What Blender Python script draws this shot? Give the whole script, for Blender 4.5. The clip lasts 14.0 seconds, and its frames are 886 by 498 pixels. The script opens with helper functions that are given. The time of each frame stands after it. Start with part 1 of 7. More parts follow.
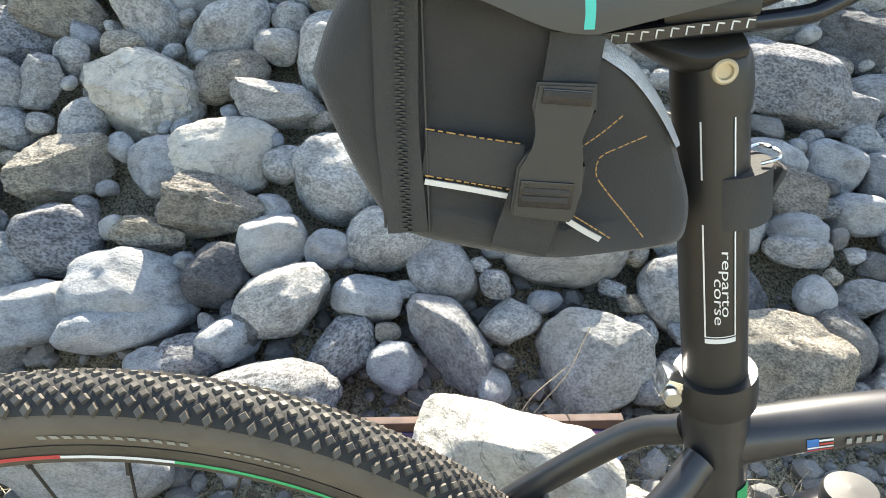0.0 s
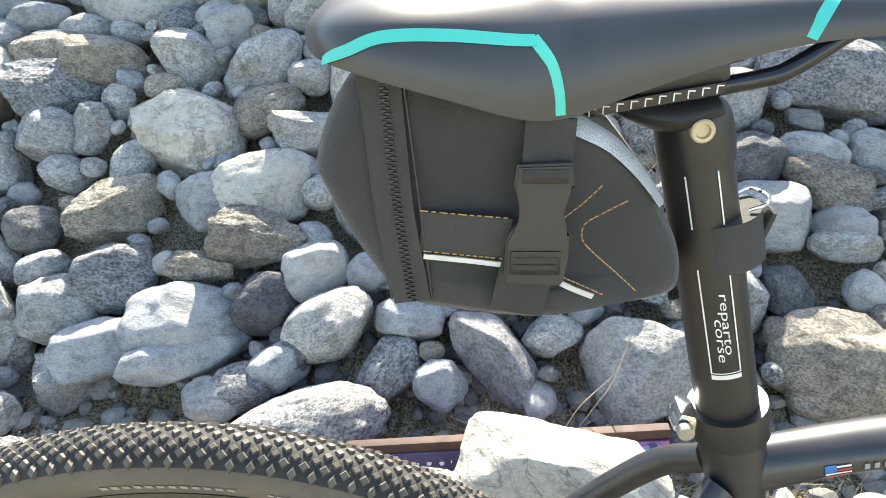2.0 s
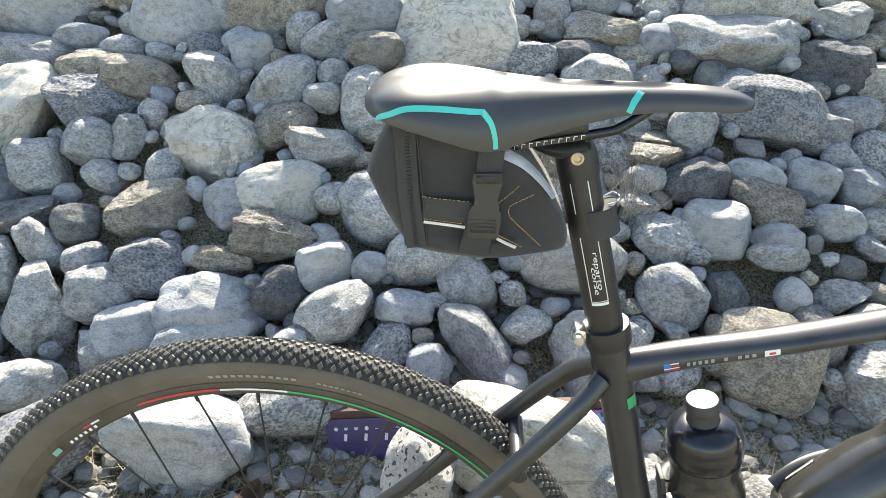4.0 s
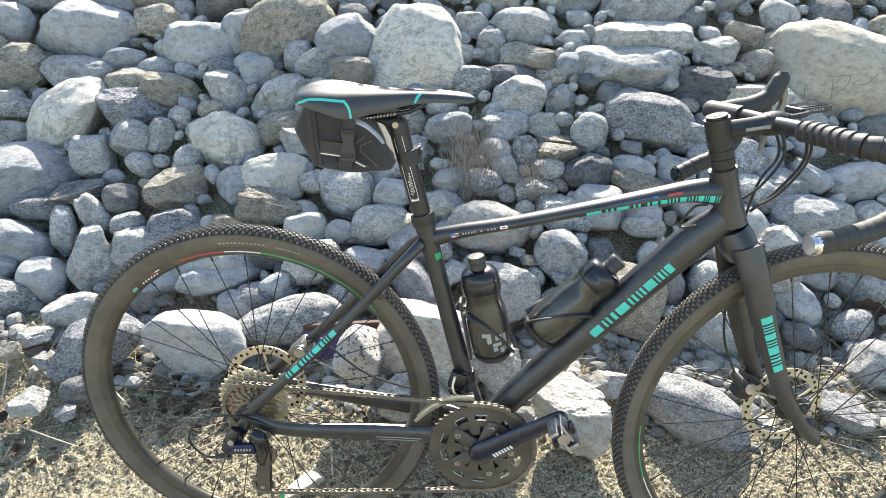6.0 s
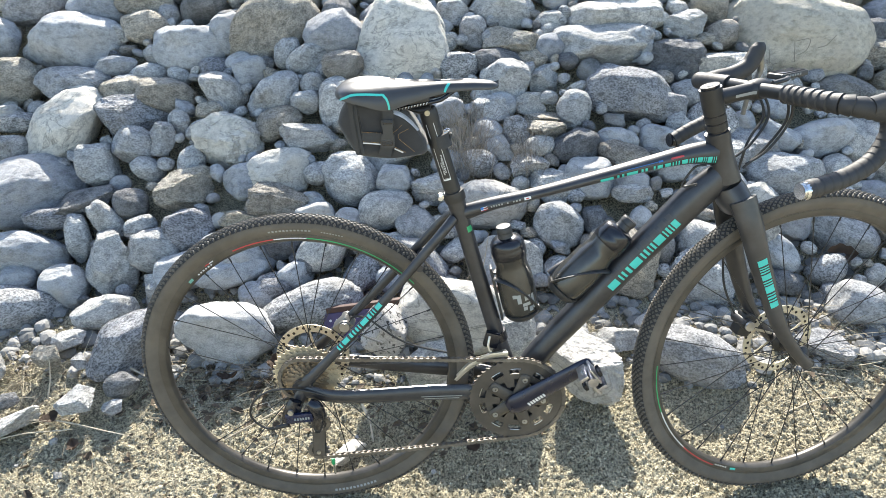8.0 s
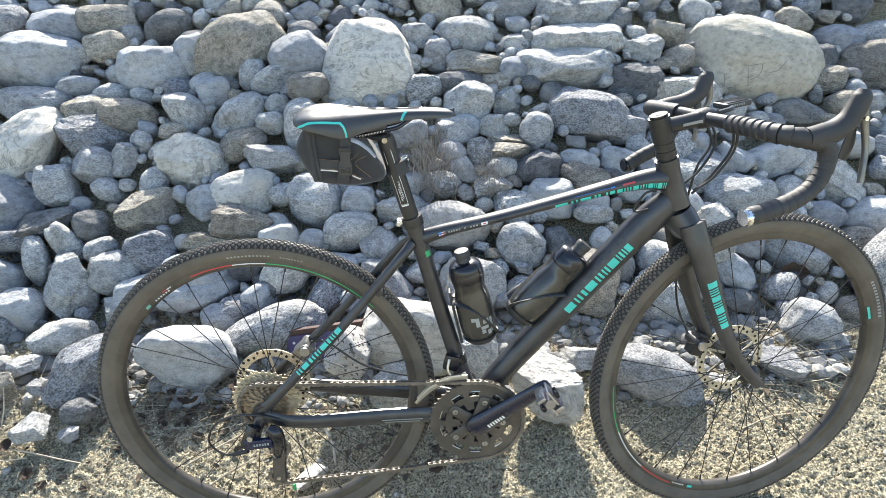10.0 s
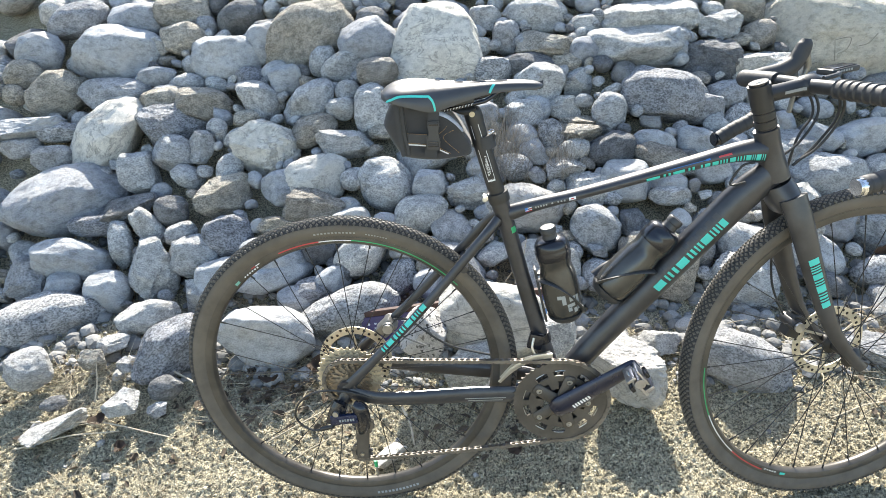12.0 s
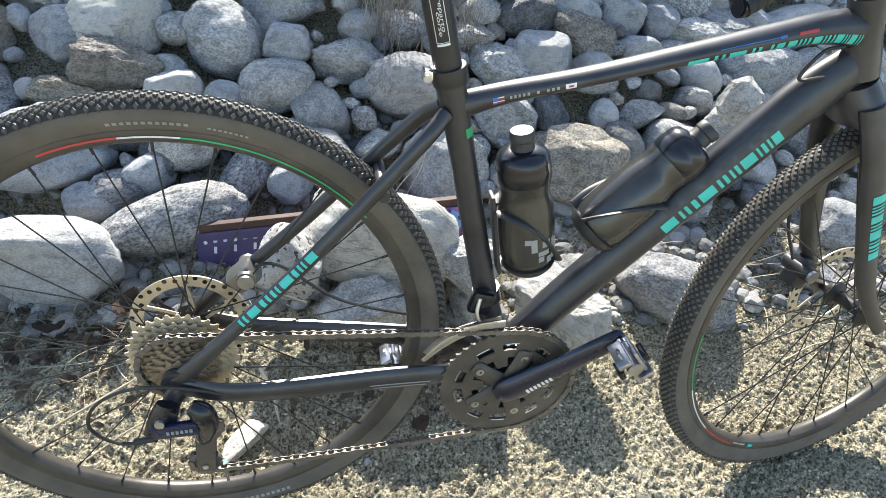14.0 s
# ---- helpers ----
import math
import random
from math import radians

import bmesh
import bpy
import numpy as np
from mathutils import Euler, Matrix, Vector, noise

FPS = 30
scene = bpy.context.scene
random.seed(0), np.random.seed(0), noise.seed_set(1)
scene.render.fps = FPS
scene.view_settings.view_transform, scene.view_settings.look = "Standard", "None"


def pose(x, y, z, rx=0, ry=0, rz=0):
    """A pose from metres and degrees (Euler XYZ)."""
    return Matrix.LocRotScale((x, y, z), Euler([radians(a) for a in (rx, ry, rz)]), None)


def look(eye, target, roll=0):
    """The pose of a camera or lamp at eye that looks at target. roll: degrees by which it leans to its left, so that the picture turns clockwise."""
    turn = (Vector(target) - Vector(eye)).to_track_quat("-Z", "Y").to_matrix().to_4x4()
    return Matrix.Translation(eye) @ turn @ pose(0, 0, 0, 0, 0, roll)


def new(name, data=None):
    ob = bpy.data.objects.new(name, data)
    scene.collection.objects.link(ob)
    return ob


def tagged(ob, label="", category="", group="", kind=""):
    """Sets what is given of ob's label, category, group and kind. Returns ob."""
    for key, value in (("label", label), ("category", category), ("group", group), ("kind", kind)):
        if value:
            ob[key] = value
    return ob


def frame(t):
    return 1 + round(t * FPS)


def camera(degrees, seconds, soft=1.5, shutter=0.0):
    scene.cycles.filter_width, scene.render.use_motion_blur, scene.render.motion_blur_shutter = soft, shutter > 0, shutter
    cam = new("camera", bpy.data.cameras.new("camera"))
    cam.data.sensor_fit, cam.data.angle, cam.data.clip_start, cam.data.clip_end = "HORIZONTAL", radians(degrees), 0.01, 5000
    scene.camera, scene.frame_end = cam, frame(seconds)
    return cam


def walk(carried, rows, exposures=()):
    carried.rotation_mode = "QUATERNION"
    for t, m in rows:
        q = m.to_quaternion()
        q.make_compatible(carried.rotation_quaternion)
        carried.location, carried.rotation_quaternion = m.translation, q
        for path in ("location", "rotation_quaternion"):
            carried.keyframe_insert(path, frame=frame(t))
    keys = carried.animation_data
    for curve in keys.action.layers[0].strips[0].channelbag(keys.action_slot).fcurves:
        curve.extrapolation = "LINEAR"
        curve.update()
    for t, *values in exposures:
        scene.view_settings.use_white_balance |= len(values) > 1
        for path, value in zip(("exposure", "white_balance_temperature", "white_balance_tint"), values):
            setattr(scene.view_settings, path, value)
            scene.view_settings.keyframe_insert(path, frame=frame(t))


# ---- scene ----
cam = camera(67.4, 14.0, soft=0.8)
PATH = [
    (0, (0.183, -0.265, 0.943), (0.149, 1.503, 0.010), 4.0),
    (0.5, (0.192, -0.247, 0.944), (0.125, 1.513, -0.003), 0.4),
    (1, (0.195, -0.249, 0.955), (0.030, 1.510, 0.016), -1.3),
    (1.5, (0.197, -0.260, 0.961), (0.034, 1.498, 0.020), -1.1),
    (2, (0.201, -0.271, 0.975), (0.025, 1.495, 0.054), -1.6),
    (2.2, (0.202, -0.280, 0.981), (0.023, 1.494, 0.073), -2.0),
    (4.3, (0.232, -0.587, 1.055), (0.076, 1.201, 0.173), 1.2),
    (4.5, (0.241, -0.667, 1.061), (0.082, 1.109, 0.155), 1.9),
    (5, (0.325, -0.785, 1.104), (0.152, 0.983, 0.187), 4.1),
    (5.5, (0.463, -0.914, 1.111), (0.278, 0.862, 0.208), 2.5),
    (6, (0.465, -1.018, 1.149), (0.277, 0.791, 0.317), 0.7),
    (6.5, (0.345, -1.097, 1.140), (0.121, 0.712, 0.317), -1.0),
    (7, (0.328, -1.119, 1.159), (0.153, 0.695, 0.335), -0.8),
    (7.5, (0.340, -1.132, 1.164), (0.203, 0.653, 0.272), -0.8),
    (8, (0.364, -1.150, 1.184), (0.262, 0.646, 0.311), -2.5),
    (8.2, (0.366, -1.155, 1.186), (0.292, 0.648, 0.325), -2.1),
    (10.3, (0.404, -1.157, 1.206), (0.398, 0.661, 0.373), -2.0),
    (10.5, (0.411, -1.162, 1.204), (0.430, 0.651, 0.360), -2.6),
    (11, (0.410, -1.174, 1.198), (0.489, 0.624, 0.326), -2.0),
    (11.5, (0.360, -1.173, 1.177), (0.264, 0.606, 0.268), -2.4),
    (12, (0.329, -1.159, 1.175), (0.150, 0.644, 0.327), -3.9),
    (12.5, (0.305, -1.109, 1.152), (0.142, 0.684, 0.280), -2.6),
    (13, (0.309, -0.930, 1.102), (0.156, 0.824, 0.154), -5.4),
    (13.5, (0.251, -0.810, 1.050), (0.036, 0.880, 0.003), -3.5),
    (14, (0.202, -0.674, 0.998), (0.514, 0.919, -0.171), 6.1),
]
walk(cam, [(t, look(eye, target, roll)) for t, eye, target, roll in PATH], exposures=((0.0, 1.66, 7500, 7), (1.2, 1.82, 7450, 7), (2.2, 1.84, 7450, 7), (4.3, 1.51, 7400, 7), (7.5, 1.47, 6950, 8), (11.0, 1.45, 6850, 8), (12.3, 1.53, 6950, 8), (13.5, 1.33, 6850, 8), (14.0, 1.31, 6850, 8)))

# world, sun
SUN_ELEVATION, SUN_AZIMUTH = 40.0, 0.0      # degrees above the horizon; degrees to the right of straight up the bank
world = bpy.data.worlds.new("sky")
world.use_nodes = True
scene.world = world
sky = world.node_tree.nodes.new("ShaderNodeTexSky")
sky.sky_type, sky.sun_disc = "NISHITA", False
sky.air_density, sky.dust_density, sky.ozone_density = 1.0, 1.0, 1.0
sky.sun_elevation, sky.sun_rotation = radians(SUN_ELEVATION), radians(SUN_AZIMUTH)
backing = world.node_tree.nodes["Background"]
backing.inputs["Strength"].default_value = 0.15
world.node_tree.links.new(sky.outputs[0], backing.inputs["Color"])
sun = new("sun", bpy.data.lights.new("sun", "SUN"))
sun.data.energy, sun.data.angle, sun.data.color = 5.0, radians(0.53), (1.0, 0.975, 0.93)
toward = Vector((math.sin(radians(SUN_AZIMUTH)) * math.cos(radians(SUN_ELEVATION)), math.cos(radians(SUN_AZIMUTH)) * math.cos(radians(SUN_ELEVATION)), math.sin(radians(SUN_ELEVATION))))
sun.matrix_world = look(toward * 30, (0, 0, 0))

# ---- materials ----
def base_material(name):
    m = bpy.data.materials.new(name)
    m.use_nodes = True
    nodes, links = m.node_tree.nodes, m.node_tree.links
    return m, nodes, links, nodes["Principled BSDF"]


def noise_node(nodes, links, coord, scale, detail=4.0, rough=0.55, distort=0.0):
    n = nodes.new("ShaderNodeTexNoise")
    n.inputs["Scale"].default_value, n.inputs["Detail"].default_value = scale, detail
    n.inputs["Roughness"].default_value, n.inputs["Distortion"].default_value = rough, distort
    links.new(coord, n.inputs["Vector"])
    return n.outputs["Fac"]


def ramp(nodes, links, fac, stops):
    r = nodes.new("ShaderNodeValToRGB")
    while len(r.color_ramp.elements) < len(stops):
        r.color_ramp.elements.new(0.5)
    for e, (p, c) in zip(r.color_ramp.elements, stops):
        e.position, e.color = p, (*c, 1) if len(c) == 3 else c
    links.new(fac, r.inputs["Fac"])
    return r.outputs["Color"]


def grey(v):
    return (v, v, v)


def mix(nodes, links, kind, fac, a, b):
    n = nodes.new("ShaderNodeMix")
    n.data_type, n.blend_type = "RGBA", kind
    for value, socket in ((fac, n.inputs[0]), (a, n.inputs[6]), (b, n.inputs[7])):
        if isinstance(value, (int, float)):
            socket.default_value = value
        elif isinstance(value, tuple):
            socket.default_value = (*value, 1)
        else:
            links.new(value, socket)
    return n.outputs[2]


def bump(nodes, links, shader, height, strength, distance, before=None):
    b = nodes.new("ShaderNodeBump")
    b.inputs["Strength"].default_value, b.inputs["Distance"].default_value = strength, distance
    links.new(height, b.inputs["Height"])
    if before is not None:
        links.new(before, b.inputs["Normal"])
    links.new(b.outputs["Normal"], shader.inputs["Normal"])
    return b.outputs["Normal"]


def stone(name, low, high, grain, contrast, vein=0.0, spots=0.0, crag=0.4, vary=0.25, heap=False):
    """Stone: mottled colour, mineral grain of the given size in metres, veins, dark spots; each piece a little different."""
    m, nodes, links, shader = base_material(name)
    coord = nodes.new("ShaderNodeTexCoord").outputs["Object"]
    own = nodes.new("ShaderNodeNewGeometry").outputs["Random Per Island"] if heap else nodes.new("ShaderNodeObjectInfo").outputs["Random"]
    shift = nodes.new("ShaderNodeVectorMath")
    shift.operation = "MULTIPLY_ADD"
    shift.inputs[1].default_value = (1, 1, 1)
    links.new(coord, shift.inputs[0])
    spread = nodes.new("ShaderNodeVectorMath")
    spread.operation = "SCALE"
    spread.inputs[0].default_value = (37, 61, 23)
    links.new(own, spread.inputs["Scale"])
    links.new(spread.outputs[0], shift.inputs[2])
    place = shift.outputs[0]
    broad = noise_node(nodes, links, place, 9, 5, 0.6, 0.4)
    squeeze = nodes.new("ShaderNodeVectorMath")
    squeeze.operation = "MULTIPLY"
    squeeze.inputs[1].default_value = (0.85, 0.85, 1.25)      # grain drawn out along the stone's bedding
    links.new(place, squeeze.inputs[0])
    fine = noise_node(nodes, links, squeeze.outputs[0], 1.0 / grain, 3, 0.62)
    colour = ramp(nodes, links, broad, [(0.32, low), (0.68, high)])
    speckle = ramp(nodes, links, fine, [(0.5 - 0.10, grey(1 - contrast)), (0.5 + 0.06, grey(1.0 + 0.25 * contrast))])
    colour = mix(nodes, links, "MULTIPLY", 1.0, colour, speckle)
    medium = noise_node(nodes, links, squeeze.outputs[0], 42, 7, 0.72)
    blot = ramp(nodes, links, medium, [(0.38, grey(0.62)), (0.50, grey(1.08)), (0.62, grey(1.28))])
    colour = mix(nodes, links, "MULTIPLY", min(1.0, 0.45 + 1.2 * contrast), colour, blot)
    if spots:
        cells = noise_node(nodes, links, place, 105, 1, 0.4)
        dark = ramp(nodes, links, cells, [(0.60, grey(1.0)), (0.64, grey(1 - spots))])
        colour = mix(nodes, links, "MULTIPLY", 1.0, colour, dark)
    if vein:
        crease = noise_node(nodes, links, squeeze.outputs[0], 8, 5, 0.62, 1.2)
        line = ramp(nodes, links, crease, [(0.478, grey(1.0)), (0.497, grey(1 - vein)), (0.503, grey(1 - vein)), (0.522, grey(1.0))])
        colour = mix(nodes, links, "MULTIPLY", 1.0, colour, line)
    # dust and pale crust in large soft patches, and the piece's own shade
    crust = ramp(nodes, links, noise_node(nodes, links, place, 4.5, 4, 0.65, 0.8), [(0.5, grey(0)), (0.72, grey(0.55))])
    colour = mix(nodes, links, "MIX", crust, colour, (0.50, 0.47, 0.42))
    tone = ramp(nodes, links, own, [(0.0, (1 - vary, 1 - vary, 1 - 0.85 * vary)), (0.5, grey(1.0)), (1.0, (1 + 0.6 * vary, 1 + 0.5 * vary, 1 + 0.4 * vary))])
    colour = mix(nodes, links, "MULTIPLY", 1.0, colour, tone)
    links.new(colour, shader.inputs["Base Color"])
    shader.inputs["Roughness"].default_value = 0.82
    shader.inputs["Specular IOR Level"].default_value = 0.35
    first = bump(nodes, links, shader, noise_node(nodes, links, squeeze.outputs[0], 26, 9, 0.74), min(1.0, crag * 1.6), 0.034)
    second = bump(nodes, links, shader, medium, min(1.0, crag * 1.7), 0.014, first)
    bump(nodes, links, shader, fine, 0.6, 0.0026, second)
    return m


RECIPES = {
    "bluegrey": dict(low=(0.33, 0.343, 0.357), high=(0.46, 0.47, 0.475), grain=0.0040, contrast=0.24, crag=0.34),
    "tan": dict(low=(0.40, 0.36, 0.295), high=(0.58, 0.53, 0.45), grain=0.0050, contrast=0.45, crag=0.6),
    "granite": dict(low=(0.44, 0.445, 0.44), high=(0.58, 0.58, 0.57), grain=0.0060, contrast=0.36, crag=0.5),
    "pale": dict(low=(0.54, 0.53, 0.505), high=(0.68, 0.67, 0.64), grain=0.0045, contrast=0.34, vein=0.22, crag=0.55),
    "white": dict(low=(0.54, 0.515, 0.46), high=(0.63, 0.605, 0.545), grain=0.004, contrast=0.15, vein=0.42, crag=0.34),
    "dark": dict(low=(0.19, 0.195, 0.20), high=(0.31, 0.31, 0.31), grain=0.0045, contrast=0.4, vein=0.2, crag=0.6),
    "speckled": dict(low=(0.36, 0.37, 0.38), high=(0.54, 0.54, 0.54), grain=0.0062, contrast=0.56, crag=0.55),
    "spotted": dict(low=(0.52, 0.50, 0.46), high=(0.62, 0.60, 0.56), grain=0.003, contrast=0.2, spots=0.85, crag=0.3),
    "cream": dict(low=(0.46, 0.42, 0.34), high=(0.58, 0.54, 0.45), grain=0.0025, contrast=0.2, crag=0.35, vary=0.05),
}
STONES = {kind: stone(kind + "_stone", **recipe) for kind, recipe in RECIPES.items()}
HEAP = {kind: stone(kind + "_heap_stone", heap=True, **RECIPES[kind]) for kind in ("bluegrey", "granite", "pale", "tan", "speckled", "dark")}


def plain(name, colour, rough=0.5, metal=0.0, wear=0.12, grain=260.0, relief=0.1, clear=0.0, sheen=0.0):
    """Paint, rubber, cloth or metal: colour with slight mottling and dust, fine relief, uneven gloss."""
    m, nodes, links, shader = base_material(name)
    coord = nodes.new("ShaderNodeTexCoord").outputs["Object"]
    broad = noise_node(nodes, links, coord, 18, 5, 0.6)
    shade = ramp(nodes, links, broad, [(0.3, grey(1 - wear)), (0.7, grey(1 + wear))])
    links.new(mix(nodes, links, "MULTIPLY", 1.0, colour, shade), shader.inputs["Base Color"])
    gloss = nodes.new("ShaderNodeMapRange")
    gloss.inputs["To Min"].default_value, gloss.inputs["To Max"].default_value = max(0.02, rough - 0.08), min(1, rough + 0.1)
    links.new(noise_node(nodes, links, coord, 45, 4), gloss.inputs["Value"])
    links.new(gloss.outputs[0], shader.inputs["Roughness"])
    shader.inputs["Metallic"].default_value = metal
    shader.inputs["Coat Weight"].default_value = clear
    shader.inputs["Coat Roughness"].default_value = 0.25
    shader.inputs["Sheen Weight"].default_value = sheen
    if relief:
        bump(nodes, links, shader, noise_node(nodes, links, coord, grain, 3), relief, 0.001)
    return m


def soil_material():
    m, nodes, links, shader = base_material("sandy_soil")
    coord = nodes.new("ShaderNodeTexCoord").outputs["Object"]
    broad = noise_node(nodes, links, coord, 2.2, 6, 0.62, 0.5)
    colour = ramp(nodes, links, broad, [(0.3, (0.39, 0.34, 0.235)), (0.55, (0.50, 0.445, 0.315)), (0.75, (0.57, 0.515, 0.38))])
    grit = noise_node(nodes, links, coord, 170, 4, 0.7)
    # grit tone, with sunlit crumbs and shadowed holes put into the colour
    colour = mix(nodes, links, "MULTIPLY", 0.9, colour, ramp(nodes, links, grit, [(0.40, grey(0.22)), (0.49, grey(0.98)), (0.58, grey(1.65))]))
    links.new(colour, shader.inputs["Base Color"])
    shader.inputs["Roughness"].default_value = 0.95
    shader.inputs["Specular IOR Level"].default_value = 0.2
    first = bump(nodes, links, shader, noise_node(nodes, links, coord, 80, 7, 0.75), 1.0, 0.022)
    bump(nodes, links, shader, grit, 0.8, 0.006, first)
    return m


def grit_material(name, low, high):
    """Loose small pieces, each with its own shade."""
    m, nodes, links, shader = base_material(name)
    island = nodes.new("ShaderNodeNewGeometry").outputs["Random Per Island"]
    coord = nodes.new("ShaderNodeTexCoord").outputs["Object"]
    colour = ramp(nodes, links, island, [(0.0, low), (0.6, tuple(0.5 * (a + b) for a, b in zip(low, high))), (1.0, high)])
    fine = noise_node(nodes, links, coord, 240, 4)
    links.new(mix(nodes, links, "MULTIPLY", 0.7, colour, ramp(nodes, links, fine, [(0.35, grey(0.7)), (0.65, grey(1.15))])), shader.inputs["Base Color"])
    shader.inputs["Roughness"].default_value = 0.9
    shader.inputs["Specular IOR Level"].default_value = 0.25
    return m


SOIL = soil_material()
GRIT = grit_material("loose_grit", (0.29, 0.25, 0.175), (0.56, 0.505, 0.375))
RUBBLE = grit_material("grey_rubble", (0.15, 0.15, 0.145), (0.36, 0.35, 0.33))
STRAW = grit_material("dry_straw", (0.20, 0.165, 0.115), (0.54, 0.48, 0.36))
LITTER = grit_material("leaf_litter", (0.05, 0.040, 0.032), (0.17, 0.13, 0.09))
BROWN_LEAF = plain("brown_leaf", (0.095, 0.064, 0.045), 0.8, wear=0.3)

# ---- ground and bank ----
def smooth(a, b, v):
    v = min(1.0, max(0.0, (v - a) / (b - a)))
    return v * v * (3 - 2 * v)


def toe(x):
    """Where the bank of stones begins."""
    return 0.43 + 0.08 * min(1, max(0, -x - 0.15)) + 0.15 * min(1, max(0, x - 0.9))


def bank(x, y):
    """Height of the stones' general surface."""
    return 0.68 * min(max(0.0, y - toe(x)), 4.6)


def soil_height(x, y):
    """The soil rises gently to the bank and runs up under the stones to a flat top."""
    rough = 0.012 * noise.noise(Vector((x * 2.1, y * 2.1, 3.0))) + 0.005 * noise.noise(Vector((x * 9, y * 9, 7.0)))
    crumb = 1.1 - 2.6 * abs(noise.noise(Vector((x * 46, y * 46, 1.0)))) - 2.4 * abs(noise.noise(Vector((x * 90, y * 90, 5.0)))) + 0.9 * noise.noise(Vector((x * 120, y * 120, 9.0)))
    rough += 0.0098 * crumb * (1 - smooth(0.9, 1.6, abs(y))) * (1 - smooth(1.9, 2.6, abs(x - 0.4)))
    near = smooth(0.45, 1.5, math.hypot(max(0, abs(x - 0.45) - 0.5), y))
    for a, b, high, wide in ((0.635, 0.24, 0.008, 0.13), (0.945, 0.386, 0.02, 0.15), (0.268, 0.344, 0.02, 0.14)):
        rough += high * math.exp(-((x - a) ** 2 + (y - b) ** 2) / wide ** 2)
    under = 0.13 * smooth(-0.05, 0.30, y - toe(x))
    rise = 0.14 * min(0.5, max(-1.5, y)) * (1 - smooth(0.0, 0.5, y - toe(x)))
    return bank(x, y) + rise - under + rough * (0.55 + 0.45 * near) + 0.10 * smooth(4.2, 5.4, y - toe(x)) - 0.004


def mesh_object(name, verts, faces, material, parent=None, shade=True):
    data = bpy.data.meshes.new(name)
    data.from_pydata(verts, [], faces)
    data.materials.append(material)
    if shade:
        data.polygons.foreach_set("use_smooth", [True] * len(data.polygons))
    ob = new(name, data)
    ob.parent = parent
    return ob


def spaced(lo, hi, inner_lo, inner_hi, step):
    """Coordinates: even and fine inside, widening outside."""
    values = list(np.arange(inner_lo, inner_hi + step / 2, step))
    v, s = inner_hi, step
    while v < hi:
        s *= 1.35
        v = min(hi, v + s)
        values.append(v)
    v, s = inner_lo, step
    while v > lo:
        s *= 1.35
        v = max(lo, v - s)
        values.insert(0, v)
    return [float(v) for v in values]


def build_ground():
    xs, ys = spaced(-900, 900, -1.10, 1.80, 0.0042), spaced(-900, 900, -0.22, 0.62, 0.0042)
    verts = [(x, y, soil_height(x, y)) for y in ys for x in xs]
    w = len(xs)
    faces = [(j * w + i, j * w + i + 1, (j + 1) * w + i + 1, (j + 1) * w + i) for j in range(len(ys) - 1) for i in range(w - 1)]
    ob = mesh_object("ground", verts, faces, SOIL)
    tagged(ob, "dry sandy gravel soil with grit and straw, sunlit", "ground", kind="structure")


build_ground()


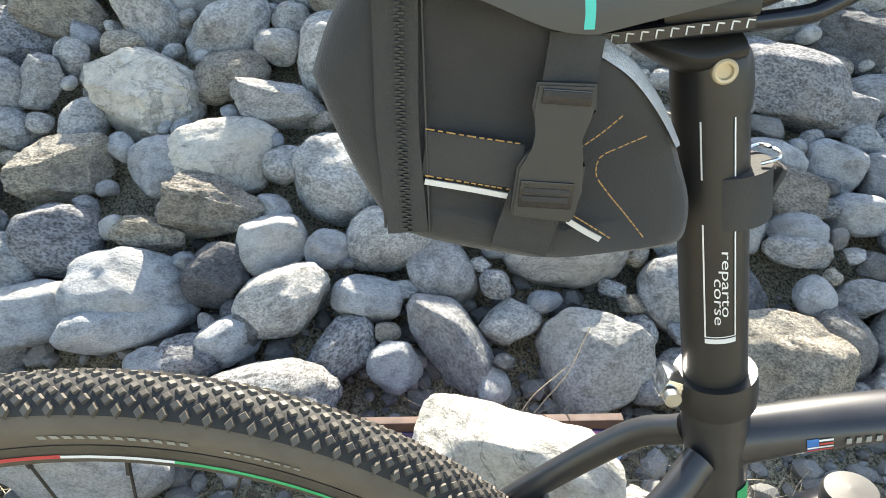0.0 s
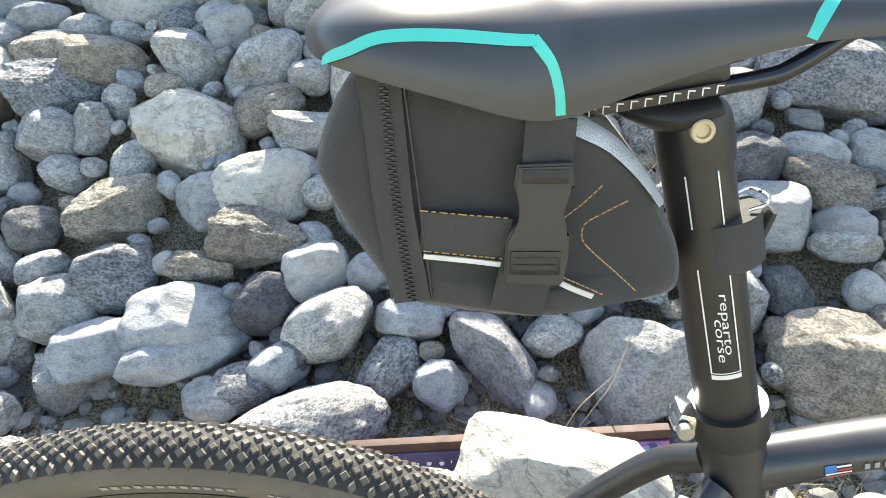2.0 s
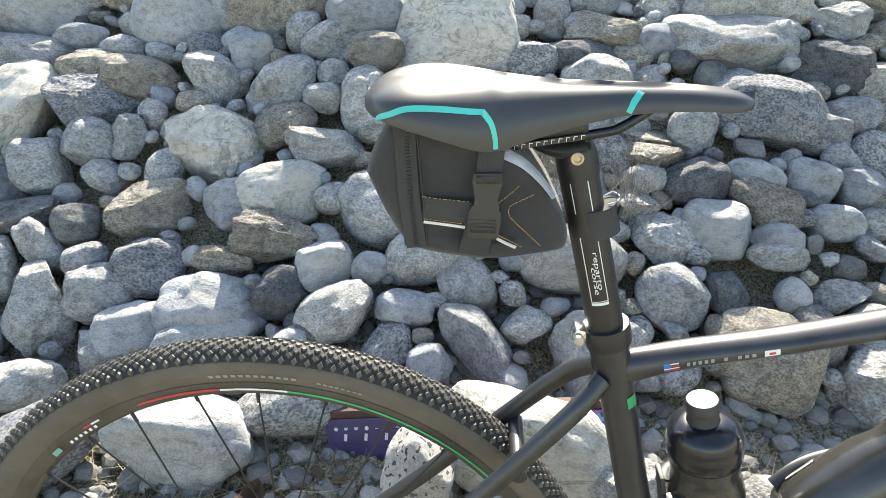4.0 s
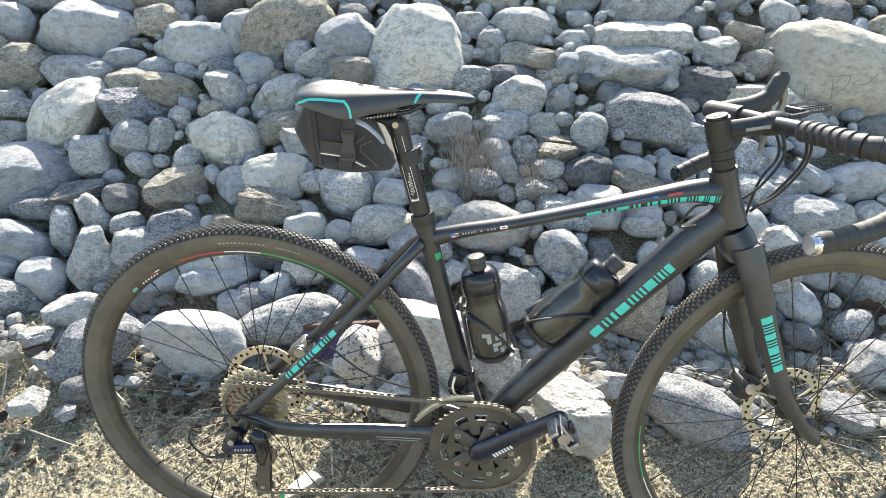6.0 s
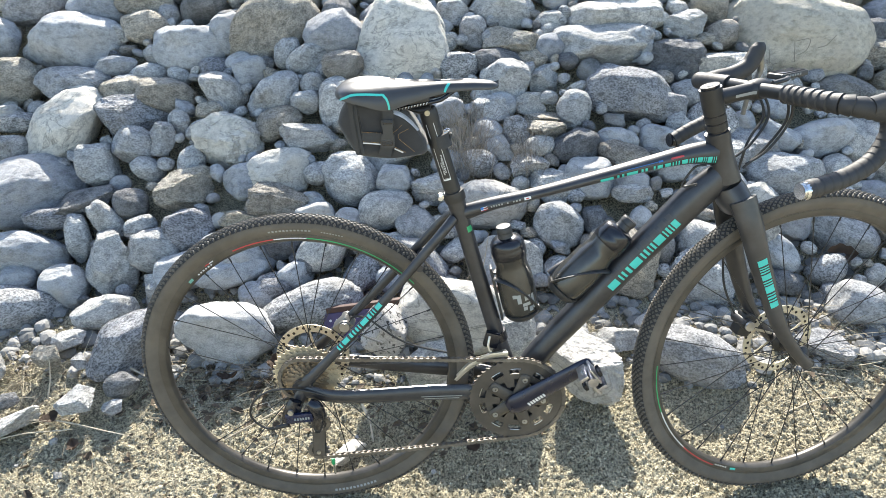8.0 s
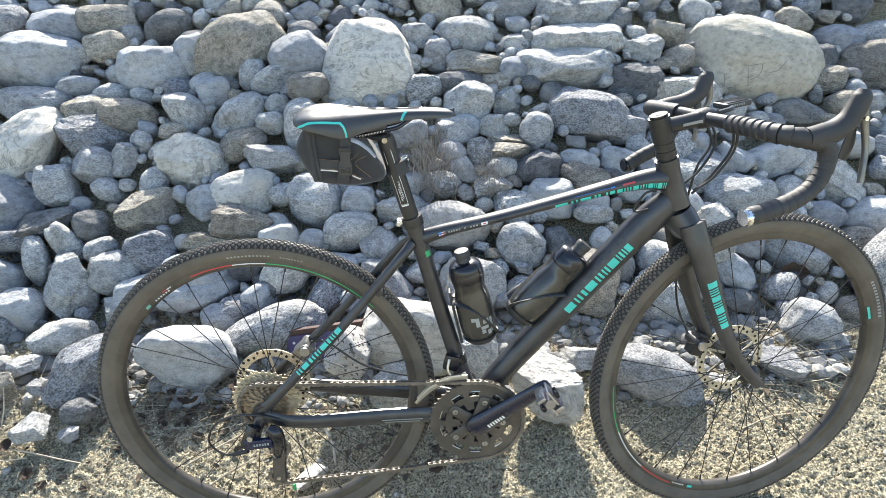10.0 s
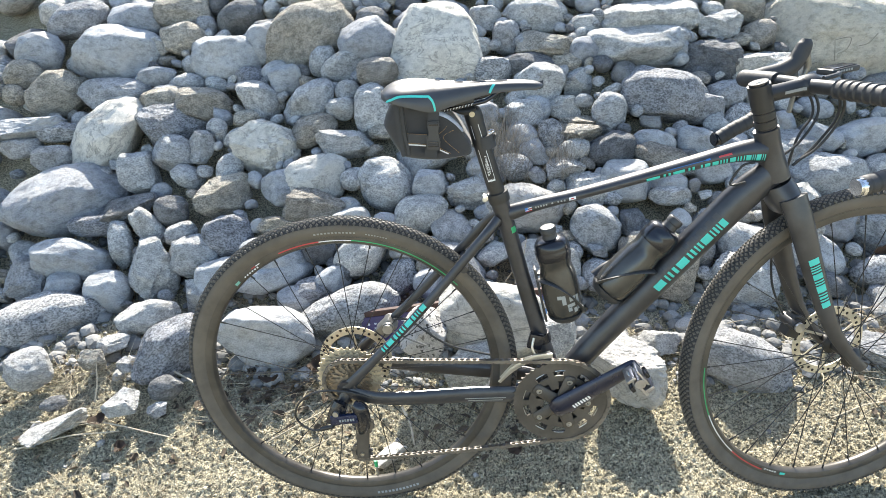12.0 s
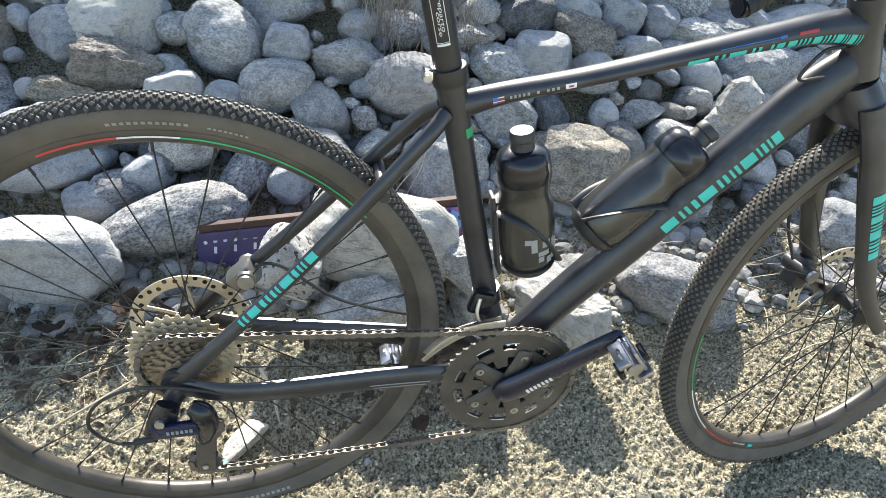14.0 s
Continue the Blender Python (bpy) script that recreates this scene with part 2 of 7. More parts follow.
# ---- stones ----
def stone_verts(level, seed, shape, radii, rough=1.0, up=None, front=None, steep=False):
    """A worn stone round the origin: an uneven ball, cut by planes and chipped where it is broken, in metres."""
    worn = shape in ("round", "block")
    bm = bmesh.new()
    bmesh.ops.create_icosphere(bm, subdivisions=level, radius=1.0)
    rng = random.Random(seed)
    off = Vector((rng.uniform(-50, 50), rng.uniform(-50, 50), rng.uniform(-50, 50)))
    cuts = []
    for k in range({"round": rng.randint(5, 9), "broken": rng.randint(13, 18), "slab": 7, "block": 4}[shape]):
        n = Vector((rng.gauss(0, 1), rng.gauss(0, 1), rng.gauss(0, 1))).normalized()
        depth = rng.uniform(0.72, 0.95) if worn else rng.uniform(0.56, 0.88)
        cuts.append((n, depth))
    if shape == "slab":
        cuts += [(Vector((0.06, -0.1, 1)).normalized(), 0.72), (Vector((0, 0.1, -1)).normalized(), 0.72)]
    if up is not None:
        # the side that lies uppermost is worn flat
        n = Vector([a * b for a, b in zip(up + Vector((rng.gauss(0, 0.16), rng.gauss(0, 0.16), rng.gauss(0, 0.1))), radii)]).normalized()
        cuts.append((n, rng.uniform(0.80, 0.95) if worn else rng.uniform(0.52, 0.74)))
    if front is not None:
        # a steep side that faces away from the bank
        pick = random.Random(seed + 5)
        if worn and (steep or pick.random() < 0.3):
            n = Vector([a * b for a, b in zip(front, radii)]).normalized()
            cuts.append((n, 0.40 if steep else pick.uniform(0.60, 0.80)))
    soft = {"round": 0.16, "block": 0.16, "broken": 0.0, "slab": 0.05}[shape]
    power = 3.4 if shape == "block" else rng.choice((2.0, 2.15, 2.4, 2.9)) if worn else rng.uniform(2.4, 3.0)
    tilt = pose(0, 0, 0, rng.uniform(-50, 50), rng.uniform(-50, 50), 0).to_3x3()
    for v in bm.verts:
        p = v.co.copy()
        norm = (abs(p.x) ** power + abs(p.y) ** power + abs(p.z) ** power) ** (1 / power)
        p = p / norm
        for n, depth in cuts:
            d = p.dot(n) - depth
            if d > 0:
                p -= n * (d * d / (d + 0.045) if worn else d) * (1 - soft)
        q = p * 1.1 + off
        if worn:
            lump = 0.11 * noise.noise(q) + 0.055 * noise.noise(q * 2.6) + 0.022 * noise.noise(q * 7) + 0.011 * noise.noise(q * 16) + 0.005 * noise.noise(q * 34)
        else:
            # beds that break off in steps, with chips along them
            bed = (tilt @ p).z * 3.2 + 0.7 * noise.noise(q * 1.4)
            step = bed - math.floor(bed)
            chip = 1 - abs(2 * noise.noise(q * 2.3))
            lump = 0.05 * noise.noise(q) + 0.030 * (smooth(0.0, 0.25, step) - step) + 0.055 * (chip - 0.6) + 0.06 * (0.35 - abs(noise.noise(q * 4.2))) + 0.045 * (0.3 - abs(noise.noise(q * 9))) + 0.026 * (0.25 - abs(noise.noise(q * 19))) + 0.012 * noise.noise(q * 38)
        v.co = p * (1 + lump * rough)
    lo = [min(v.co[a] for v in bm.verts) for a in range(3)]
    hi = [max(v.co[a] for v in bm.verts) for a in range(3)]
    for v in bm.verts:
        v.co = Vector([radii[a] * (2 * (v.co[a] - lo[a]) / (hi[a] - lo[a]) - 1) for a in range(3)])
    for f in bm.faces:
        f.smooth = True
    return bm


WORDS = {
    "bluegrey": "smooth blue-grey", "tan": "rough tan-brown", "granite": "grey granite", "pale": "pale grey", "white": "white veined",
    "dark": "dark grey", "speckled": "black-and-white speckled", "spotted": "white black-spotted", "cream": "large cream-coloured",
}
FORMS = {"round": "rounded cobble", "block": "smooth rounded block of rock", "broken": "broken angular rock", "slab": "flat slab of rock"}
LAID = []


def rock(kind, shape, x, y, z, rx, ry, rz, tilt, roll, yaw, taper=0.0):
    seed = len(LAID) * 7 + 11
    turn = pose(0, 0, 0, 0, 0, yaw) @ pose(0, 0, 0, -tilt) @ pose(0, 0, 0, 0, roll, 0)
    up = turn.to_3x3().transposed() @ Vector((0.0, -0.12, 1.0)).normalized()
    aim = random.Random(seed + 9)
    front = turn.to_3x3().transposed() @ Vector((aim.gauss(0, 0.3), -1.0, aim.gauss(-0.04, 0.12))).normalized()
    bm = stone_verts(6 if shape in ("broken", "slab") and max(rx, rz) > 0.06 and y < 1.8 else 5, seed, shape, (rx * 1.03, ry * 1.03, rz * 1.03), 1.0, up, front, kind == "bluegrey" and y < 0.65)
    for v in bm.verts:
        v.co.x *= 1 - taper * v.co.z / rz
    data = bpy.data.meshes.new("rock")
    bm.to_mesh(data)
    bm.free()
    data.materials.append(STONES[kind])
    data.set_sharp_from_angle(angle=radians(45 if shape in ("round", "block") else 27))
    ob = new("rock", data)
    ob.matrix_world = Matrix.Translation((x, y, z)) @ turn
    stands = "in the heaped bank" if y > toe(x) + 0.12 else "on soil below the bank"
    if max(rx, rz) > 0.14 and kind != "cream":
        stands = "larger than its neighbours"
    tagged(ob, f"{WORDS[kind]} {FORMS[shape]} {stands}", "rock", group="rocks of the bank")
    LAID.append((x, y, z, max(rx, ry, rz), min(rx, rz)))
    return ob


rock("bluegrey", "round", -1.647, 1.681, 0.824, 0.097, 0.080, 0.092, 7, 3, 32)
rock("bluegrey", "round", -1.310, 1.702, 0.793, 0.184, 0.135, 0.133, 8, 14, 28)
rock("tan", "round", -1.510, 1.501, 0.680, 0.114, 0.090, 0.097, 10, -16, 32)
rock("granite", "round", -1.245, 1.501, 0.658, 0.146, 0.095, 0.079, 11, 12, 28)
rock("tan", "round", -1.033, 1.471, 0.635, 0.096, 0.066, 0.059, 11, -6, 25)
rock("tan", "round", -0.860, 1.447, 0.624, 0.113, 0.076, 0.067, 12, 14, 23)
rock("speckled", "broken", -0.941, 1.373, 0.560, 0.143, 0.106, 0.107, 13, -12, 25)
rock("granite", "round", -0.767, 1.312, 0.548, 0.039, 0.037, 0.048, 14, 3, 22)
rock("white", "round", -1.231, 1.338, 0.535, 0.187, 0.127, 0.112, 13, -38, 30)
rock("granite", "broken", -0.821, 1.253, 0.501, 0.056, 0.052, 0.065, 15, 3, 23)
rock("granite", "round", -0.922, 1.239, 0.482, 0.078, 0.064, 0.073, 15, 34, 25)
rock("granite", "round", -1.049, 1.176, 0.431, 0.075, 0.065, 0.079, 16, 3, 28)
rock("speckled", "round", -1.417, 1.331, 0.565, 0.094, 0.058, 0.042, 12, 8, 33)
rock("bluegrey", "slab", -1.546, 1.342, 0.579, 0.130, 0.117, 0.050, 12, 3, 34)
rock("granite", "round", -1.543, 1.251, 0.527, 0.075, 0.049, 0.040, 13, 3, 35)
rock("pale", "round", -1.407, 1.222, 0.492, 0.079, 0.054, 0.048, 14, 3, 34)
rock("bluegrey", "round", -1.310, 1.089, 0.360, 0.228, 0.152, 0.131, 17, -8, 34)
rock("dark", "slab", -1.047, 1.039, 0.335, 0.107, 0.096, 0.053, 19, -4, 30)
rock("dark", "round", -0.871, 1.014, 0.334, 0.061, 0.050, 0.057, 19, 3, 27)
rock("tan", "broken", -0.684, 1.060, 0.365, 0.102, 0.080, 0.086, 19, 8, 22)
rock("speckled", "round", -1.146, 0.977, 0.301, 0.093, 0.057, 0.041, 19, 12, 32)
rock("granite", "round", -1.029, 0.910, 0.252, 0.042, 0.055, 0.088, 21, 3, 31)
rock("pale", "round", -0.935, 0.957, 0.290, 0.044, 0.054, 0.084, 20, -28, 29)
rock("pale", "broken", -0.882, 0.818, 0.185, 0.083, 0.089, 0.128, 24, 8, 29)
rock("bluegrey", "round", -1.193, 0.866, 0.217, 0.131, 0.090, 0.079, 21, 14, 34)
rock("granite", "broken", -1.334, 0.788, 0.181, 0.075, 0.070, 0.089, 22, 3, 38)
rock("bluegrey", "round", -1.021, 0.754, 0.141, 0.077, 0.067, 0.081, 24, 3, 33)
rock("bluegrey", "round", -1.195, 0.770, 0.167, 0.062, 0.046, 0.047, 23, 3, 36)
rock("speckled", "round", -1.182, 0.666, 0.084, 0.177, 0.120, 0.105, 25, 1, 37)
rock("pale", "round", -0.816, 0.615, 0.128, 0.097, 0.063, 0.052, 27, 3, 30)
rock("granite", "round", -0.734, 0.854, 0.225, 0.089, 0.071, 0.077, 23, 24, 26)
rock("granite", "round", -0.808, 0.929, 0.282, 0.057, 0.040, 0.038, 21, -6, 26)
rock("speckled", "round", -0.631, 0.913, 0.270, 0.088, 0.071, 0.078, 22, 18, 23)
rock("pale", "broken", -0.680, 0.723, 0.143, 0.062, 0.055, 0.067, 26, -16, 26)
rock("speckled", "round", -0.651, 0.426, 0.133, 0.134, 0.090, 0.079, 29, -24, 29)
rock("pale", "round", -1.040, 0.329, 0.126, 0.061, 0.051, 0.061, 28, 3, 40)
rock("pale", "broken", -0.864, 0.481, 0.111, 0.048, 0.033, 0.030, 28, 3, 33)
rock("tan", "broken", -0.884, 0.391, 0.113, 0.036, 0.030, 0.036, 29, 3, 35)
rock("pale", "broken", -0.706, 0.218, 0.092, 0.051, 0.038, 0.038, 32, -6, 34)
rock("pale", "slab", -0.882, 0.169, 0.051, 0.085, 0.076, 0.024, 32, -3, 40)
rock("pale", "broken", -0.605, 0.210, 0.075, 0.027, 0.021, 0.021, 34, 3, 32)
rock("pale", "broken", -0.783, 0.383, 0.102, 0.021, 0.019, 0.025, 30, 3, 33)
rock("dark", "round", -0.606, 0.276, 0.099, 0.045, 0.035, 0.036, 32, 3, 31)
rock("dark", "round", -0.916, 0.234, 0.079, 0.034, 0.023, 0.021, 31, 3, 39)
rock("white", "broken", -0.556, 1.239, 0.490, 0.127, 0.101, 0.110, 16, -6, 18)
rock("white", "round", -0.338, 1.097, 0.406, 0.122, 0.088, 0.087, 19, -8, 15)
rock("tan", "broken", -0.329, 0.982, 0.331, 0.107, 0.079, 0.079, 21, 12, 15)
rock("tan", "round", -0.376, 1.284, 0.543, 0.091, 0.064, 0.060, 15, -22, 15)
rock("pale", "broken", -0.242, 1.213, 0.500, 0.112, 0.069, 0.052, 16, 8, 12)
rock("granite", "round", -0.411, 1.403, 0.618, 0.118, 0.080, 0.070, 13, -34, 15)
rock("granite", "round", -0.625, 1.438, 0.633, 0.098, 0.071, 0.069, 12, 38, 18)
rock("tan", "round", -0.486, 1.732, 0.821, 0.209, 0.147, 0.138, 8, -32, 14)
rock("granite", "round", -0.387, 1.580, 0.750, 0.050, 0.050, 0.068, 10, 38, 13)
rock("bluegrey", "round", -0.190, 1.612, 0.809, 0.125, 0.095, 0.101, 9, 3, 9)
rock("granite", "round", -0.298, 1.549, 0.730, 0.090, 0.064, 0.060, 10, -16, 12)
rock("tan", "round", -0.139, 1.454, 0.715, 0.080, 0.058, 0.058, 11, -6, 9)
rock("pale", "round", -0.261, 1.425, 0.654, 0.048, 0.040, 0.045, 12, 3, 11)
rock("granite", "round", -0.275, 1.351, 0.601, 0.060, 0.045, 0.045, 14, 3, 12)
rock("granite", "round", -0.152, 1.342, 0.592, 0.072, 0.075, 0.105, 14, -2, 10)
rock("white", "block", 0.086, 1.601, 0.765, 0.182, 0.150, 0.184, 10, 4, 4, 0.24)
rock("tan", "round", -0.653, 1.347, 0.579, 0.053, 0.038, 0.037, 14, 3, 20)
rock("bluegrey", "round", -0.526, 1.509, 0.692, 0.068, 0.055, 0.063, 11, 3, 16)
rock("bluegrey", "round", -0.811, 1.656, 0.762, 0.146, 0.106, 0.104, 9, 14, 20)
rock("tan", "round", -1.029, 1.770, 0.842, 0.097, 0.072, 0.073, 7, 3, 23)
rock("bluegrey", "round", -1.107, 1.585, 0.718, 0.084, 0.054, 0.043, 10, 3, 25)
rock("pale", "round", -1.035, 1.507, 0.667, 0.058, 0.038, 0.032, 11, 3, 25)
rock("bluegrey", "round", -0.648, 1.699, 0.810, 0.080, 0.075, 0.094, 8, 14, 17)
rock("granite", "round", -1.541, 1.860, 0.937, 0.138, 0.091, 0.076, 5, -16, 29)
rock("bluegrey", "round", -1.271, 1.857, 0.913, 0.120, 0.087, 0.084, 6, 3, 26)
rock("tan", "round", -1.067, 1.903, 0.929, 0.131, 0.087, 0.076, 6, 3, 22)
rock("tan", "round", -1.670, 1.569, 0.750, 0.080, 0.065, 0.071, 8, 3, 34)
rock("granite", "round", -1.140, 1.733, 0.828, 0.058, 0.041, 0.039, 7, 3, 25)
rock("tan", "round", -1.672, 1.470, 0.692, 0.042, 0.037, 0.047, 10, 3, 35)
rock("granite", "round", -0.079, 1.063, 0.392, 0.101, 0.083, 0.096, 21, 13, 9)
rock("pale", "round", 0.048, 0.958, 0.314, 0.101, 0.073, 0.070, 24, -14, 6)
rock("granite", "broken", 0.232, 1.033, 0.362, 0.093, 0.066, 0.063, 22, 3, -0)
rock("bluegrey", "round", -0.072, 0.909, 0.302, 0.047, 0.037, 0.042, 25, -2, 10)
rock("bluegrey", "round", -0.186, 0.913, 0.298, 0.070, 0.056, 0.064, 25, -2, 13)
rock("bluegrey", "round", 0.079, 1.049, 0.390, 0.066, 0.051, 0.054, 21, -2, 4)
rock("bluegrey", "round", -0.452, 1.066, 0.389, 0.081, 0.063, 0.068, 20, -2, 20)
rock("white", "round", 0.408, 0.958, 0.324, 0.137, 0.094, 0.084, 24, 3, -6)
rock("granite", "broken", 0.621, 1.016, 0.359, 0.087, 0.067, 0.071, 22, 18, -12)
rock("granite", "round", 0.636, 0.891, 0.273, 0.083, 0.070, 0.082, 26, 8, -14)
rock("speckled", "broken", 0.554, 1.081, 0.419, 0.070, 0.049, 0.046, 20, -2, -10)
rock("dark", "round", 0.716, 1.154, 0.454, 0.093, 0.068, 0.068, 18, -14, -14)
rock("pale", "round", 0.590, 1.145, 0.465, 0.056, 0.041, 0.041, 18, -17, -11)
rock("tan", "slab", 0.613, 1.216, 0.510, 0.082, 0.074, 0.031, 17, 1, -11)
rock("tan", "slab", 0.614, 1.297, 0.529, 0.070, 0.063, 0.021, 16, -7, -11)
rock("granite", "round", 0.732, 1.294, 0.553, 0.062, 0.059, 0.078, 15, -2, -14)
rock("speckled", "round", 0.933, 1.390, 0.586, 0.166, 0.116, 0.107, 13, 16, -18)
rock("pale", "broken", 0.568, 1.359, 0.570, 0.074, 0.053, 0.051, 14, 18, -9)
rock("pale", "block", 0.883, 1.645, 0.723, 0.201, 0.182, 0.092, 9, 0, -15)
rock("pale", "block", 0.941, 1.784, 0.814, 0.205, 0.185, 0.072, 7, -5, -16)
rock("dark", "broken", 1.140, 1.561, 0.676, 0.127, 0.098, 0.104, 10, 23, -21)
rock("granite", "round", 1.173, 1.397, 0.576, 0.082, 0.059, 0.057, 13, -17, -23)
rock("pale", "broken", 1.361, 1.522, 0.630, 0.124, 0.092, 0.093, 11, -27, -26)
rock("speckled", "round", 1.241, 1.295, 0.495, 0.090, 0.071, 0.076, 15, 33, -26)
rock("granite", "broken", 1.253, 1.167, 0.407, 0.099, 0.071, 0.067, 18, -12, -28)
rock("tan", "round", 0.886, 1.122, 0.421, 0.097, 0.065, 0.057, 19, 13, -19)
rock("bluegrey", "round", 0.874, 1.181, 0.467, 0.074, 0.052, 0.049, 17, 8, -18)
rock("bluegrey", "round", 1.017, 1.199, 0.462, 0.069, 0.053, 0.055, 17, 18, -22)
rock("bluegrey", "round", 1.135, 1.196, 0.447, 0.060, 0.050, 0.058, 17, 18, -25)
rock("bluegrey", "round", 0.902, 1.034, 0.366, 0.063, 0.045, 0.043, 21, 3, -20)
rock("bluegrey", "round", 1.048, 1.094, 0.388, 0.073, 0.051, 0.047, 20, -2, -24)
rock("bluegrey", "round", 0.754, 1.051, 0.376, 0.091, 0.070, 0.075, 21, -2, -16)
rock("tan", "round", 0.823, 0.801, 0.194, 0.112, 0.090, 0.100, 29, 8, -21)
rock("dark", "round", 0.951, 0.837, 0.222, 0.055, 0.057, 0.080, 27, -37, -24)
rock("granite", "round", 0.896, 0.995, 0.340, 0.069, 0.044, 0.035, 22, -2, -21)
rock("granite", "broken", 1.013, 0.924, 0.277, 0.071, 0.048, 0.041, 24, -12, -25)
rock("tan", "round", 1.114, 0.936, 0.279, 0.047, 0.032, 0.029, 23, -2, -27)
rock("pale", "round", 1.197, 0.982, 0.299, 0.054, 0.039, 0.039, 22, -2, -29)
rock("granite", "round", 1.141, 0.841, 0.191, 0.127, 0.090, 0.086, 26, 13, -29)
rock("bluegrey", "round", 0.270, 1.112, 0.422, 0.064, 0.047, 0.048, 20, -2, -1)
rock("bluegrey", "round", 0.466, 1.343, 0.568, 0.058, 0.046, 0.051, 14, -2, -7)
rock("bluegrey", "round", -0.446, 0.821, 0.208, 0.125, 0.094, 0.097, 30, 19, 27)
rock("bluegrey", "round", -0.622, 0.778, 0.180, 0.092, 0.065, 0.062, 30, 1, 34)
rock("dark", "round", -0.285, 0.855, 0.253, 0.069, 0.057, 0.065, 30, 1, 21)
rock("pale", "round", -0.138, 0.810, 0.235, 0.094, 0.069, 0.067, 32, -21, 15)
rock("bluegrey", "round", 0.021, 0.837, 0.239, 0.070, 0.049, 0.045, 32, 5, 8)
rock("granite", "round", 0.194, 0.787, 0.186, 0.118, 0.073, 0.055, 35, 49, -1)
rock("granite", "round", 0.463, 0.762, 0.182, 0.111, 0.089, 0.100, 35, -9, -14)
rock("tan", "broken", -0.448, 0.925, 0.297, 0.074, 0.047, 0.036, 26, 15, 25)
rock("dark", "broken", -0.194, 0.762, 0.202, 0.044, 0.037, 0.044, 34, 1, 18)
rock("tan", "round", 0.844, 0.778, 0.180, 0.097, 0.083, 0.099, 32, 1, -30)
rock("speckled", "round", -0.155, 0.614, 0.129, 0.163, 0.102, 0.077, 33, -11, 13)
rock("bluegrey", "round", -0.374, 0.467, 0.135, 0.140, 0.098, 0.093, 35, 14, 26)
rock("granite", "round", -0.325, 0.584, 0.100, 0.045, 0.032, 0.032, 33, -5, 20)
rock("tan", "round", -0.251, 0.577, 0.079, 0.033, 0.022, 0.019, 34, -5, 17)
rock("bluegrey", "round", -0.344, 0.685, 0.138, 0.062, 0.046, 0.047, 30, 15, 19)
rock("bluegrey", "round", -0.435, 0.774, 0.182, 0.132, 0.077, 0.050, 28, -5, 21)
rock("bluegrey", "round", -0.233, 0.736, 0.179, 0.059, 0.044, 0.045, 29, -25, 15)
rock("speckled", "round", -0.293, 0.707, 0.154, 0.065, 0.049, 0.050, 30, -5, 17)
rock("bluegrey", "round", 0.090, 0.718, 0.170, 0.051, 0.042, 0.048, 31, -5, 3)
rock("spotted", "round", 0.111, 0.372, 0.203, 0.061, 0.057, 0.073, 37, 10, 4)
rock("white", "round", 0.290, 0.440, 0.201, 0.154, 0.117, 0.101, 35, 7, -6)
rock("pale", "broken", 0.260, 0.322, 0.128, 0.105, 0.070, 0.058, 40, -13, -4)
rock("pale", "broken", 0.468, 0.383, 0.121, 0.045, 0.056, 0.085, 38, -5, -14)
rock("white", "broken", 0.644, 0.292, 0.134, 0.104, 0.078, 0.085, 36, 16, -10)
rock("pale", "broken", 0.754, 0.475, 0.090, 0.068, 0.045, 0.038, 33, -3, -12)
rock("pale", "broken", 0.448, 0.354, 0.201, 0.067, 0.056, 0.064, 33, 12, -2)
rock("cream", "round", 1.644, 1.728, 0.698, 0.313, 0.222, 0.210, 10, -1, -23)
rock("tan", "round", 2.215, 1.698, 0.682, 0.176, 0.125, 0.117, 10, -6, -31)
rock("granite", "round", 2.400, 1.867, 0.801, 0.157, 0.095, 0.066, 8, 2, -32)
rock("tan", "round", 2.546, 1.833, 0.775, 0.096, 0.075, 0.081, 8, 2, -34)
rock("granite", "broken", 2.443, 1.641, 0.640, 0.102, 0.097, 0.126, 11, -28, -35)
rock("dark", "round", 1.978, 1.722, 0.714, 0.068, 0.058, 0.068, 10, 2, -28)
rock("bluegrey", "round", 2.087, 1.825, 0.775, 0.115, 0.081, 0.075, 9, 2, -29)
rock("tan", "round", 1.972, 1.629, 0.654, 0.072, 0.057, 0.062, 11, 2, -29)
rock("granite", "round", 2.270, 1.534, 0.584, 0.078, 0.059, 0.062, 12, 2, -33)
rock("pale", "round", 2.113, 1.517, 0.587, 0.045, 0.038, 0.045, 12, 2, -31)
rock("bluegrey", "round", 2.204, 1.413, 0.492, 0.143, 0.090, 0.069, 14, -8, -34)
rock("granite", "broken", 2.104, 1.320, 0.440, 0.077, 0.061, 0.068, 16, 2, -33)
rock("tan", "round", 2.282, 1.311, 0.411, 0.131, 0.105, 0.117, 16, 2, -36)
rock("dark", "round", 1.784, 1.483, 0.558, 0.111, 0.071, 0.055, 13, 2, -27)
rock("pale", "broken", 1.275, 1.520, 0.641, 0.119, 0.080, 0.068, 12, 7, -18)
rock("granite", "broken", 1.332, 1.198, 0.411, 0.124, 0.092, 0.094, 18, 14, -21)
rock("bluegrey", "round", 1.618, 1.267, 0.425, 0.125, 0.084, 0.072, 17, -23, -26)
rock("granite", "round", 1.445, 1.118, 0.342, 0.139, 0.095, 0.084, 20, -6, -24)
rock("pale", "broken", 1.813, 1.222, 0.367, 0.162, 0.106, 0.087, 18, 40, -30)
rock("bluegrey", "round", 1.913, 1.070, 0.268, 0.114, 0.081, 0.076, 20, -28, -33)
rock("bluegrey", "round", 1.741, 1.065, 0.285, 0.079, 0.056, 0.051, 20, 2, -30)
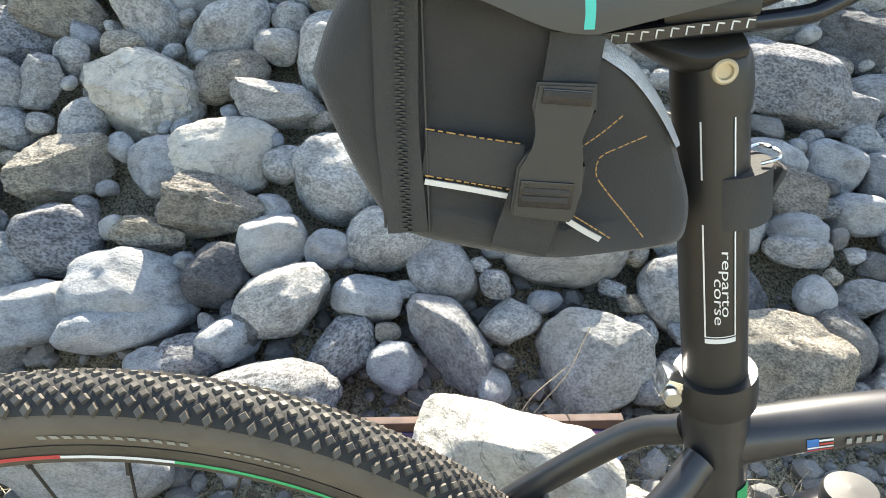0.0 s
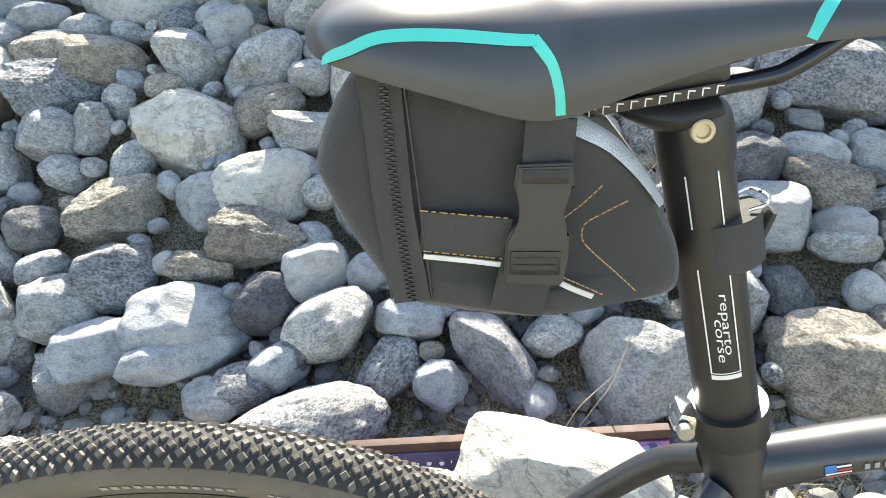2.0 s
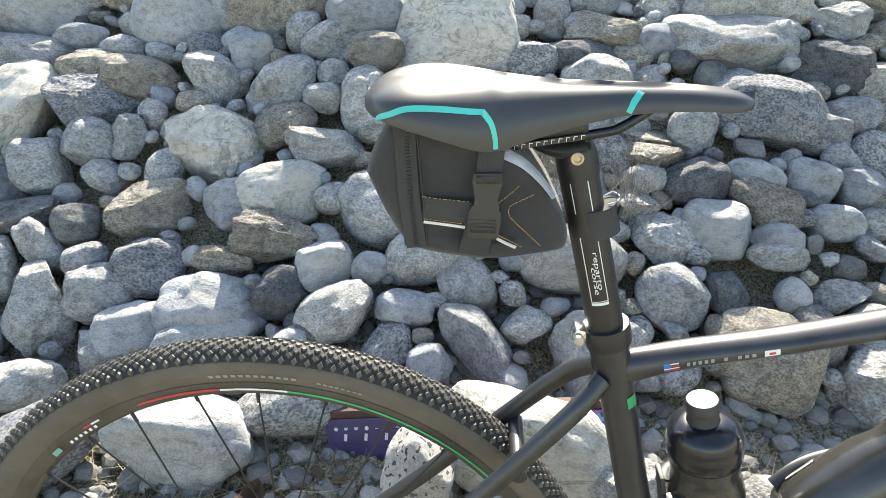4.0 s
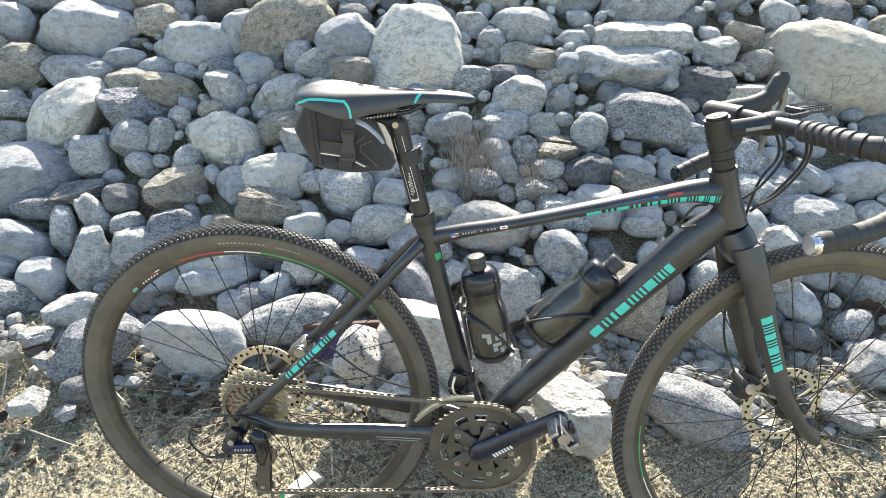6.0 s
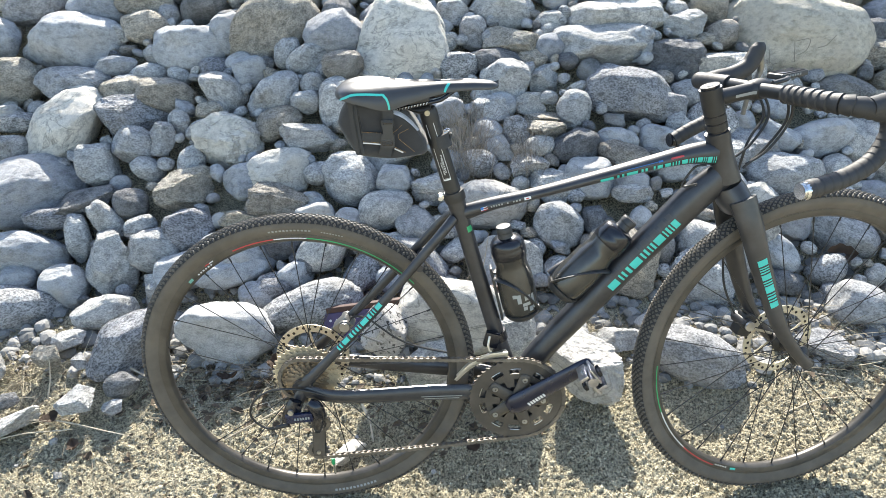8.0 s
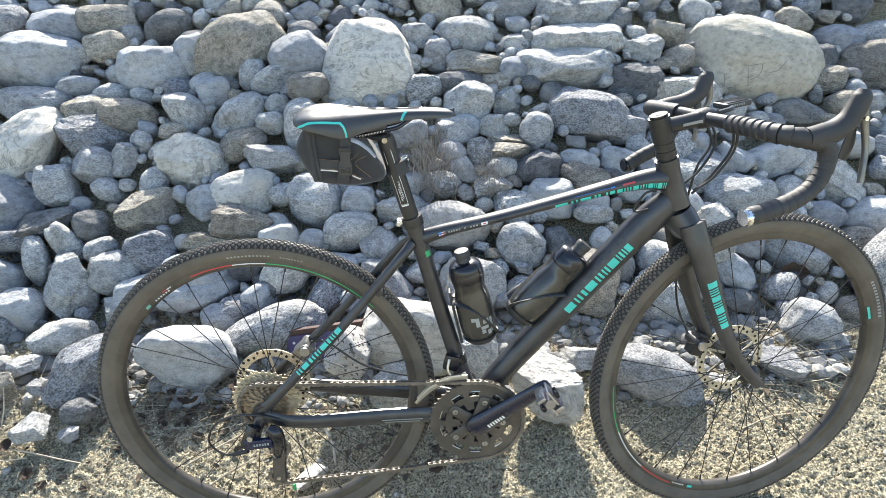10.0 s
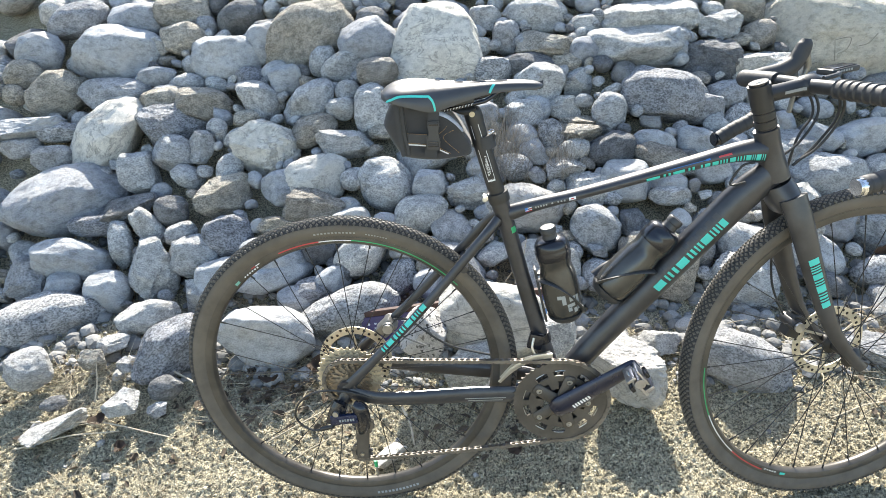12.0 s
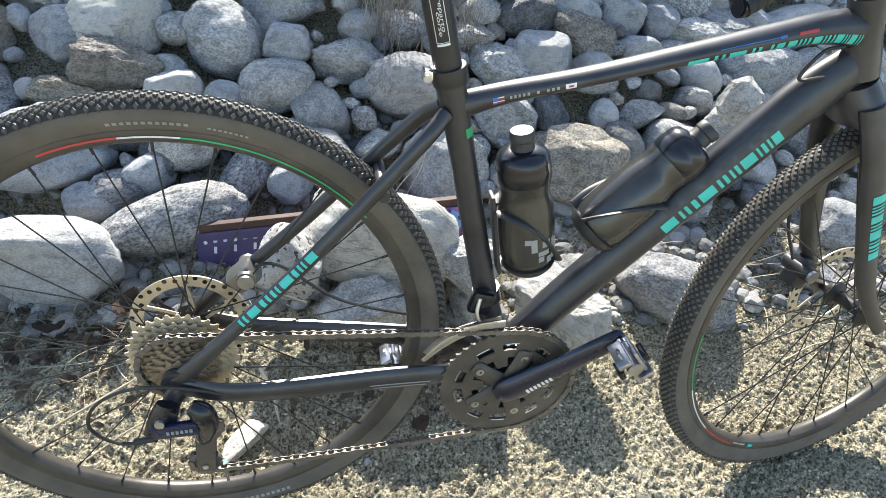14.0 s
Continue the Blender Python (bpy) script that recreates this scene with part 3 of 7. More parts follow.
rock("speckled", "round", 1.978, 0.680, 0.168, 0.277, 0.190, 0.186, 14, 22, -20)
rock("granite", "broken", 1.083, 0.765, 0.140, 0.106, 0.101, 0.133, 28, 12, -19)
rock("granite", "round", 1.585, 0.929, 0.200, 0.117, 0.080, 0.072, 23, 17, -29)
rock("dark", "round", 1.704, 0.967, 0.096, 0.063, 0.045, 0.042, 25, 2, -31)
rock("granite", "round", 1.507, 0.612, 0.109, 0.084, 0.066, 0.073, 28, 7, -31)
rock("speckled", "round", 0.955, 0.385, 0.092, 0.138, 0.092, 0.078, 34, 12, -19)
rock("pale", "broken", 1.328, 0.456, 0.081, 0.088, 0.057, 0.046, 31, -3, -29)
rock("tan", "round", 1.531, 0.551, 0.068, 0.045, 0.029, 0.023, 29, 2, -32)
rock("dark", "round", 1.841, 0.689, 0.035, 0.099, 0.063, 0.050, 27, 2, -36)
rock("bluegrey", "round", 1.409, 0.952, 0.246, 0.076, 0.061, 0.068, 23, 2, -25)
rock("bluegrey", "round", 1.327, 0.851, 0.185, 0.098, 0.066, 0.058, 25, 27, -24)
rock("granite", "round", 0.284, 1.757, 0.857, 0.070, 0.052, 0.053, 8, 2, 1)
rock("pale", "round", 0.489, 1.785, 0.851, 0.132, 0.090, 0.080, 8, 2, -2)
rock("pale", "round", 0.366, 1.667, 0.789, 0.057, 0.054, 0.069, 10, 2, -0)
rock("tan", "slab", 0.523, 1.632, 0.752, 0.118, 0.107, 0.055, 10, 10, -3)
rock("speckled", "round", 0.306, 1.501, 0.676, 0.081, 0.064, 0.070, 12, 2, 1)
rock("dark", "round", 0.446, 1.539, 0.692, 0.120, 0.076, 0.058, 12, 10, -2)
rock("granite", "round", 0.478, 1.441, 0.620, 0.096, 0.086, 0.105, 14, 12, -2)
rock("tan", "round", 0.595, 1.535, 0.690, 0.060, 0.046, 0.049, 12, 2, -5)
rock("granite", "broken", 0.632, 1.457, 0.632, 0.059, 0.051, 0.062, 13, -18, -5)
rock("granite", "round", 0.419, 1.324, 0.553, 0.078, 0.059, 0.060, 16, 2, -1)
rock("pale", "round", 0.260, 1.618, 0.768, 0.045, 0.034, 0.036, 10, 2, 2)
rock("pale", "round", 0.679, 1.710, 0.801, 0.069, 0.055, 0.061, 9, 2, -6)
rock("pale", "broken", 1.213, 1.696, 0.775, 0.086, 0.069, 0.076, 9, 2, -16)
rock("bluegrey", "round", 1.014, 1.592, 0.732, 0.060, 0.057, 0.074, 11, 2, -13)
rock("granite", "round", 1.076, 1.334, 0.545, 0.074, 0.056, 0.057, 15, 2, -15)
rock("white", "broken", 1.245, 0.845, 0.365, 0.060, 0.055, 0.056, 21, -12, -22)
rock("granite", "round", 1.265, 0.865, 0.270, 0.080, 0.075, 0.062, 21, 4, -20)
rock("bluegrey", "round", 0.238, 1.270, 0.566, 0.088, 0.059, 0.051, 16, -8, 3)
rock("speckled", "round", 0.524, 1.227, 0.482, 0.049, 0.055, 0.079, 18, -18, -3)


# stones between and behind the others, of the same bank
rock("pale", "block", 0.975, 1.930, 0.915, 0.190, 0.150, 0.066, 7, -3, -14)


def fill_bank():
    rng = random.Random(5)
    shapes = []
    for k in range(16):
        form = "broken" if k % 3 == 2 else "round"
        radii = (1.0, rng.uniform(0.68, 0.95), rng.uniform(0.52, 0.80))
        shapes.append((form, [stone_verts(level, 900 + k, form, radii) for level in (2, 3)]))
    kinds = ["bluegrey", "granite", "granite", "pale", "tan", "speckled", "bluegrey", "dark", "pale"]
    taken = [(x, y, z, r * 0.80 + s * 0.2) for x, y, z, r, s in LAID]

    def clear(x, y, z, r, share):
        return all((x - a) ** 2 + (y - b) ** 2 + (z - c) ** 2 > (share * (r + q)) ** 2 for a, b, c, q in taken)

    laid = []
    for low, high, tries, share, sink in ((0.13, 0.24, 900, 0.86, 0.5), (0.085, 0.13, 5000, 0.80, 0.55), (0.055, 0.085, 7000, 0.72, 0.70), (0.032, 0.055, 9000, 0.72, 0.8), (0.020, 0.032, 9000, 0.72, 0.8)):
        for _ in range(tries):
            x, y = rng.gauss(0.3, 1.3 if low < 0.08 else 2.6), 0.70 + rng.random() ** 0.8 * 4.6
            r = rng.uniform(low, high)
            if y < toe(x) + 0.02 or (r < 0.055 and (y > 2.2 or abs(x - 0.3) > 1.9)) or (r < 0.085 and y > 3.2) or (r > 0.13 and y < 2.35):
                continue
            z = bank(x, y) - sink * r * 0.8 - 0.01
            if clear(x, y, z, r, share):
                taken.append((x, y, z, r))
                turn = pose(0, 0, 0, rng.uniform(-35, 15), rng.uniform(-35, 35), rng.uniform(0, 360))
                laid.append((y, Matrix.Translation((x, y, z)) @ turn @ Matrix.Scale(r, 4), rng.randrange(16), rng.choice(kinds), r))
    laid.sort(key=lambda p: p[0] - 2 * p[4])
    for y, m, shape, kind, r in laid[:105]:
        form, levels = shapes[shape]
        data = bpy.data.meshes.new("rock")
        copy = levels[1].copy()
        bmesh.ops.scale(copy, vec=(r, r, r), verts=copy.verts)
        copy.to_mesh(data)
        copy.free()
        data.materials.append(STONES[kind])
        ob = new("rock", data)
        ob.matrix_world = m @ Matrix.Scale(1 / r, 4)
        tagged(ob, f"{WORDS[kind]} {FORMS[form]} wedged between larger stones", "rock", group="rocks of the bank")
    # the rest of the heap, farther up
    order = list(HEAP)
    verts, faces, slots, n = [], [], [], 0
    arrays = [[(np.array([v.co for v in bm.verts]), np.array([[v.index for v in f.verts] for f in bm.faces])) for bm in levels] for _, levels in shapes]
    for y, m, shape, kind, r in laid[105:]:
        vs, fs = arrays[shape][1 if y < 2.6 else 0]
        a = np.array(m)
        verts.append(vs @ a[:3, :3].T + a[:3, 3])
        faces.append(fs + n)
        slots += [order.index(kind)] * len(fs)
        n += len(vs)
    data = bpy.data.meshes.new("heaped_rocks")
    data.from_pydata(np.concatenate(verts).tolist(), [], np.concatenate(faces).tolist())
    for kind in order:
        data.materials.append(HEAP[kind])
    data.polygons.foreach_set("material_index", slots)
    data.polygons.foreach_set("use_smooth", [True] * len(data.polygons))
    tagged(new("heaped_rocks", data), "heap of grey, tan and pale river cobbles forming a bank", "rocks", kind="stuff")


fill_bank()


def scatter(name, label, category, number, place, sizes, material, seed, flat=0.7, ball=1):
    """Many small pieces of stone in one mesh."""
    rng = random.Random(seed)
    base = []
    for k in range(6):
        bm = bmesh.new()
        bmesh.ops.create_icosphere(bm, subdivisions=ball, radius=1.0)
        vs = []
        for v in bm.verts:
            c = v.co * (0.78 + (0.40 if ball == 1 else 0.34) * rng.random())
            vs.append((c.x, c.y * 0.85, c.z * flat))
        base.append((np.array(vs), [[v.index for v in f.verts] for f in bm.faces]))
        bm.free()
    verts, faces, n = [], [], 0
    for _ in range(number):
        spot = place(rng)
        if spot is None:
            continue
        x, y, z = spot
        s = sizes(rng)
        vs, fs = base[rng.randrange(6)]
        turn = np.array(pose(0, 0, 0, rng.uniform(-25, 25), rng.uniform(-25, 25), rng.uniform(0, 360)).to_3x3())
        got = vs @ turn.T * s + (x, y, z + 0.25 * s)
        verts.extend(got.tolist())
        faces.extend([[a + n for a in f] for f in fs])
        n += len(vs)
    ob = mesh_object(name, verts, faces, material, shade=False)
    tagged(ob, label, category, kind="stuff")


def on_soil(x0, x1, y0, y1):
    def place(rng):
        x, y = rng.uniform(x0, x1), rng.uniform(y0, y1)
        return x, y, soil_height(x, y)
    return place


def at_toe(x0, x1, near, far):
    def place(rng):
        x = rng.uniform(x0, x1)
        y = toe(x) + rng.uniform(near, far)
        return x, y, soil_height(x, y)
    return place


scatter("grit", "loose beige grit and sand grains on the soil", "grit", 32000, on_soil(-1.2, 1.9, -0.30, 0.66), lambda r: 0.0011 + 0.0030 * r.random() ** 2.4, GRIT, 21)
scatter("pebbles", "small grey and beige pebbles scattered on the soil", "pebbles", 90, on_soil(-1.6, 2.2, -0.6, 0.8), lambda r: 0.006 + 0.012 * r.random() ** 2, RUBBLE, 22, ball=2)
scatter("rubble", "small broken grey stones between the cobbles", "rubble", 3000, at_toe(-1.9, 1.62, -0.10, 0.55), lambda r: 0.006 + 0.026 * r.random() ** 2.4, RUBBLE, 23, ball=2)


# ---- shaping helpers ----
def part(name, bm, material, parent=None, label="", shade=True):
    """Links a bmesh as one mesh object under a thing or a part."""
    data = bpy.data.meshes.new(name)
    if bm.faces:
        bmesh.ops.recalc_face_normals(bm, faces=bm.faces)
    for f in bm.faces:
        f.smooth = shade
    bm.to_mesh(data)
    bm.free()
    data.materials.append(material)
    if shade:
        data.set_sharp_from_angle(angle=radians(38))
    ob = new(name, data)
    ob.parent = parent
    return tagged(ob, label)


def share(name, ob, m, parent):
    """Another object on the same mesh, at the pose m under its parent."""
    twin = new(name, ob.data)
    twin.parent = parent
    twin.matrix_basis = m
    return twin


def spline(points, n):
    """A smooth line through points; each point may carry further values."""
    p = [np.array(q, float) for q in points]
    p = [2 * p[0] - p[1]] + p + [2 * p[-1] - p[-2]]
    out = []
    for i in range(1, len(p) - 2):
        for k in range(n):
            t = k / n
            out.append(0.5 * (2 * p[i] + (p[i + 1] - p[i - 1]) * t + (2 * p[i - 1] - 5 * p[i] + 4 * p[i + 1] - p[i + 2]) * t * t + (3 * p[i] - p[i - 1] - 3 * p[i + 1] + p[i + 2]) * t ** 3))
    out.append(p[-2])
    return out


class Tube:
    """A tube along points (x, y, z, half width across the bicycle, half height)."""

    def __init__(self, points, n=6):
        self.line = spline(points, n)

    def frame_at(self, u):
        u = min(1.0, max(0.0, u)) * (len(self.line) - 1)
        i = min(int(u), len(self.line) - 2)
        p = self.line[i] + (self.line[i + 1] - self.line[i]) * (u - i)
        lo, hi = self.line[max(0, i - 1)], self.line[min(len(self.line) - 1, i + 2)]
        along = Vector(hi[:3] - lo[:3]).normalized()
        side = Vector((0, -1, 0))
        if abs(along.y) > 0.9:
            side = Vector((1, 0, 0))
        side = (side - along * side.dot(along)).normalized()
        return Vector(p[:3]), side, side.cross(along), p[3], p[4]

    def spot(self, u, degrees, lift=0.0):
        c, side, up, a, b = self.frame_at(u)
        w = radians(degrees)
        return c + side * (a + lift) * math.cos(w) + up * (b + lift) * math.sin(w)

    def mesh(self, seg=20, m=None, bm=None):
        bm = bm or bmesh.new()
        rings = []
        n = len(self.line)
        for i in range(n):
            rings.append([bm.verts.new(self.spot(i / (n - 1), 360 * k / seg)) for k in range(seg)])
        for a, b in zip(rings, rings[1:]):
            for k in range(seg):
                bm.faces.new((a[k], a[(k + 1) % seg], b[(k + 1) % seg], b[k]))
        bm.faces.new(rings[0][::-1])
        bm.faces.new(rings[-1])
        if m is not None:
            bmesh.ops.transform(bm, matrix=m, verts=bm.verts)
        return bm

    def patch(self, u0, u1, d0, d1, lift=0.0006, bm=None, nu=2, nd=6, slant=0.0):
        """A thin strip of film on the tube's skin, from u0 to u1 along it and d0 to d1 degrees round it."""
        bm = bm or bmesh.new()
        grid = [[bm.verts.new(self.spot(u0 + (u1 - u0) * i / nu + slant * j / nd, d0 + (d1 - d0) * j / nd, lift)) for j in range(nd + 1)] for i in range(nu + 1)]
        for i in range(nu):
            for j in range(nd):
                bm.faces.new((grid[i][j], grid[i][j + 1], grid[i + 1][j + 1], grid[i + 1][j]))
        return bm


def pipe(points, r, seg=10, n=6, bm=None):
    return Tube([(*p, r, r) for p in points], n).mesh(seg, bm=bm)


def rod(bm, p, q, r, seg=12, r2=None):
    """A straight round bar from p to q, with closed ends."""
    p, q = Vector(p), Vector(q)
    turn = (q - p).to_track_quat("Z", "Y").to_matrix().to_4x4()
    bmesh.ops.create_cone(bm, cap_ends=True, segments=seg, radius1=r, radius2=r if r2 is None else r2, depth=(q - p).length, matrix=Matrix.Translation((p + q) / 2) @ turn)
    return bm


def block(bm, centre, size, m=None, edge=0.0):
    """A box with worn edges."""
    got = bmesh.ops.create_cube(bm, size=1.0, matrix=Matrix.Translation(centre) @ (m or Matrix.Identity(4)) @ Matrix.Diagonal((*size, 1)))
    if edge:
        edges = list({e for v in got["verts"] for e in v.link_edges})
        bmesh.ops.bevel(bm, geom=edges, offset=edge, segments=2, affect="EDGES", profile=0.6)
    return bm


def turned(profile, seg=64, bm=None, closed=False, m=None):
    """Turns a profile of (radius, y) round the y axis."""
    bm = bm or bmesh.new()
    rings = [[bm.verts.new((r * math.cos(2 * math.pi * k / seg), y, r * math.sin(2 * math.pi * k / seg))) for k in range(seg)] for r, y in profile]
    pairs = list(zip(rings, rings[1:])) + ([(rings[-1], rings[0])] if closed else [])
    for a, b in pairs:
        for k in range(seg):
            bm.faces.new((a[k], a[(k + 1) % seg], b[(k + 1) % seg], b[k]))
    if not closed:
        for r in (rings[0], rings[-1][::-1]):
            if (r[0].co - r[seg // 2].co).length > 1e-5:
                bm.faces.new(r)
    if m is not None:
        bmesh.ops.transform(bm, matrix=m, verts=[v for ring in rings for v in ring])
    return bm


def plate(outline, y0, y1, bm=None, holes=()):
    """A flat plate in the x-z plane, between y0 and y1: an outline with an inner outline of as many points, or none."""
    bm = bm or bmesh.new()
    n = len(outline)
    outer = [[bm.verts.new((x, y, z)) for x, z in outline] for y in (y0, y1)]
    for k in range(n):
        bm.faces.new((outer[0][k], outer[0][(k + 1) % n], outer[1][(k + 1) % n], outer[1][k]))
    if holes:
        inner = [[bm.verts.new((x, y, z)) for x, z in holes] for y in (y0, y1)]
        for k in range(n):
            j = (k + 1) % n
            bm.faces.new((inner[0][j], inner[0][k], inner[1][k], inner[1][j]))
            bm.faces.new((outer[0][j], outer[0][k], inner[0][k], inner[0][j]))
            bm.faces.new((outer[1][k], outer[1][j], inner[1][j], inner[1][k]))
    else:
        bm.faces.new(outer[0][::-1])
        bm.faces.new(outer[1])
    return bm


def gear(teeth, r, height, phase=0.0):
    """Outline of a toothed disc."""
    out = []
    for k in range(teeth):
        for j, f in enumerate((0.0, 1.0, 1.0, 0.0)):
            a = 2 * math.pi * (k + phase + (j * 0.22 + (0.02 if j else 0.0))) / teeth
            rr = r + height * (f if j in (1, 2) else 0) - (height * 0.25 if j == 0 else 0)
            out.append((rr * math.cos(a), rr * math.sin(a)))
    return out


def circle(r, n, cx=0.0, cz=0.0):
    return [(cx + r * math.cos(2 * math.pi * k / n), cz + r * math.sin(2 * math.pi * k / n)) for k in range(n)]


# ---- materials of the bicycle ----
FRAME_PAINT = plain("matt_black_paint", (0.027, 0.027, 0.030), 0.38, wear=0.45, grain=900, relief=0.03, clear=0.4)
TEAL = plain("teal_film", (0.05, 0.56, 0.48), 0.4, wear=0.08, relief=0.0)
FADED = plain("dark_grey_film", (0.045, 0.045, 0.048), 0.5, relief=0.0)
WHITE_FILM = plain("white_film", (0.75, 0.75, 0.74), 0.45, relief=0.0)
RED_FILM = plain("red_film", (0.50, 0.05, 0.05), 0.45, relief=0.0)
BLUE_FILM = plain("blue_film", (0.03, 0.16, 0.45), 0.45, relief=0.0)
GREEN_FILM = plain("green_film", (0.03, 0.38, 0.14), 0.45, relief=0.0)
RUBBER = plain("dusty_rubber", (0.122, 0.104, 0.082), 0.9, wear=0.22, grain=700, relief=0.25)
GROOVE_SHADE = plain("shaded_groove_rubber", (0.028, 0.027, 0.026), 0.75, wear=0.3, grain=700, relief=0.2)
TREAD = plain("tread_rubber", (0.104, 0.091, 0.073), 0.58, wear=0.2, grain=700, relief=0.2)
ALLOY_BLACK = plain("black_anodised_alloy", (0.034, 0.033, 0.032), 0.38, 0.3, wear=0.2, relief=0.03)
DUSTY_ALLOY = plain("dusty_black_alloy", (0.080, 0.072, 0.061), 0.34, 0.3, wear=0.3, relief=0.1)
STEEL = plain("brushed_steel", (0.50, 0.50, 0.49), 0.34, 1.0, wear=0.18, relief=0.08)
ROTOR_STEEL = plain("worn_rotor_steel", (0.60, 0.54, 0.42), 0.42, 0.6, wear=0.25, relief=0.1)
CHROME = plain("polished_chrome", (0.72, 0.72, 0.72), 0.14, 1.0, wear=0.1, relief=0.0)
BRASSY = plain("gritty_sprocket_steel", (0.52, 0.43, 0.29), 0.55, 0.35, wear=0.3, grain=500, relief=0.2)
OILY_COG = plain("oily_brown_cog", (0.30, 0.225, 0.145), 0.5, 0.4, wear=0.35, grain=500, relief=0.2)
CHAIN_STEEL = plain("oily_chain_steel", (0.20, 0.18, 0.155), 0.52, 0.7, wear=0.3, relief=0.1)
GLOSS_BLACK = plain("gloss_black", (0.012, 0.013, 0.018), 0.2, 0.2, wear=0.15, relief=0.0, clear=0.3)
BLUE_BLACK = plain("blue_black_lacquer", (0.014, 0.016, 0.034), 0.28, 0.25, wear=0.15, relief=0.0, clear=0.4)
BLUE_PLATE = plain("blue_lacquer", (0.011, 0.019, 0.058), 0.25, 0.3, wear=0.15, relief=0.0, clear=0.4)
SADDLE_SKIN = plain("saddle_skin", (0.036, 0.036, 0.037), 0.42, wear=0.12, grain=1400, relief=0.04, clear=0.3)
CLOTH = plain("black_nylon_cloth", (0.036, 0.035, 0.035), 0.9, wear=0.2, grain=1500, relief=0.5, sheen=0.25)
WEBBING = plain("black_webbing", (0.044, 0.043, 0.042), 0.8, wear=0.2, grain=1100, relief=0.6)
BUCKLE_PLASTIC = plain("black_plastic", (0.038, 0.038, 0.038), 0.45, wear=0.12, grain=1200, relief=0.1)
REFLECTIVE = plain("silver_reflective_tape", (0.62, 0.62, 0.62), 0.35, 0.2, wear=0.1, grain=900, relief=0.3)
THREAD = plain("orange_thread", (0.52, 0.30, 0.10), 0.8, relief=0.2)
TAPE = plain("handlebar_tape", (0.034, 0.033, 0.033), 0.6, wear=0.2, grain=1300, relief=0.3)
SMOKE_PLASTIC = plain("smoked_plastic", (0.033, 0.031, 0.027), 0.22, wear=0.3, grain=300, relief=0.04, clear=0.5)
GLITTER = plain("grey_glitter_cloth", (0.48, 0.48, 0.48), 0.45, 0.4, wear=0.6, grain=900, relief=1.0)
FADED_TEAL = plain("faded_teal_film", (0.16, 0.40, 0.33), 0.5, relief=0.0)
GREY_FILM = plain("grey_film", (0.28, 0.29, 0.28), 0.5, relief=0.0)
CABLE_BLACK = plain("cable_sheath", (0.02, 0.02, 0.02), 0.45, relief=0.0)
SCREEN = plain("dark_screen", (0.01, 0.01, 0.012), 0.12, relief=0.0)

# ---- the bicycle ----
bicycle = new("bicycle")
bicycle.matrix_world = pose(0.010, -0.009, -0.002, -1.0, 0, 2.0)
tagged(bicycle, "matt black drop-bar gravel bicycle with teal stripes standing on soil", "bicycle")
AXLE = Vector((-0.009, 0.0, 0.352))
BRACKET = Vector((0.429, 0.0, 0.292))

top_tube = Tube([(0.325, 0, 0.694, 0.014, 0.0165), (0.38, 0, 0.711, 0.015, 0.0125), (0.47, 0, 0.731, 0.016, 0.0105), (0.58, 0, 0.758, 0.017, 0.011), (0.68, 0, 0.782, 0.019, 0.0135), (0.745, 0, 0.795, 0.020, 0.018), (0.792, 0, 0.797, 0.020, 0.024)])
down_tube = Tube([(0.430, 0, 0.300, 0.024, 0.024), (0.492, 0, 0.391, 0.025, 0.026), (0.610, 0, 0.532, 0.026, 0.028), (0.711, 0, 0.651, 0.026, 0.030), (0.767, 0, 0.714, 0.024, 0.031), (0.808, 0, 0.752, 0.020, 0.028)])
seat_tube = Tube([(0.428, 0, 0.295, 0.021, 0.020), (0.390, 0, 0.432, 0.0165, 0.0165), (0.360, 0, 0.547, 0.016, 0.0158), (0.332, 0, 0.660, 0.016, 0.016), (0.314, 0, 0.730, 0.018, 0.018)])
head_tube = Tube([(0.819, 0, 0.742, 0.025, 0.026), (0.812, 0, 0.765, 0.023, 0.024), (0.801, 0, 0.800, 0.020, 0.021), (0.790, 0, 0.835, 0.021, 0.022)])
part("top_tube", top_tube.mesh(), FRAME_PAINT, bicycle)
part("down_tube", down_tube.mesh(), FRAME_PAINT, bicycle)
part("seat_tube", seat_tube.mesh(), FRAME_PAINT, bicycle)
part("head_tube", head_tube.mesh(), FRAME_PAINT, bicycle)
shell = rod(bmesh.new(), (BRACKET.x, -0.036, BRACKET.z), (BRACKET.x, 0.036, BRACKET.z), 0.023, 28)
part("bottom_bracket", shell, FRAME_PAINT, bicycle)
stays = {}
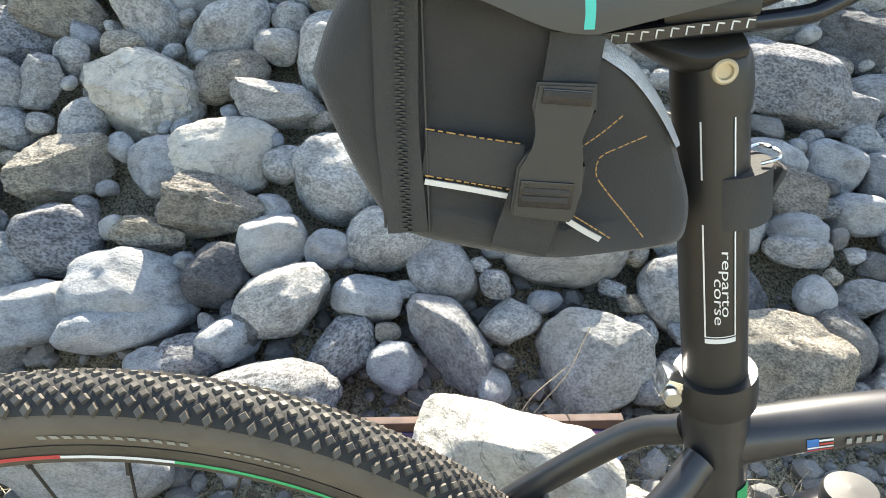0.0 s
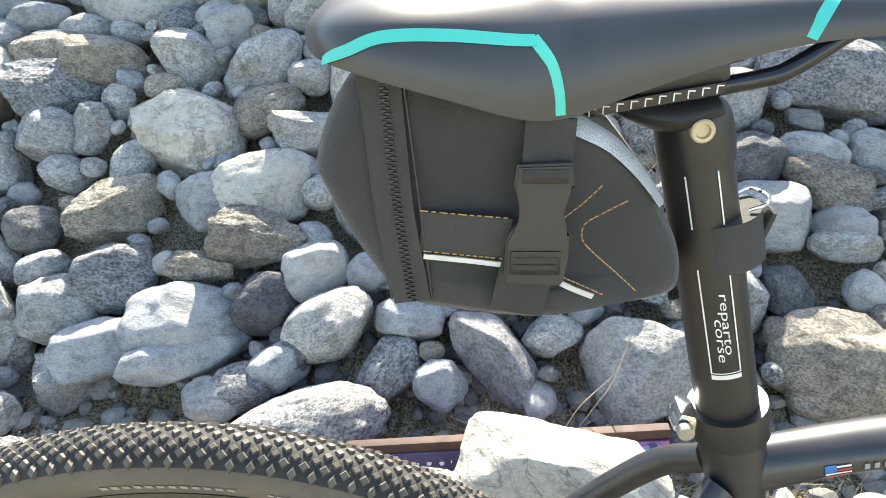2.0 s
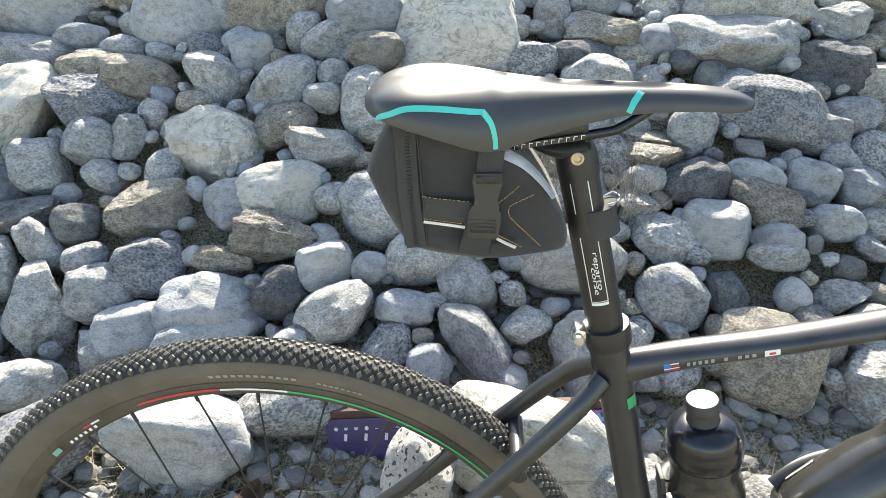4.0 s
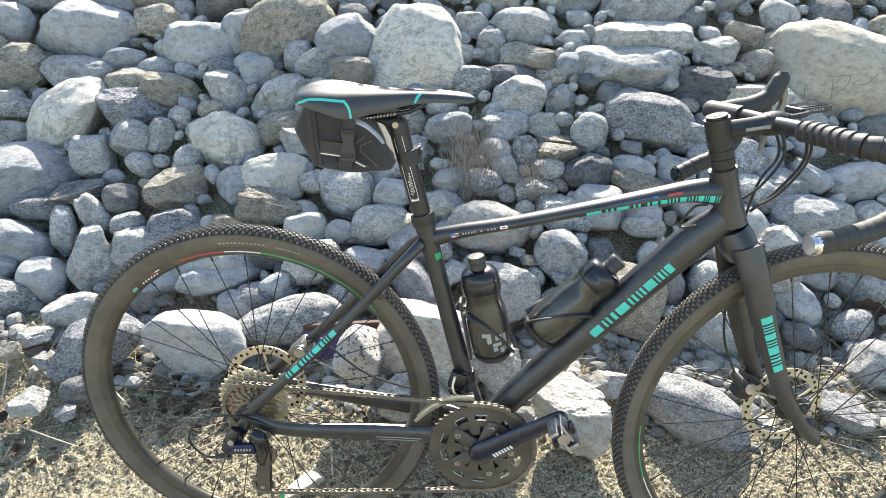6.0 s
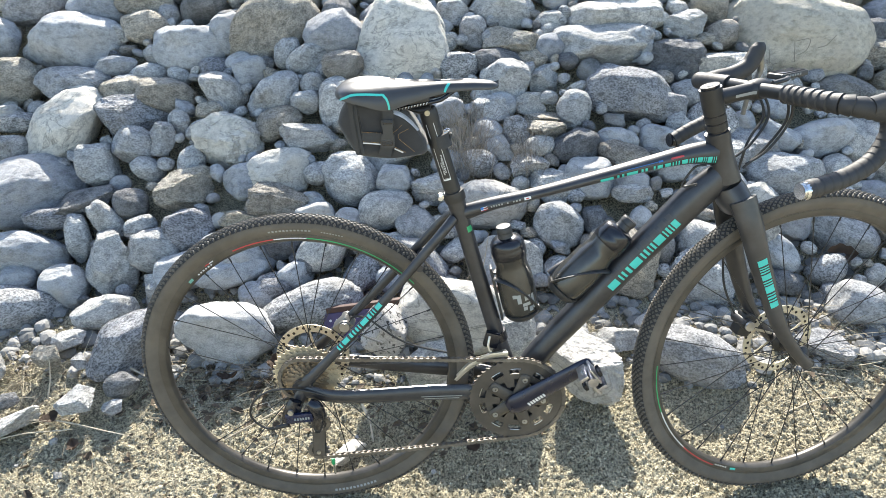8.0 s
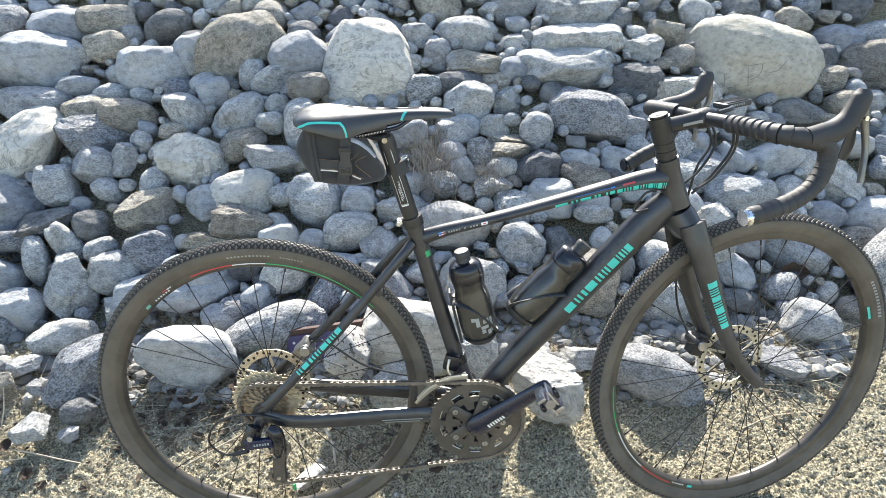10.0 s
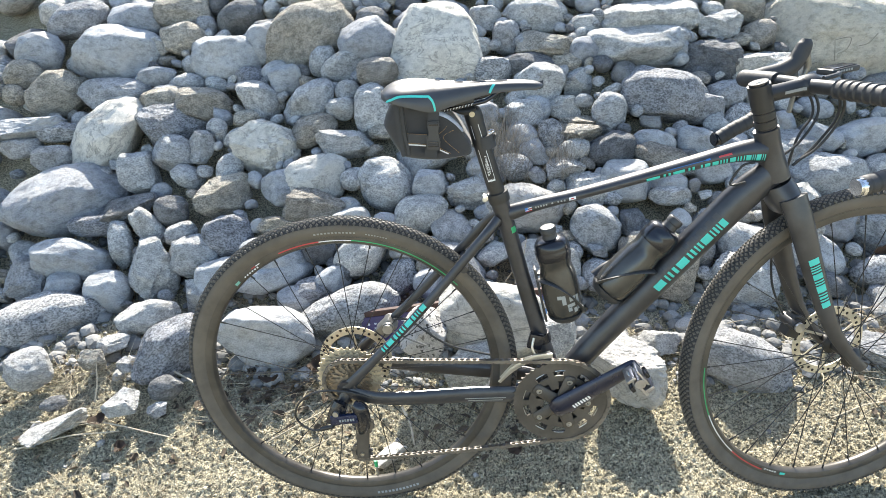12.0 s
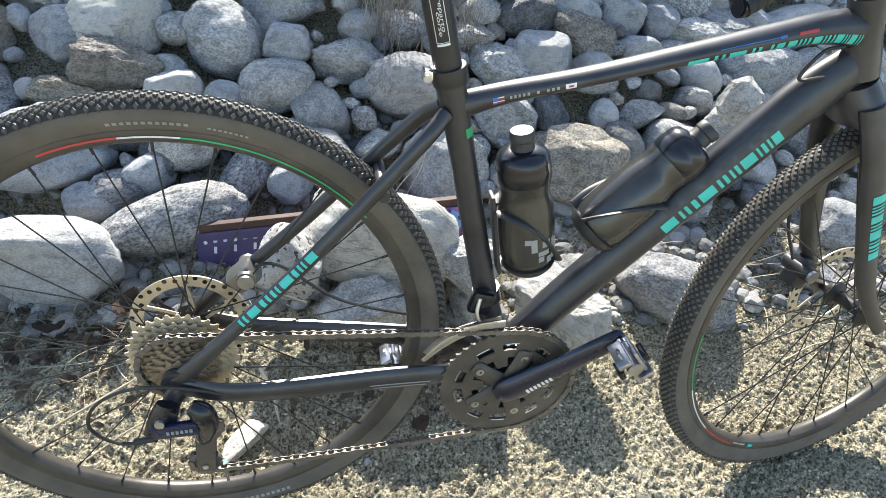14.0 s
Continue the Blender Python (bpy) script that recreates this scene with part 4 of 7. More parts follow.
for side in (-1, 1):
    ss = Tube([(0.312, side * 0.012, 0.690, 0.008, 0.010), (0.285, side * 0.030, 0.664, 0.008, 0.0095), (0.219, side * 0.042, 0.590, 0.0075, 0.009), (0.145, side * 0.050, 0.508, 0.0075, 0.009), (0.052, side * 0.060, 0.414, 0.0075, 0.0095), (-0.010, side * 0.066, 0.352, 0.006, 0.013)])
    cs = Tube([(0.405, side * 0.020, 0.296, 0.012, 0.018), (0.36, side * 0.036, 0.306, 0.009, 0.0185), (0.25, side * 0.046, 0.315, 0.010, 0.0185), (0.12, side * 0.060, 0.321, 0.009, 0.0165), (0.05, side * 0.066, 0.328, 0.008, 0.0150), (-0.006, side * 0.067, 0.345, 0.006, 0.015)])
    stays[side] = ss, cs
    part("seat_stay", ss.mesh(14), FRAME_PAINT, bicycle)
    part("chain_stay", cs.mesh(14), FRAME_PAINT, bicycle)
    drop = plate(circle(0.021, 20, -0.008, 0.350), side * 0.062, side * 0.070)
    part("dropout", drop, FRAME_PAINT, bicycle)
bridge = rod(bmesh.new(), (0.243, -0.040, 0.600), (0.243, 0.040, 0.600), 0.0075, 16)
part("stay_bridge", bridge, FRAME_PAINT, bicycle)


def wheel_parts(wheel, rear):
    """Tyre with knobs, rim tape marks, hub, spokes; the wheel's own mesh is the rim. The axis is y."""
    R, r = 0.3315, 0.0185
    profile = []
    for k in range(15):
        w = radians(-125 + 250 * k / 14)
        profile.append((R + r * math.cos(w) * 0.98, r * math.sin(w)))
    profile = [(0.3120, -0.0108), (0.3160, -0.0128)] + profile + [(0.3160, 0.0128), (0.3120, 0.0108)]
    tyre = part("tyre", turned(profile, 160, closed=True), RUBBER, wheel, "dusty black rubber tyre with small diamond knobs")
    bm = bmesh.new()
    verts, faces = [], []
    rows = ((0, 0.0028, 0.0036, 0.0018), (13, 0.0026, 0.0036, 0.0019), (-13, 0.0026, 0.0036, 0.0019), (26, 0.0026, 0.0036, 0.0020), (-26, 0.0026, 0.0036, 0.0020), (40, 0.0032, 0.0040, 0.0023), (-40, 0.0032, 0.0040, 0.0023), (56, 0.0044, 0.0036, 0.0028), (-56, 0.0044, 0.0036, 0.0028))
    count = 178
    for row, (deg, half_w, half_l, high) in enumerate(rows):
        for k in range(count):
            a = 2 * math.pi * (k + (0.5 if (row + 1) // 2 % 2 else 0.0)) / count
            w = radians(deg)
            out = Vector((math.cos(a) * math.cos(w), math.sin(w), math.sin(a) * math.cos(w)))
            along = Vector((-math.sin(a), 0, math.cos(a)))
            across = out.cross(along)
            base = Vector((R * math.cos(a), 0, R * math.sin(a))) + out * (r * 0.97)
            n = len(verts)
            for lift, shrink in ((0.0, 1.0), (high + 0.0006, 0.66)):
                for s, t in ((1, 0), (0, 1), (-1, 0), (0, -1)):
                    verts.append(base + across * s * half_w * shrink * 1.15 + along * t * half_l * shrink + out * lift)
            faces += [(n + j, n + (j + 1) % 4, n + 4 + (j + 1) % 4, n + 4 + j) for j in range(4)] + [(n + 4, n + 5, n + 6, n + 7)]
    # band between the knobs: shade of the grooves put into a darker rubber colour
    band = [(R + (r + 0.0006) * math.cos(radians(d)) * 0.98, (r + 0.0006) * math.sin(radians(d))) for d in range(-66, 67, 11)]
    part("tread_band", turned(band, 160, closed=True), GROOVE_SHADE, wheel)
    tread = mesh_object("tread", [tuple(v) for v in verts], faces, TREAD, wheel, shade=False)
    # printed marks on the near side wall
    for a0, a1, material, r0, r1, name in (wheel_prints_rear if rear else wheel_prints_front):
        bm = bmesh.new()
        steps = max(2, int(abs(a1 - a0) / 2.5))
        prev = None
        for k in range(steps + 1):
            a = radians(a0 + (a1 - a0) * k / steps)
            pair = []
            for rr in (r0, r1):
                if rr > 0.3135:
                    c = min(1.0, max(-1.0, (rr - R) / (r * 0.98)))
                    y = -r * math.sqrt(max(0, 1 - c * c)) - 0.0007
                else:
                    y = -0.0133
                pair.append(bm.verts.new((rr * math.cos(a), y, rr * math.sin(a))))
            if prev:
                bm.faces.new((prev[0], prev[1], pair[1], pair[0]))
            prev = pair
        part(name, bm, material, wheel)
    flange = 0.027
    axle = turned([(0.0, -0.064), (0.009, -0.064), (0.009, -0.045), (0.012, -0.040), (0.022, -flange - 0.004), (0.022, -flange), (0.011, -flange + 0.006), (0.011, flange - 0.006), (0.022, flange), (0.022, flange + 0.004), (0.012, 0.040), (0.009, 0.045), (0.009, 0.064), (0.0, 0.064)], 28)
    part("hub", axle, ALLOY_BLACK, wheel)
    first = {}
    for k in range(28):
        side = -1 if k % 2 else 1
        lead = 1 if (k // 2) % 2 else -1
        key = side, lead
        if key not in first:
            a = lead * radians(62)
            sp = rod(bmesh.new(), (0.0205 * math.cos(a), side * flange, 0.0205 * math.sin(a)), (0.2975, side * 0.003, 0.0), 0.00105, 6)
            rod(sp, (0.285, side * 0.0045, 0.0), (0.299, side * 0.003, 0.0), 0.0019, 6)
            first[key] = part("spoke", sp, ALLOY_BLACK, wheel)
            first[key].matrix_basis = pose(0, 0, 0, 0, 360 * k / 28, 0)
        else:
            share("spoke", first[key], pose(0, 0, 0, 0, 360 * k / 28, 0), wheel)
    rotor = plate(circle(0.080, 72), 0.043, 0.0448, holes=circle(0.0625, 72))
    for k in range(6):
        a = radians(60 * k + 15)
        c, s = math.cos(a), math.sin(a)
        arm = pipe([(0.020 * c, 0.044, 0.020 * s), (0.045 * math.cos(a + 0.22), 0.044, 0.045 * math.sin(a + 0.22)), (0.068 * math.cos(a + 0.30), 0.044, 0.068 * math.sin(a + 0.30))], 0.003, 6, 3)
        for v in arm.verts:
            v.co.y = 0.044 + (v.co.y - 0.044) * 0.3
        data = bpy.data.meshes.new("t")
        arm.to_mesh(data)
        rotor.from_mesh(data)
        arm.free()
        bpy.data.meshes.remove(data)
    disc = part("brake_rotor", rotor, ROTOR_STEEL, wheel, "steel brake rotor with drilled holes")
    hole = None
    for k in range(36):
        a = radians(10 * k)
        rr = (0.0695, 0.0730, 0.0765)[k % 3]
        if hole is None:
            hb = bmesh.new()
            bmesh.ops.create_circle(hb, cap_ends=True, segments=10, radius=0.0033, matrix=pose(0, 0, 0, 90))
            hole = part("rotor_hole", hb, GLOSS_BLACK, disc)
            hole.matrix_basis = Matrix.Translation((rr * math.cos(a), 0.0426, rr * math.sin(a)))
        else:
            share("rotor_hole", hole, Matrix.Translation((rr * math.cos(a), 0.0426, rr * math.sin(a))), disc)


# marks: from and to degrees round the wheel, material, inner and outer radius, name
def letters(start, step, count, material, r0, r1, name="print", fill=0.62):
    return [(start + k * step, start + k * step + step * fill, material, r0, r1, name) for k in range(count)]


wheel_prints_rear = (
    [(112, 96, RED_FILM, 0.3050, 0.3075, "rim_stripe"), (96, 84, WHITE_FILM, 0.3050, 0.3070, "rim_stripe"), (84, 40, GREEN_FILM, 0.3050, 0.3070, "rim_stripe")]
    + [(134, 131.8, FADED_TEAL, 0.3015, 0.3070, "rim_badge")] + letters(129, -1.3, 6, WHITE_FILM, 0.3015, 0.3045, fill=0.5) + [(124.5, 122.5, RED_FILM, 0.3065, 0.3085, "rim_badge"), (122.5, 120.5, WHITE_FILM, 0.3065, 0.3085, "rim_badge")]
    + letters(97, -1.25, 12, GREY_FILM, 0.3215, 0.3255) + letters(79, -1.0, 8, GREY_FILM, 0.3215, 0.3245)
    + letters(-86, 1.5, 12, GREY_FILM, 0.3235, 0.3285)
)
wheel_prints_front = (
    [(200, 222, WHITE_FILM, 0.3050, 0.3070, "rim_stripe"), (222, 240, RED_FILM, 0.3050, 0.3075, "rim_stripe"), (178, 200, GREEN_FILM, 0.3050, 0.3070, "rim_stripe")]
    + [(249, 251.5, TEAL, 0.3015, 0.3070, "rim_badge")] + letters(241, 1.3, 5, WHITE_FILM, 0.3015, 0.3045, fill=0.5)
    + [(16, 22, TEAL, 0.3010, 0.3070, "rim_badge")] + letters(33, -1.5, 12, GREY_FILM, 0.3225, 0.3285)
)


def build_wheel(name, label, rear, m):
    rim = turned([(0.3135, -0.0124), (0.3070, -0.0128), (0.2995, -0.0102), (0.2955, -0.004), (0.2955, 0.004), (0.2995, 0.0102), (0.3070, 0.0128), (0.3135, 0.0124), (0.3125, 0.009), (0.309, 0.008), (0.309, -0.008), (0.3125, -0.009)], 128, closed=True)
    wheel = part(name, rim, DUSTY_ALLOY, bicycle, label)
    wheel.matrix_basis = m
    wheel_parts(wheel, rear)
    return wheel


rear_wheel = build_wheel("rear_wheel", "black alloy rim wheel with thin black spokes", True, Matrix.Translation(AXLE) @ pose(0.002, 0.008, -0.003, -1.0, 0, 1.0))
STEER_TOP, FORK_TURN, BAR_TURN = Vector((0.768, 0, 0.912)), 10.5, 15.0
STEER_AXIS = Vector((-0.30, 0, 1.0)).normalized()


def steer(degrees):
    return Matrix.Translation(STEER_TOP) @ Matrix.Rotation(radians(degrees), 4, STEER_AXIS) @ Matrix.Translation(-STEER_TOP)


STEER = steer(FORK_TURN)
FRONT_AXLE = Vector((1.013, 0, 0.356))
front_wheel = build_wheel("front_wheel", "black alloy rim front wheel turned slightly away", False, STEER @ Matrix.Translation(FRONT_AXLE))


def front(name, bm, material, parent=None, label="", shade=True):
    """A part that turns with the handlebar, or, low down, with the fork."""
    low = name in ("fork_crown", "fork_blade", "piston_cap", "brake_cable")
    bmesh.ops.transform(bm, matrix=steer(FORK_TURN if low else BAR_TURN), verts=bm.verts)
    return part(name, bm, material, parent or bicycle, label, shade)


# fork
crown = Tube([(0.822, 0, 0.735, 0.024, 0.026), (0.834, 0, 0.712, 0.036, 0.030), (0.846, 0, 0.690, 0.046, 0.026)])
front("fork_crown", crown.mesh(), FRAME_PAINT)
blades = {}
for side in (-1, 1):
    blade = Tube([(0.838, side * 0.030, 0.712, 0.014, 0.026), (0.856, side * 0.042, 0.655, 0.013, 0.024), (0.890, side * 0.048, 0.560, 0.012, 0.0205), (0.936, side * 0.054, 0.450, 0.010, 0.0155), (0.981, side * 0.058, 0.384, 0.008, 0.012), (1.013, side * 0.060, 0.350, 0.007, 0.012)])
    blades[side] = blade
    front("fork_blade", blade.mesh(16), FRAME_PAINT)

LEVER_GREY = plain("grey_lever_alloy", (0.20, 0.195, 0.18), 0.38, 0.7, wear=0.2, relief=0.05)
# stem, spacers, handlebar, hoods and levers
spacers = Tube([(0.7915, 0, 0.834, 0.0175, 0.0175), (0.776, 0, 0.884, 0.0175, 0.0175)], 1)
front("headset_spacer", spacers.mesh(24), GLOSS_BLACK)
for k in range(3):
    z = 0.840 + 0.0145 * k
    x = 0.7915 - (z - 0.834) * 0.30
    front("spacer_ring", Tube([(x, 0, z, 0.0188, 0.0188), (x - 0.0035, 0, z + 0.0117, 0.0188, 0.0188)], 1).mesh(24), ALLOY_BLACK)
cap = rod(bmesh.new(), (0.7775, 0, 0.880), (0.7675, 0, 0.914), 0.0195, 28)
front("stem_clamp", cap, ALLOY_BLACK)
front("top_cap", rod(bmesh.new(), (0.7675, 0, 0.9142), (0.7662, 0, 0.9185), 0.0165, 24), GLOSS_BLACK)
front("cap_bolt", rod(bmesh.new(), (0.7665, 0, 0.9170), (0.7659, 0, 0.9196), 0.0045, 12), STEEL)

stem = Tube([(0.775, 0, 0.894, 0.015, 0.016), (0.80, 0, 0.897, 0.0145, 0.0145), (0.84, 0, 0.902, 0.0145, 0.0145), (0.852, 0, 0.903, 0.021, 0.018), (0.872, 0, 0.905, 0.021, 0.019), (0.882, 0, 0.906, 0.019, 0.014)])
front("stem", stem.mesh(20), ALLOY_BLACK)
front("stem_stripe", stem.patch(0.25, 0.62, -14, 6, 0.0007), GREY_FILM)
bolts = bmesh.new()
for z in (0.914, 0.896):
    for y in (-0.014, 0.014):
        rod(bolts, (0.882, y, z), (0.887, y, z), 0.0032, 8)
front("faceplate_bolt", bolts, STEEL)
for side in (-1, 1):
    bar = [(0.862, 0, 0.904), (0.863, side * 0.06, 0.905), (0.864, side * 0.13, 0.904), (0.868, side * 0.175, 0.902), (0.883, side * 0.198, 0.899), (0.910, side * 0.205, 0.893), (0.938, side * 0.207, 0.883), (0.946, side * 0.208, 0.860), (0.937, side * 0.209, 0.834), (0.914, side * 0.211, 0.810), (0.876, side * 0.213, 0.794), (0.835, side * 0.215, 0.786), (0.795, side * 0.217, 0.781)]
    if side > 0:
        bar = bar[:-2] + [(0.840, 0.215, 0.776)]
    front("handlebar", pipe(bar, 0.0125, 16, 4), ALLOY_BLACK)
    # wound tape: a ridge at every turn
    line = spline(bar[1:], 24)
    lengths = np.cumsum([0] + [float(np.linalg.norm(b - a)) for a, b in zip(line, line[1:])])
    wrap = []
    for p, d in zip(line, lengths):
        turn = (d / 0.0155) % 1.0
        if d > 0.012:
            r = 0.0146 + 0.0026 * turn * (1.0 if d < 0.19 else 0.35)
            wrap.append((*p, r, r))
    tape = Tube(wrap, 1)
    front("bar_tape", tape.mesh(16), TAPE, label="black wound handlebar tape")
    plug = rod(bmesh.new(), (bar[-1][0] + 0.001, side * 0.217, bar[-1][2]), (bar[-1][0] - 0.006, side * 0.2173, bar[-1][2] - 0.0002), 0.0150, 20)
    rod(plug, (bar[-1][0] - 0.005, side * 0.2173, bar[-1][2] - 0.0002), (bar[-1][0] - 0.009, side * 0.2173, bar[-1][2] - 0.0004), 0.0125, 20)
    front("bar_end_plug", plug, CHROME if side < 0 else GLOSS_BLACK)
    reach = 0.016 if side > 0 else -0.004
    hood = Tube([(0.900, side * 0.205, 0.896, 0.0165, 0.016), (0.928, side * 0.206, 0.898, 0.0175, 0.019), (0.955 + 0.5 * reach, side * 0.206, 0.903, 0.0170, 0.019), (0.980 + reach, side * 0.206, 0.917, 0.0160, 0.018), (0.995 + reach, side * 0.206, 0.937, 0.0155, 0.0175), (1.003 + reach, side * 0.206, 0.955, 0.0145, 0.0155), (1.005 + reach, side * 0.206, 0.966, 0.009, 0.009)])
    front("brake_hood", hood.mesh(18), TAPE, label="black rubber brake hood")
    lever = Tube([(1.008 + reach, side * 0.206, 0.938, 0.009, 0.010), (1.015 + reach, side * 0.208, 0.908, 0.007, 0.0065), (1.016, side * 0.212, 0.872, 0.006, 0.0050), (1.012, side * 0.217, 0.842, 0.006, 0.0045), (1.009, side * 0.220, 0.815, 0.006, 0.0050)])
    front("brake_lever", lever.mesh(12), LEVER_GREY, label="grey alloy brake lever")
    inner = Tube([(0.997, side * 0.200, 0.905, 0.004, 0.007), (0.995, side * 0.198, 0.876, 0.004, 0.012), (0.986, side * 0.197, 0.852, 0.003, 0.008)])
    front("shift_paddle", inner.mesh(10), ALLOY_BLACK)
    front("lever_bolt", rod(bmesh.new(), (1.006, side * 0.196, 0.920), (1.006, side * 0.216, 0.920), 0.0042, 12), CHROME)
computer_mount = pipe([(0.868, -0.032, 0.918), (0.895, -0.030, 0.922), (0.915, -0.012, 0.923)], 0.0045, 8, 4)
front("computer_mount", computer_mount, BUCKLE_PLASTIC)
computer = block(bmesh.new(), (0.922, 0.0, 0.9265), (0.056, 0.040, 0.011), pose(0, 0, 0, 0, -6, 0), 0.004)
computer_body = front("bike_computer", computer, BUCKLE_PLASTIC, label="small black bicycle computer")
glass = block(bmesh.new(), (0.9215, 0.0, 0.9327), (0.046, 0.033, 0.0012), pose(0, 0, 0, 0, -6, 0), 0.0005)
front("screen", glass, SCREEN, computer_body)
mark = bmesh.new()
for k in range(5):
    block(mark, (0.912 + 0.005 * k, -0.0204, 0.9262 + 0.0005 * k), (0.0030, 0.0006, 0.0036))
front("badge", mark, GREY_FILM, computer_body)
# hoses and shift cables in front of the head tube
for y0, x0, ends in ((-0.05, 0.872, (0.838, -0.024, 0.775)), (-0.035, 0.874, (0.836, -0.020, 0.768)), (0.045, 0.872, (0.862, 0.040, 0.690)), (0.03, 0.874, (0.838, 0.022, 0.772))):
    front("brake_hose", pipe([(x0, y0, 0.897), (x0 + 0.030, y0 * 0.9, 0.882), (x0 + 0.036, y0 * 0.7, 0.845), (0.876, y0 * 0.6, 0.800), ends], 0.0025, 8, 6), CABLE_BLACK)
part("rear_brake_hose", pipe([(0.758, -0.022, 0.745), (0.735, -0.010, 0.738), (0.752, -0.012, 0.772), (0.772, -0.018, 0.780)], 0.0022, 8, 6), CABLE_BLACK, bicycle)

# seat post, collar, strap, saddle
seat_post = Tube([(0.3235, 0, 0.694, 0.0157, 0.0157), (0.2755, 0, 0.878, 0.0157, 0.0157)], 12)
post = part("seat_post", seat_post.mesh(28), ALLOY_BLACK, bicycle, "black seat post with thin white lines and lettering")
for a, b, ang in ((0.415, 0.73, -17), (0.415, 0.73, 32), (0.84, 0.975, -17), (0.84, 0.975, 32)):
    part("line", seat_post.patch(a, b, ang - 1.3, ang + 1.3, 0.0004, nu=8), WHITE_FILM, post)
part("line", seat_post.patch(0.415, 0.418, -18, 33, 0.0004), WHITE_FILM, post)
part("line", seat_post.patch(0.397, 0.411, -18, 33, 0.0004), WHITE_FILM, post)


def lettering(name, words, size, spot, material, parent):
    """Words in the built-in font, laid on a curved skin by spot(along, across)."""
    curve = bpy.data.curves.new(name, "FONT")
    curve.body, curve.size, curve.resolution_u = words, size, 3
    holder = bpy.data.objects.new(name, curve)
    data = bpy.data.meshes.new_from_object(holder)
    data.name = name
    bpy.data.objects.remove(holder)
    for v in data.vertices:
        v.co = spot(v.co.x, v.co.y)
    data.materials.clear()
    data.materials.append(material)
    ob = new(name, data)
    ob.parent = parent
    return ob


POST_LENGTH = 0.190


def on_post(u0, ang0):
    def spot(along, across):
        return seat_post.spot(u0 - (along + 0.12 * across) / POST_LENGTH, ang0 - math.degrees(0.52 * across / 0.0157), 0.0005)
    return spot


lettering("lettering", "reparto", 0.0115, on_post(0.662, 5.0), WHITE_FILM, post)
lettering("lettering", "corse", 0.0115, on_post(0.590, 17.0), WHITE_FILM, post)
head = Tube([(0.2768, 0, 0.874, 0.0162, 0.0162), (0.2745, 0, 0.884, 0.0166, 0.0166), (0.2715, 0, 0.895, 0.016, 0.0155), (0.2700, 0, 0.900, 0.013, 0.011)])
part("post_head", head.mesh(24), ALLOY_BLACK, bicycle)
bolt = turned([(0.0050, 0.004), (0.0050, -0.0026), (0.0042, -0.0032), (0.0032, -0.0030), (0.0028, -0.0012), (0.0, -0.0012)], 28, m=Matrix.Translation((0.2715, -0.0158, 0.8925)))
part("post_bolt", bolt, BRASSY, bicycle, "worn steel bolt head")
cradle = Tube([(0.232, 0, 0.905, 0.020, 0.003), (0.245, 0, 0.900, 0.020, 0.006), (0.262, 0, 0.897, 0.019, 0.009), (0.278, 0, 0.902, 0.019, 0.007)])
part("saddle_clamp", cradle.mesh(16), ALLOY_BLACK, bicycle)
upper = block(bmesh.new(), (0.259, 0, 0.9155), (0.036, 0.050, 0.009), pose(0, 0, 0, 0, -9, 0), 0.003)
part("clamp_plate", upper, ALLOY_BLACK, bicycle)
for side in (-1, 1):
    rail = pipe([(0.150, side * 0.030, 0.918), (0.185, side * 0.026, 0.903), (0.215, side * 0.022, 0.9025), (0.285, side * 0.022, 0.9135), (0.302, side * 0.021, 0.919), (0.325, side * 0.016, 0.932), (0.350, side * 0.010, 0.936)], 0.0036, 10, 5)
    part("saddle_rail", rail, GLOSS_BLACK, bicycle)
scale = block(bmesh.new(), (0.245, -0.0262, 0.9068), (0.060, 0.0012, 0.0042), pose(0, 0, 0, 0, -10.2, 0))
scale_ob = part("rail_scale", scale, GLOSS_BLACK, bicycle)
ticks = bmesh.new()
for k in range(11):
    x = 0.2185 + 0.0053 * k
    z = 0.9068 + (x - 0.245) * 0.18
    block(ticks, (x, -0.0270, z - 0.0001), (0.0005, 0.0004, 0.0030))
    block(ticks, (x + 0.0012, -0.0270, z + 0.0014), (0.0026, 0.0004, 0.0005))
part("tick_mark", ticks, WHITE_FILM, scale_ob)

collar = Tube([(0.3165, 0, 0.722, 0.0200, 0.0200), (0.3140, 0, 0.731, 0.0208, 0.0208), (0.3115, 0, 0.7405, 0.0202, 0.0202)], 3)
collar_ob = part("seat_collar", collar.mesh(28), ALLOY_BLACK, bicycle)
ears = block(bmesh.new(), (0.290, 0.0, 0.731), (0.012, 0.018, 0.013), pose(0, 0, 0, 0, 15, 0), 0.003)
part("collar_ear", ears, CHROME, collar_ob)
part("collar_bolt", rod(bmesh.new(), (0.288, -0.0105, 0.7305), (0.288, -0.0150, 0.7305), 0.0042, 16), STEEL, collar_ob)

# light strap round the post, with its wire ring
band = Tube([(0.2965, 0, 0.8265, 0.0178, 0.0178), (0.2905, 0, 0.8500, 0.0178, 0.0178)], 3)
strap = part("hook_and_loop_strap", band.mesh(28), WEBBING, bicycle, "black fabric strap wound round the seat post")
tab = block(bmesh.new(), (0.3088, 0.0, 0.8395), (0.0040, 0.016, 0.026), pose(0, 0, 0, 0, 15, 0), 0.003)
part("strap_tab", tab, WEBBING, strap)
part("strap_buckle", pipe([(0.3000, -0.009, 0.8540), (0.3065, -0.0095, 0.8570), (0.3105, 0.0, 0.8570), (0.3065, 0.0095, 0.8570), (0.3000, 0.009, 0.8540)], 0.0009, 8, 6), CHROME, strap)

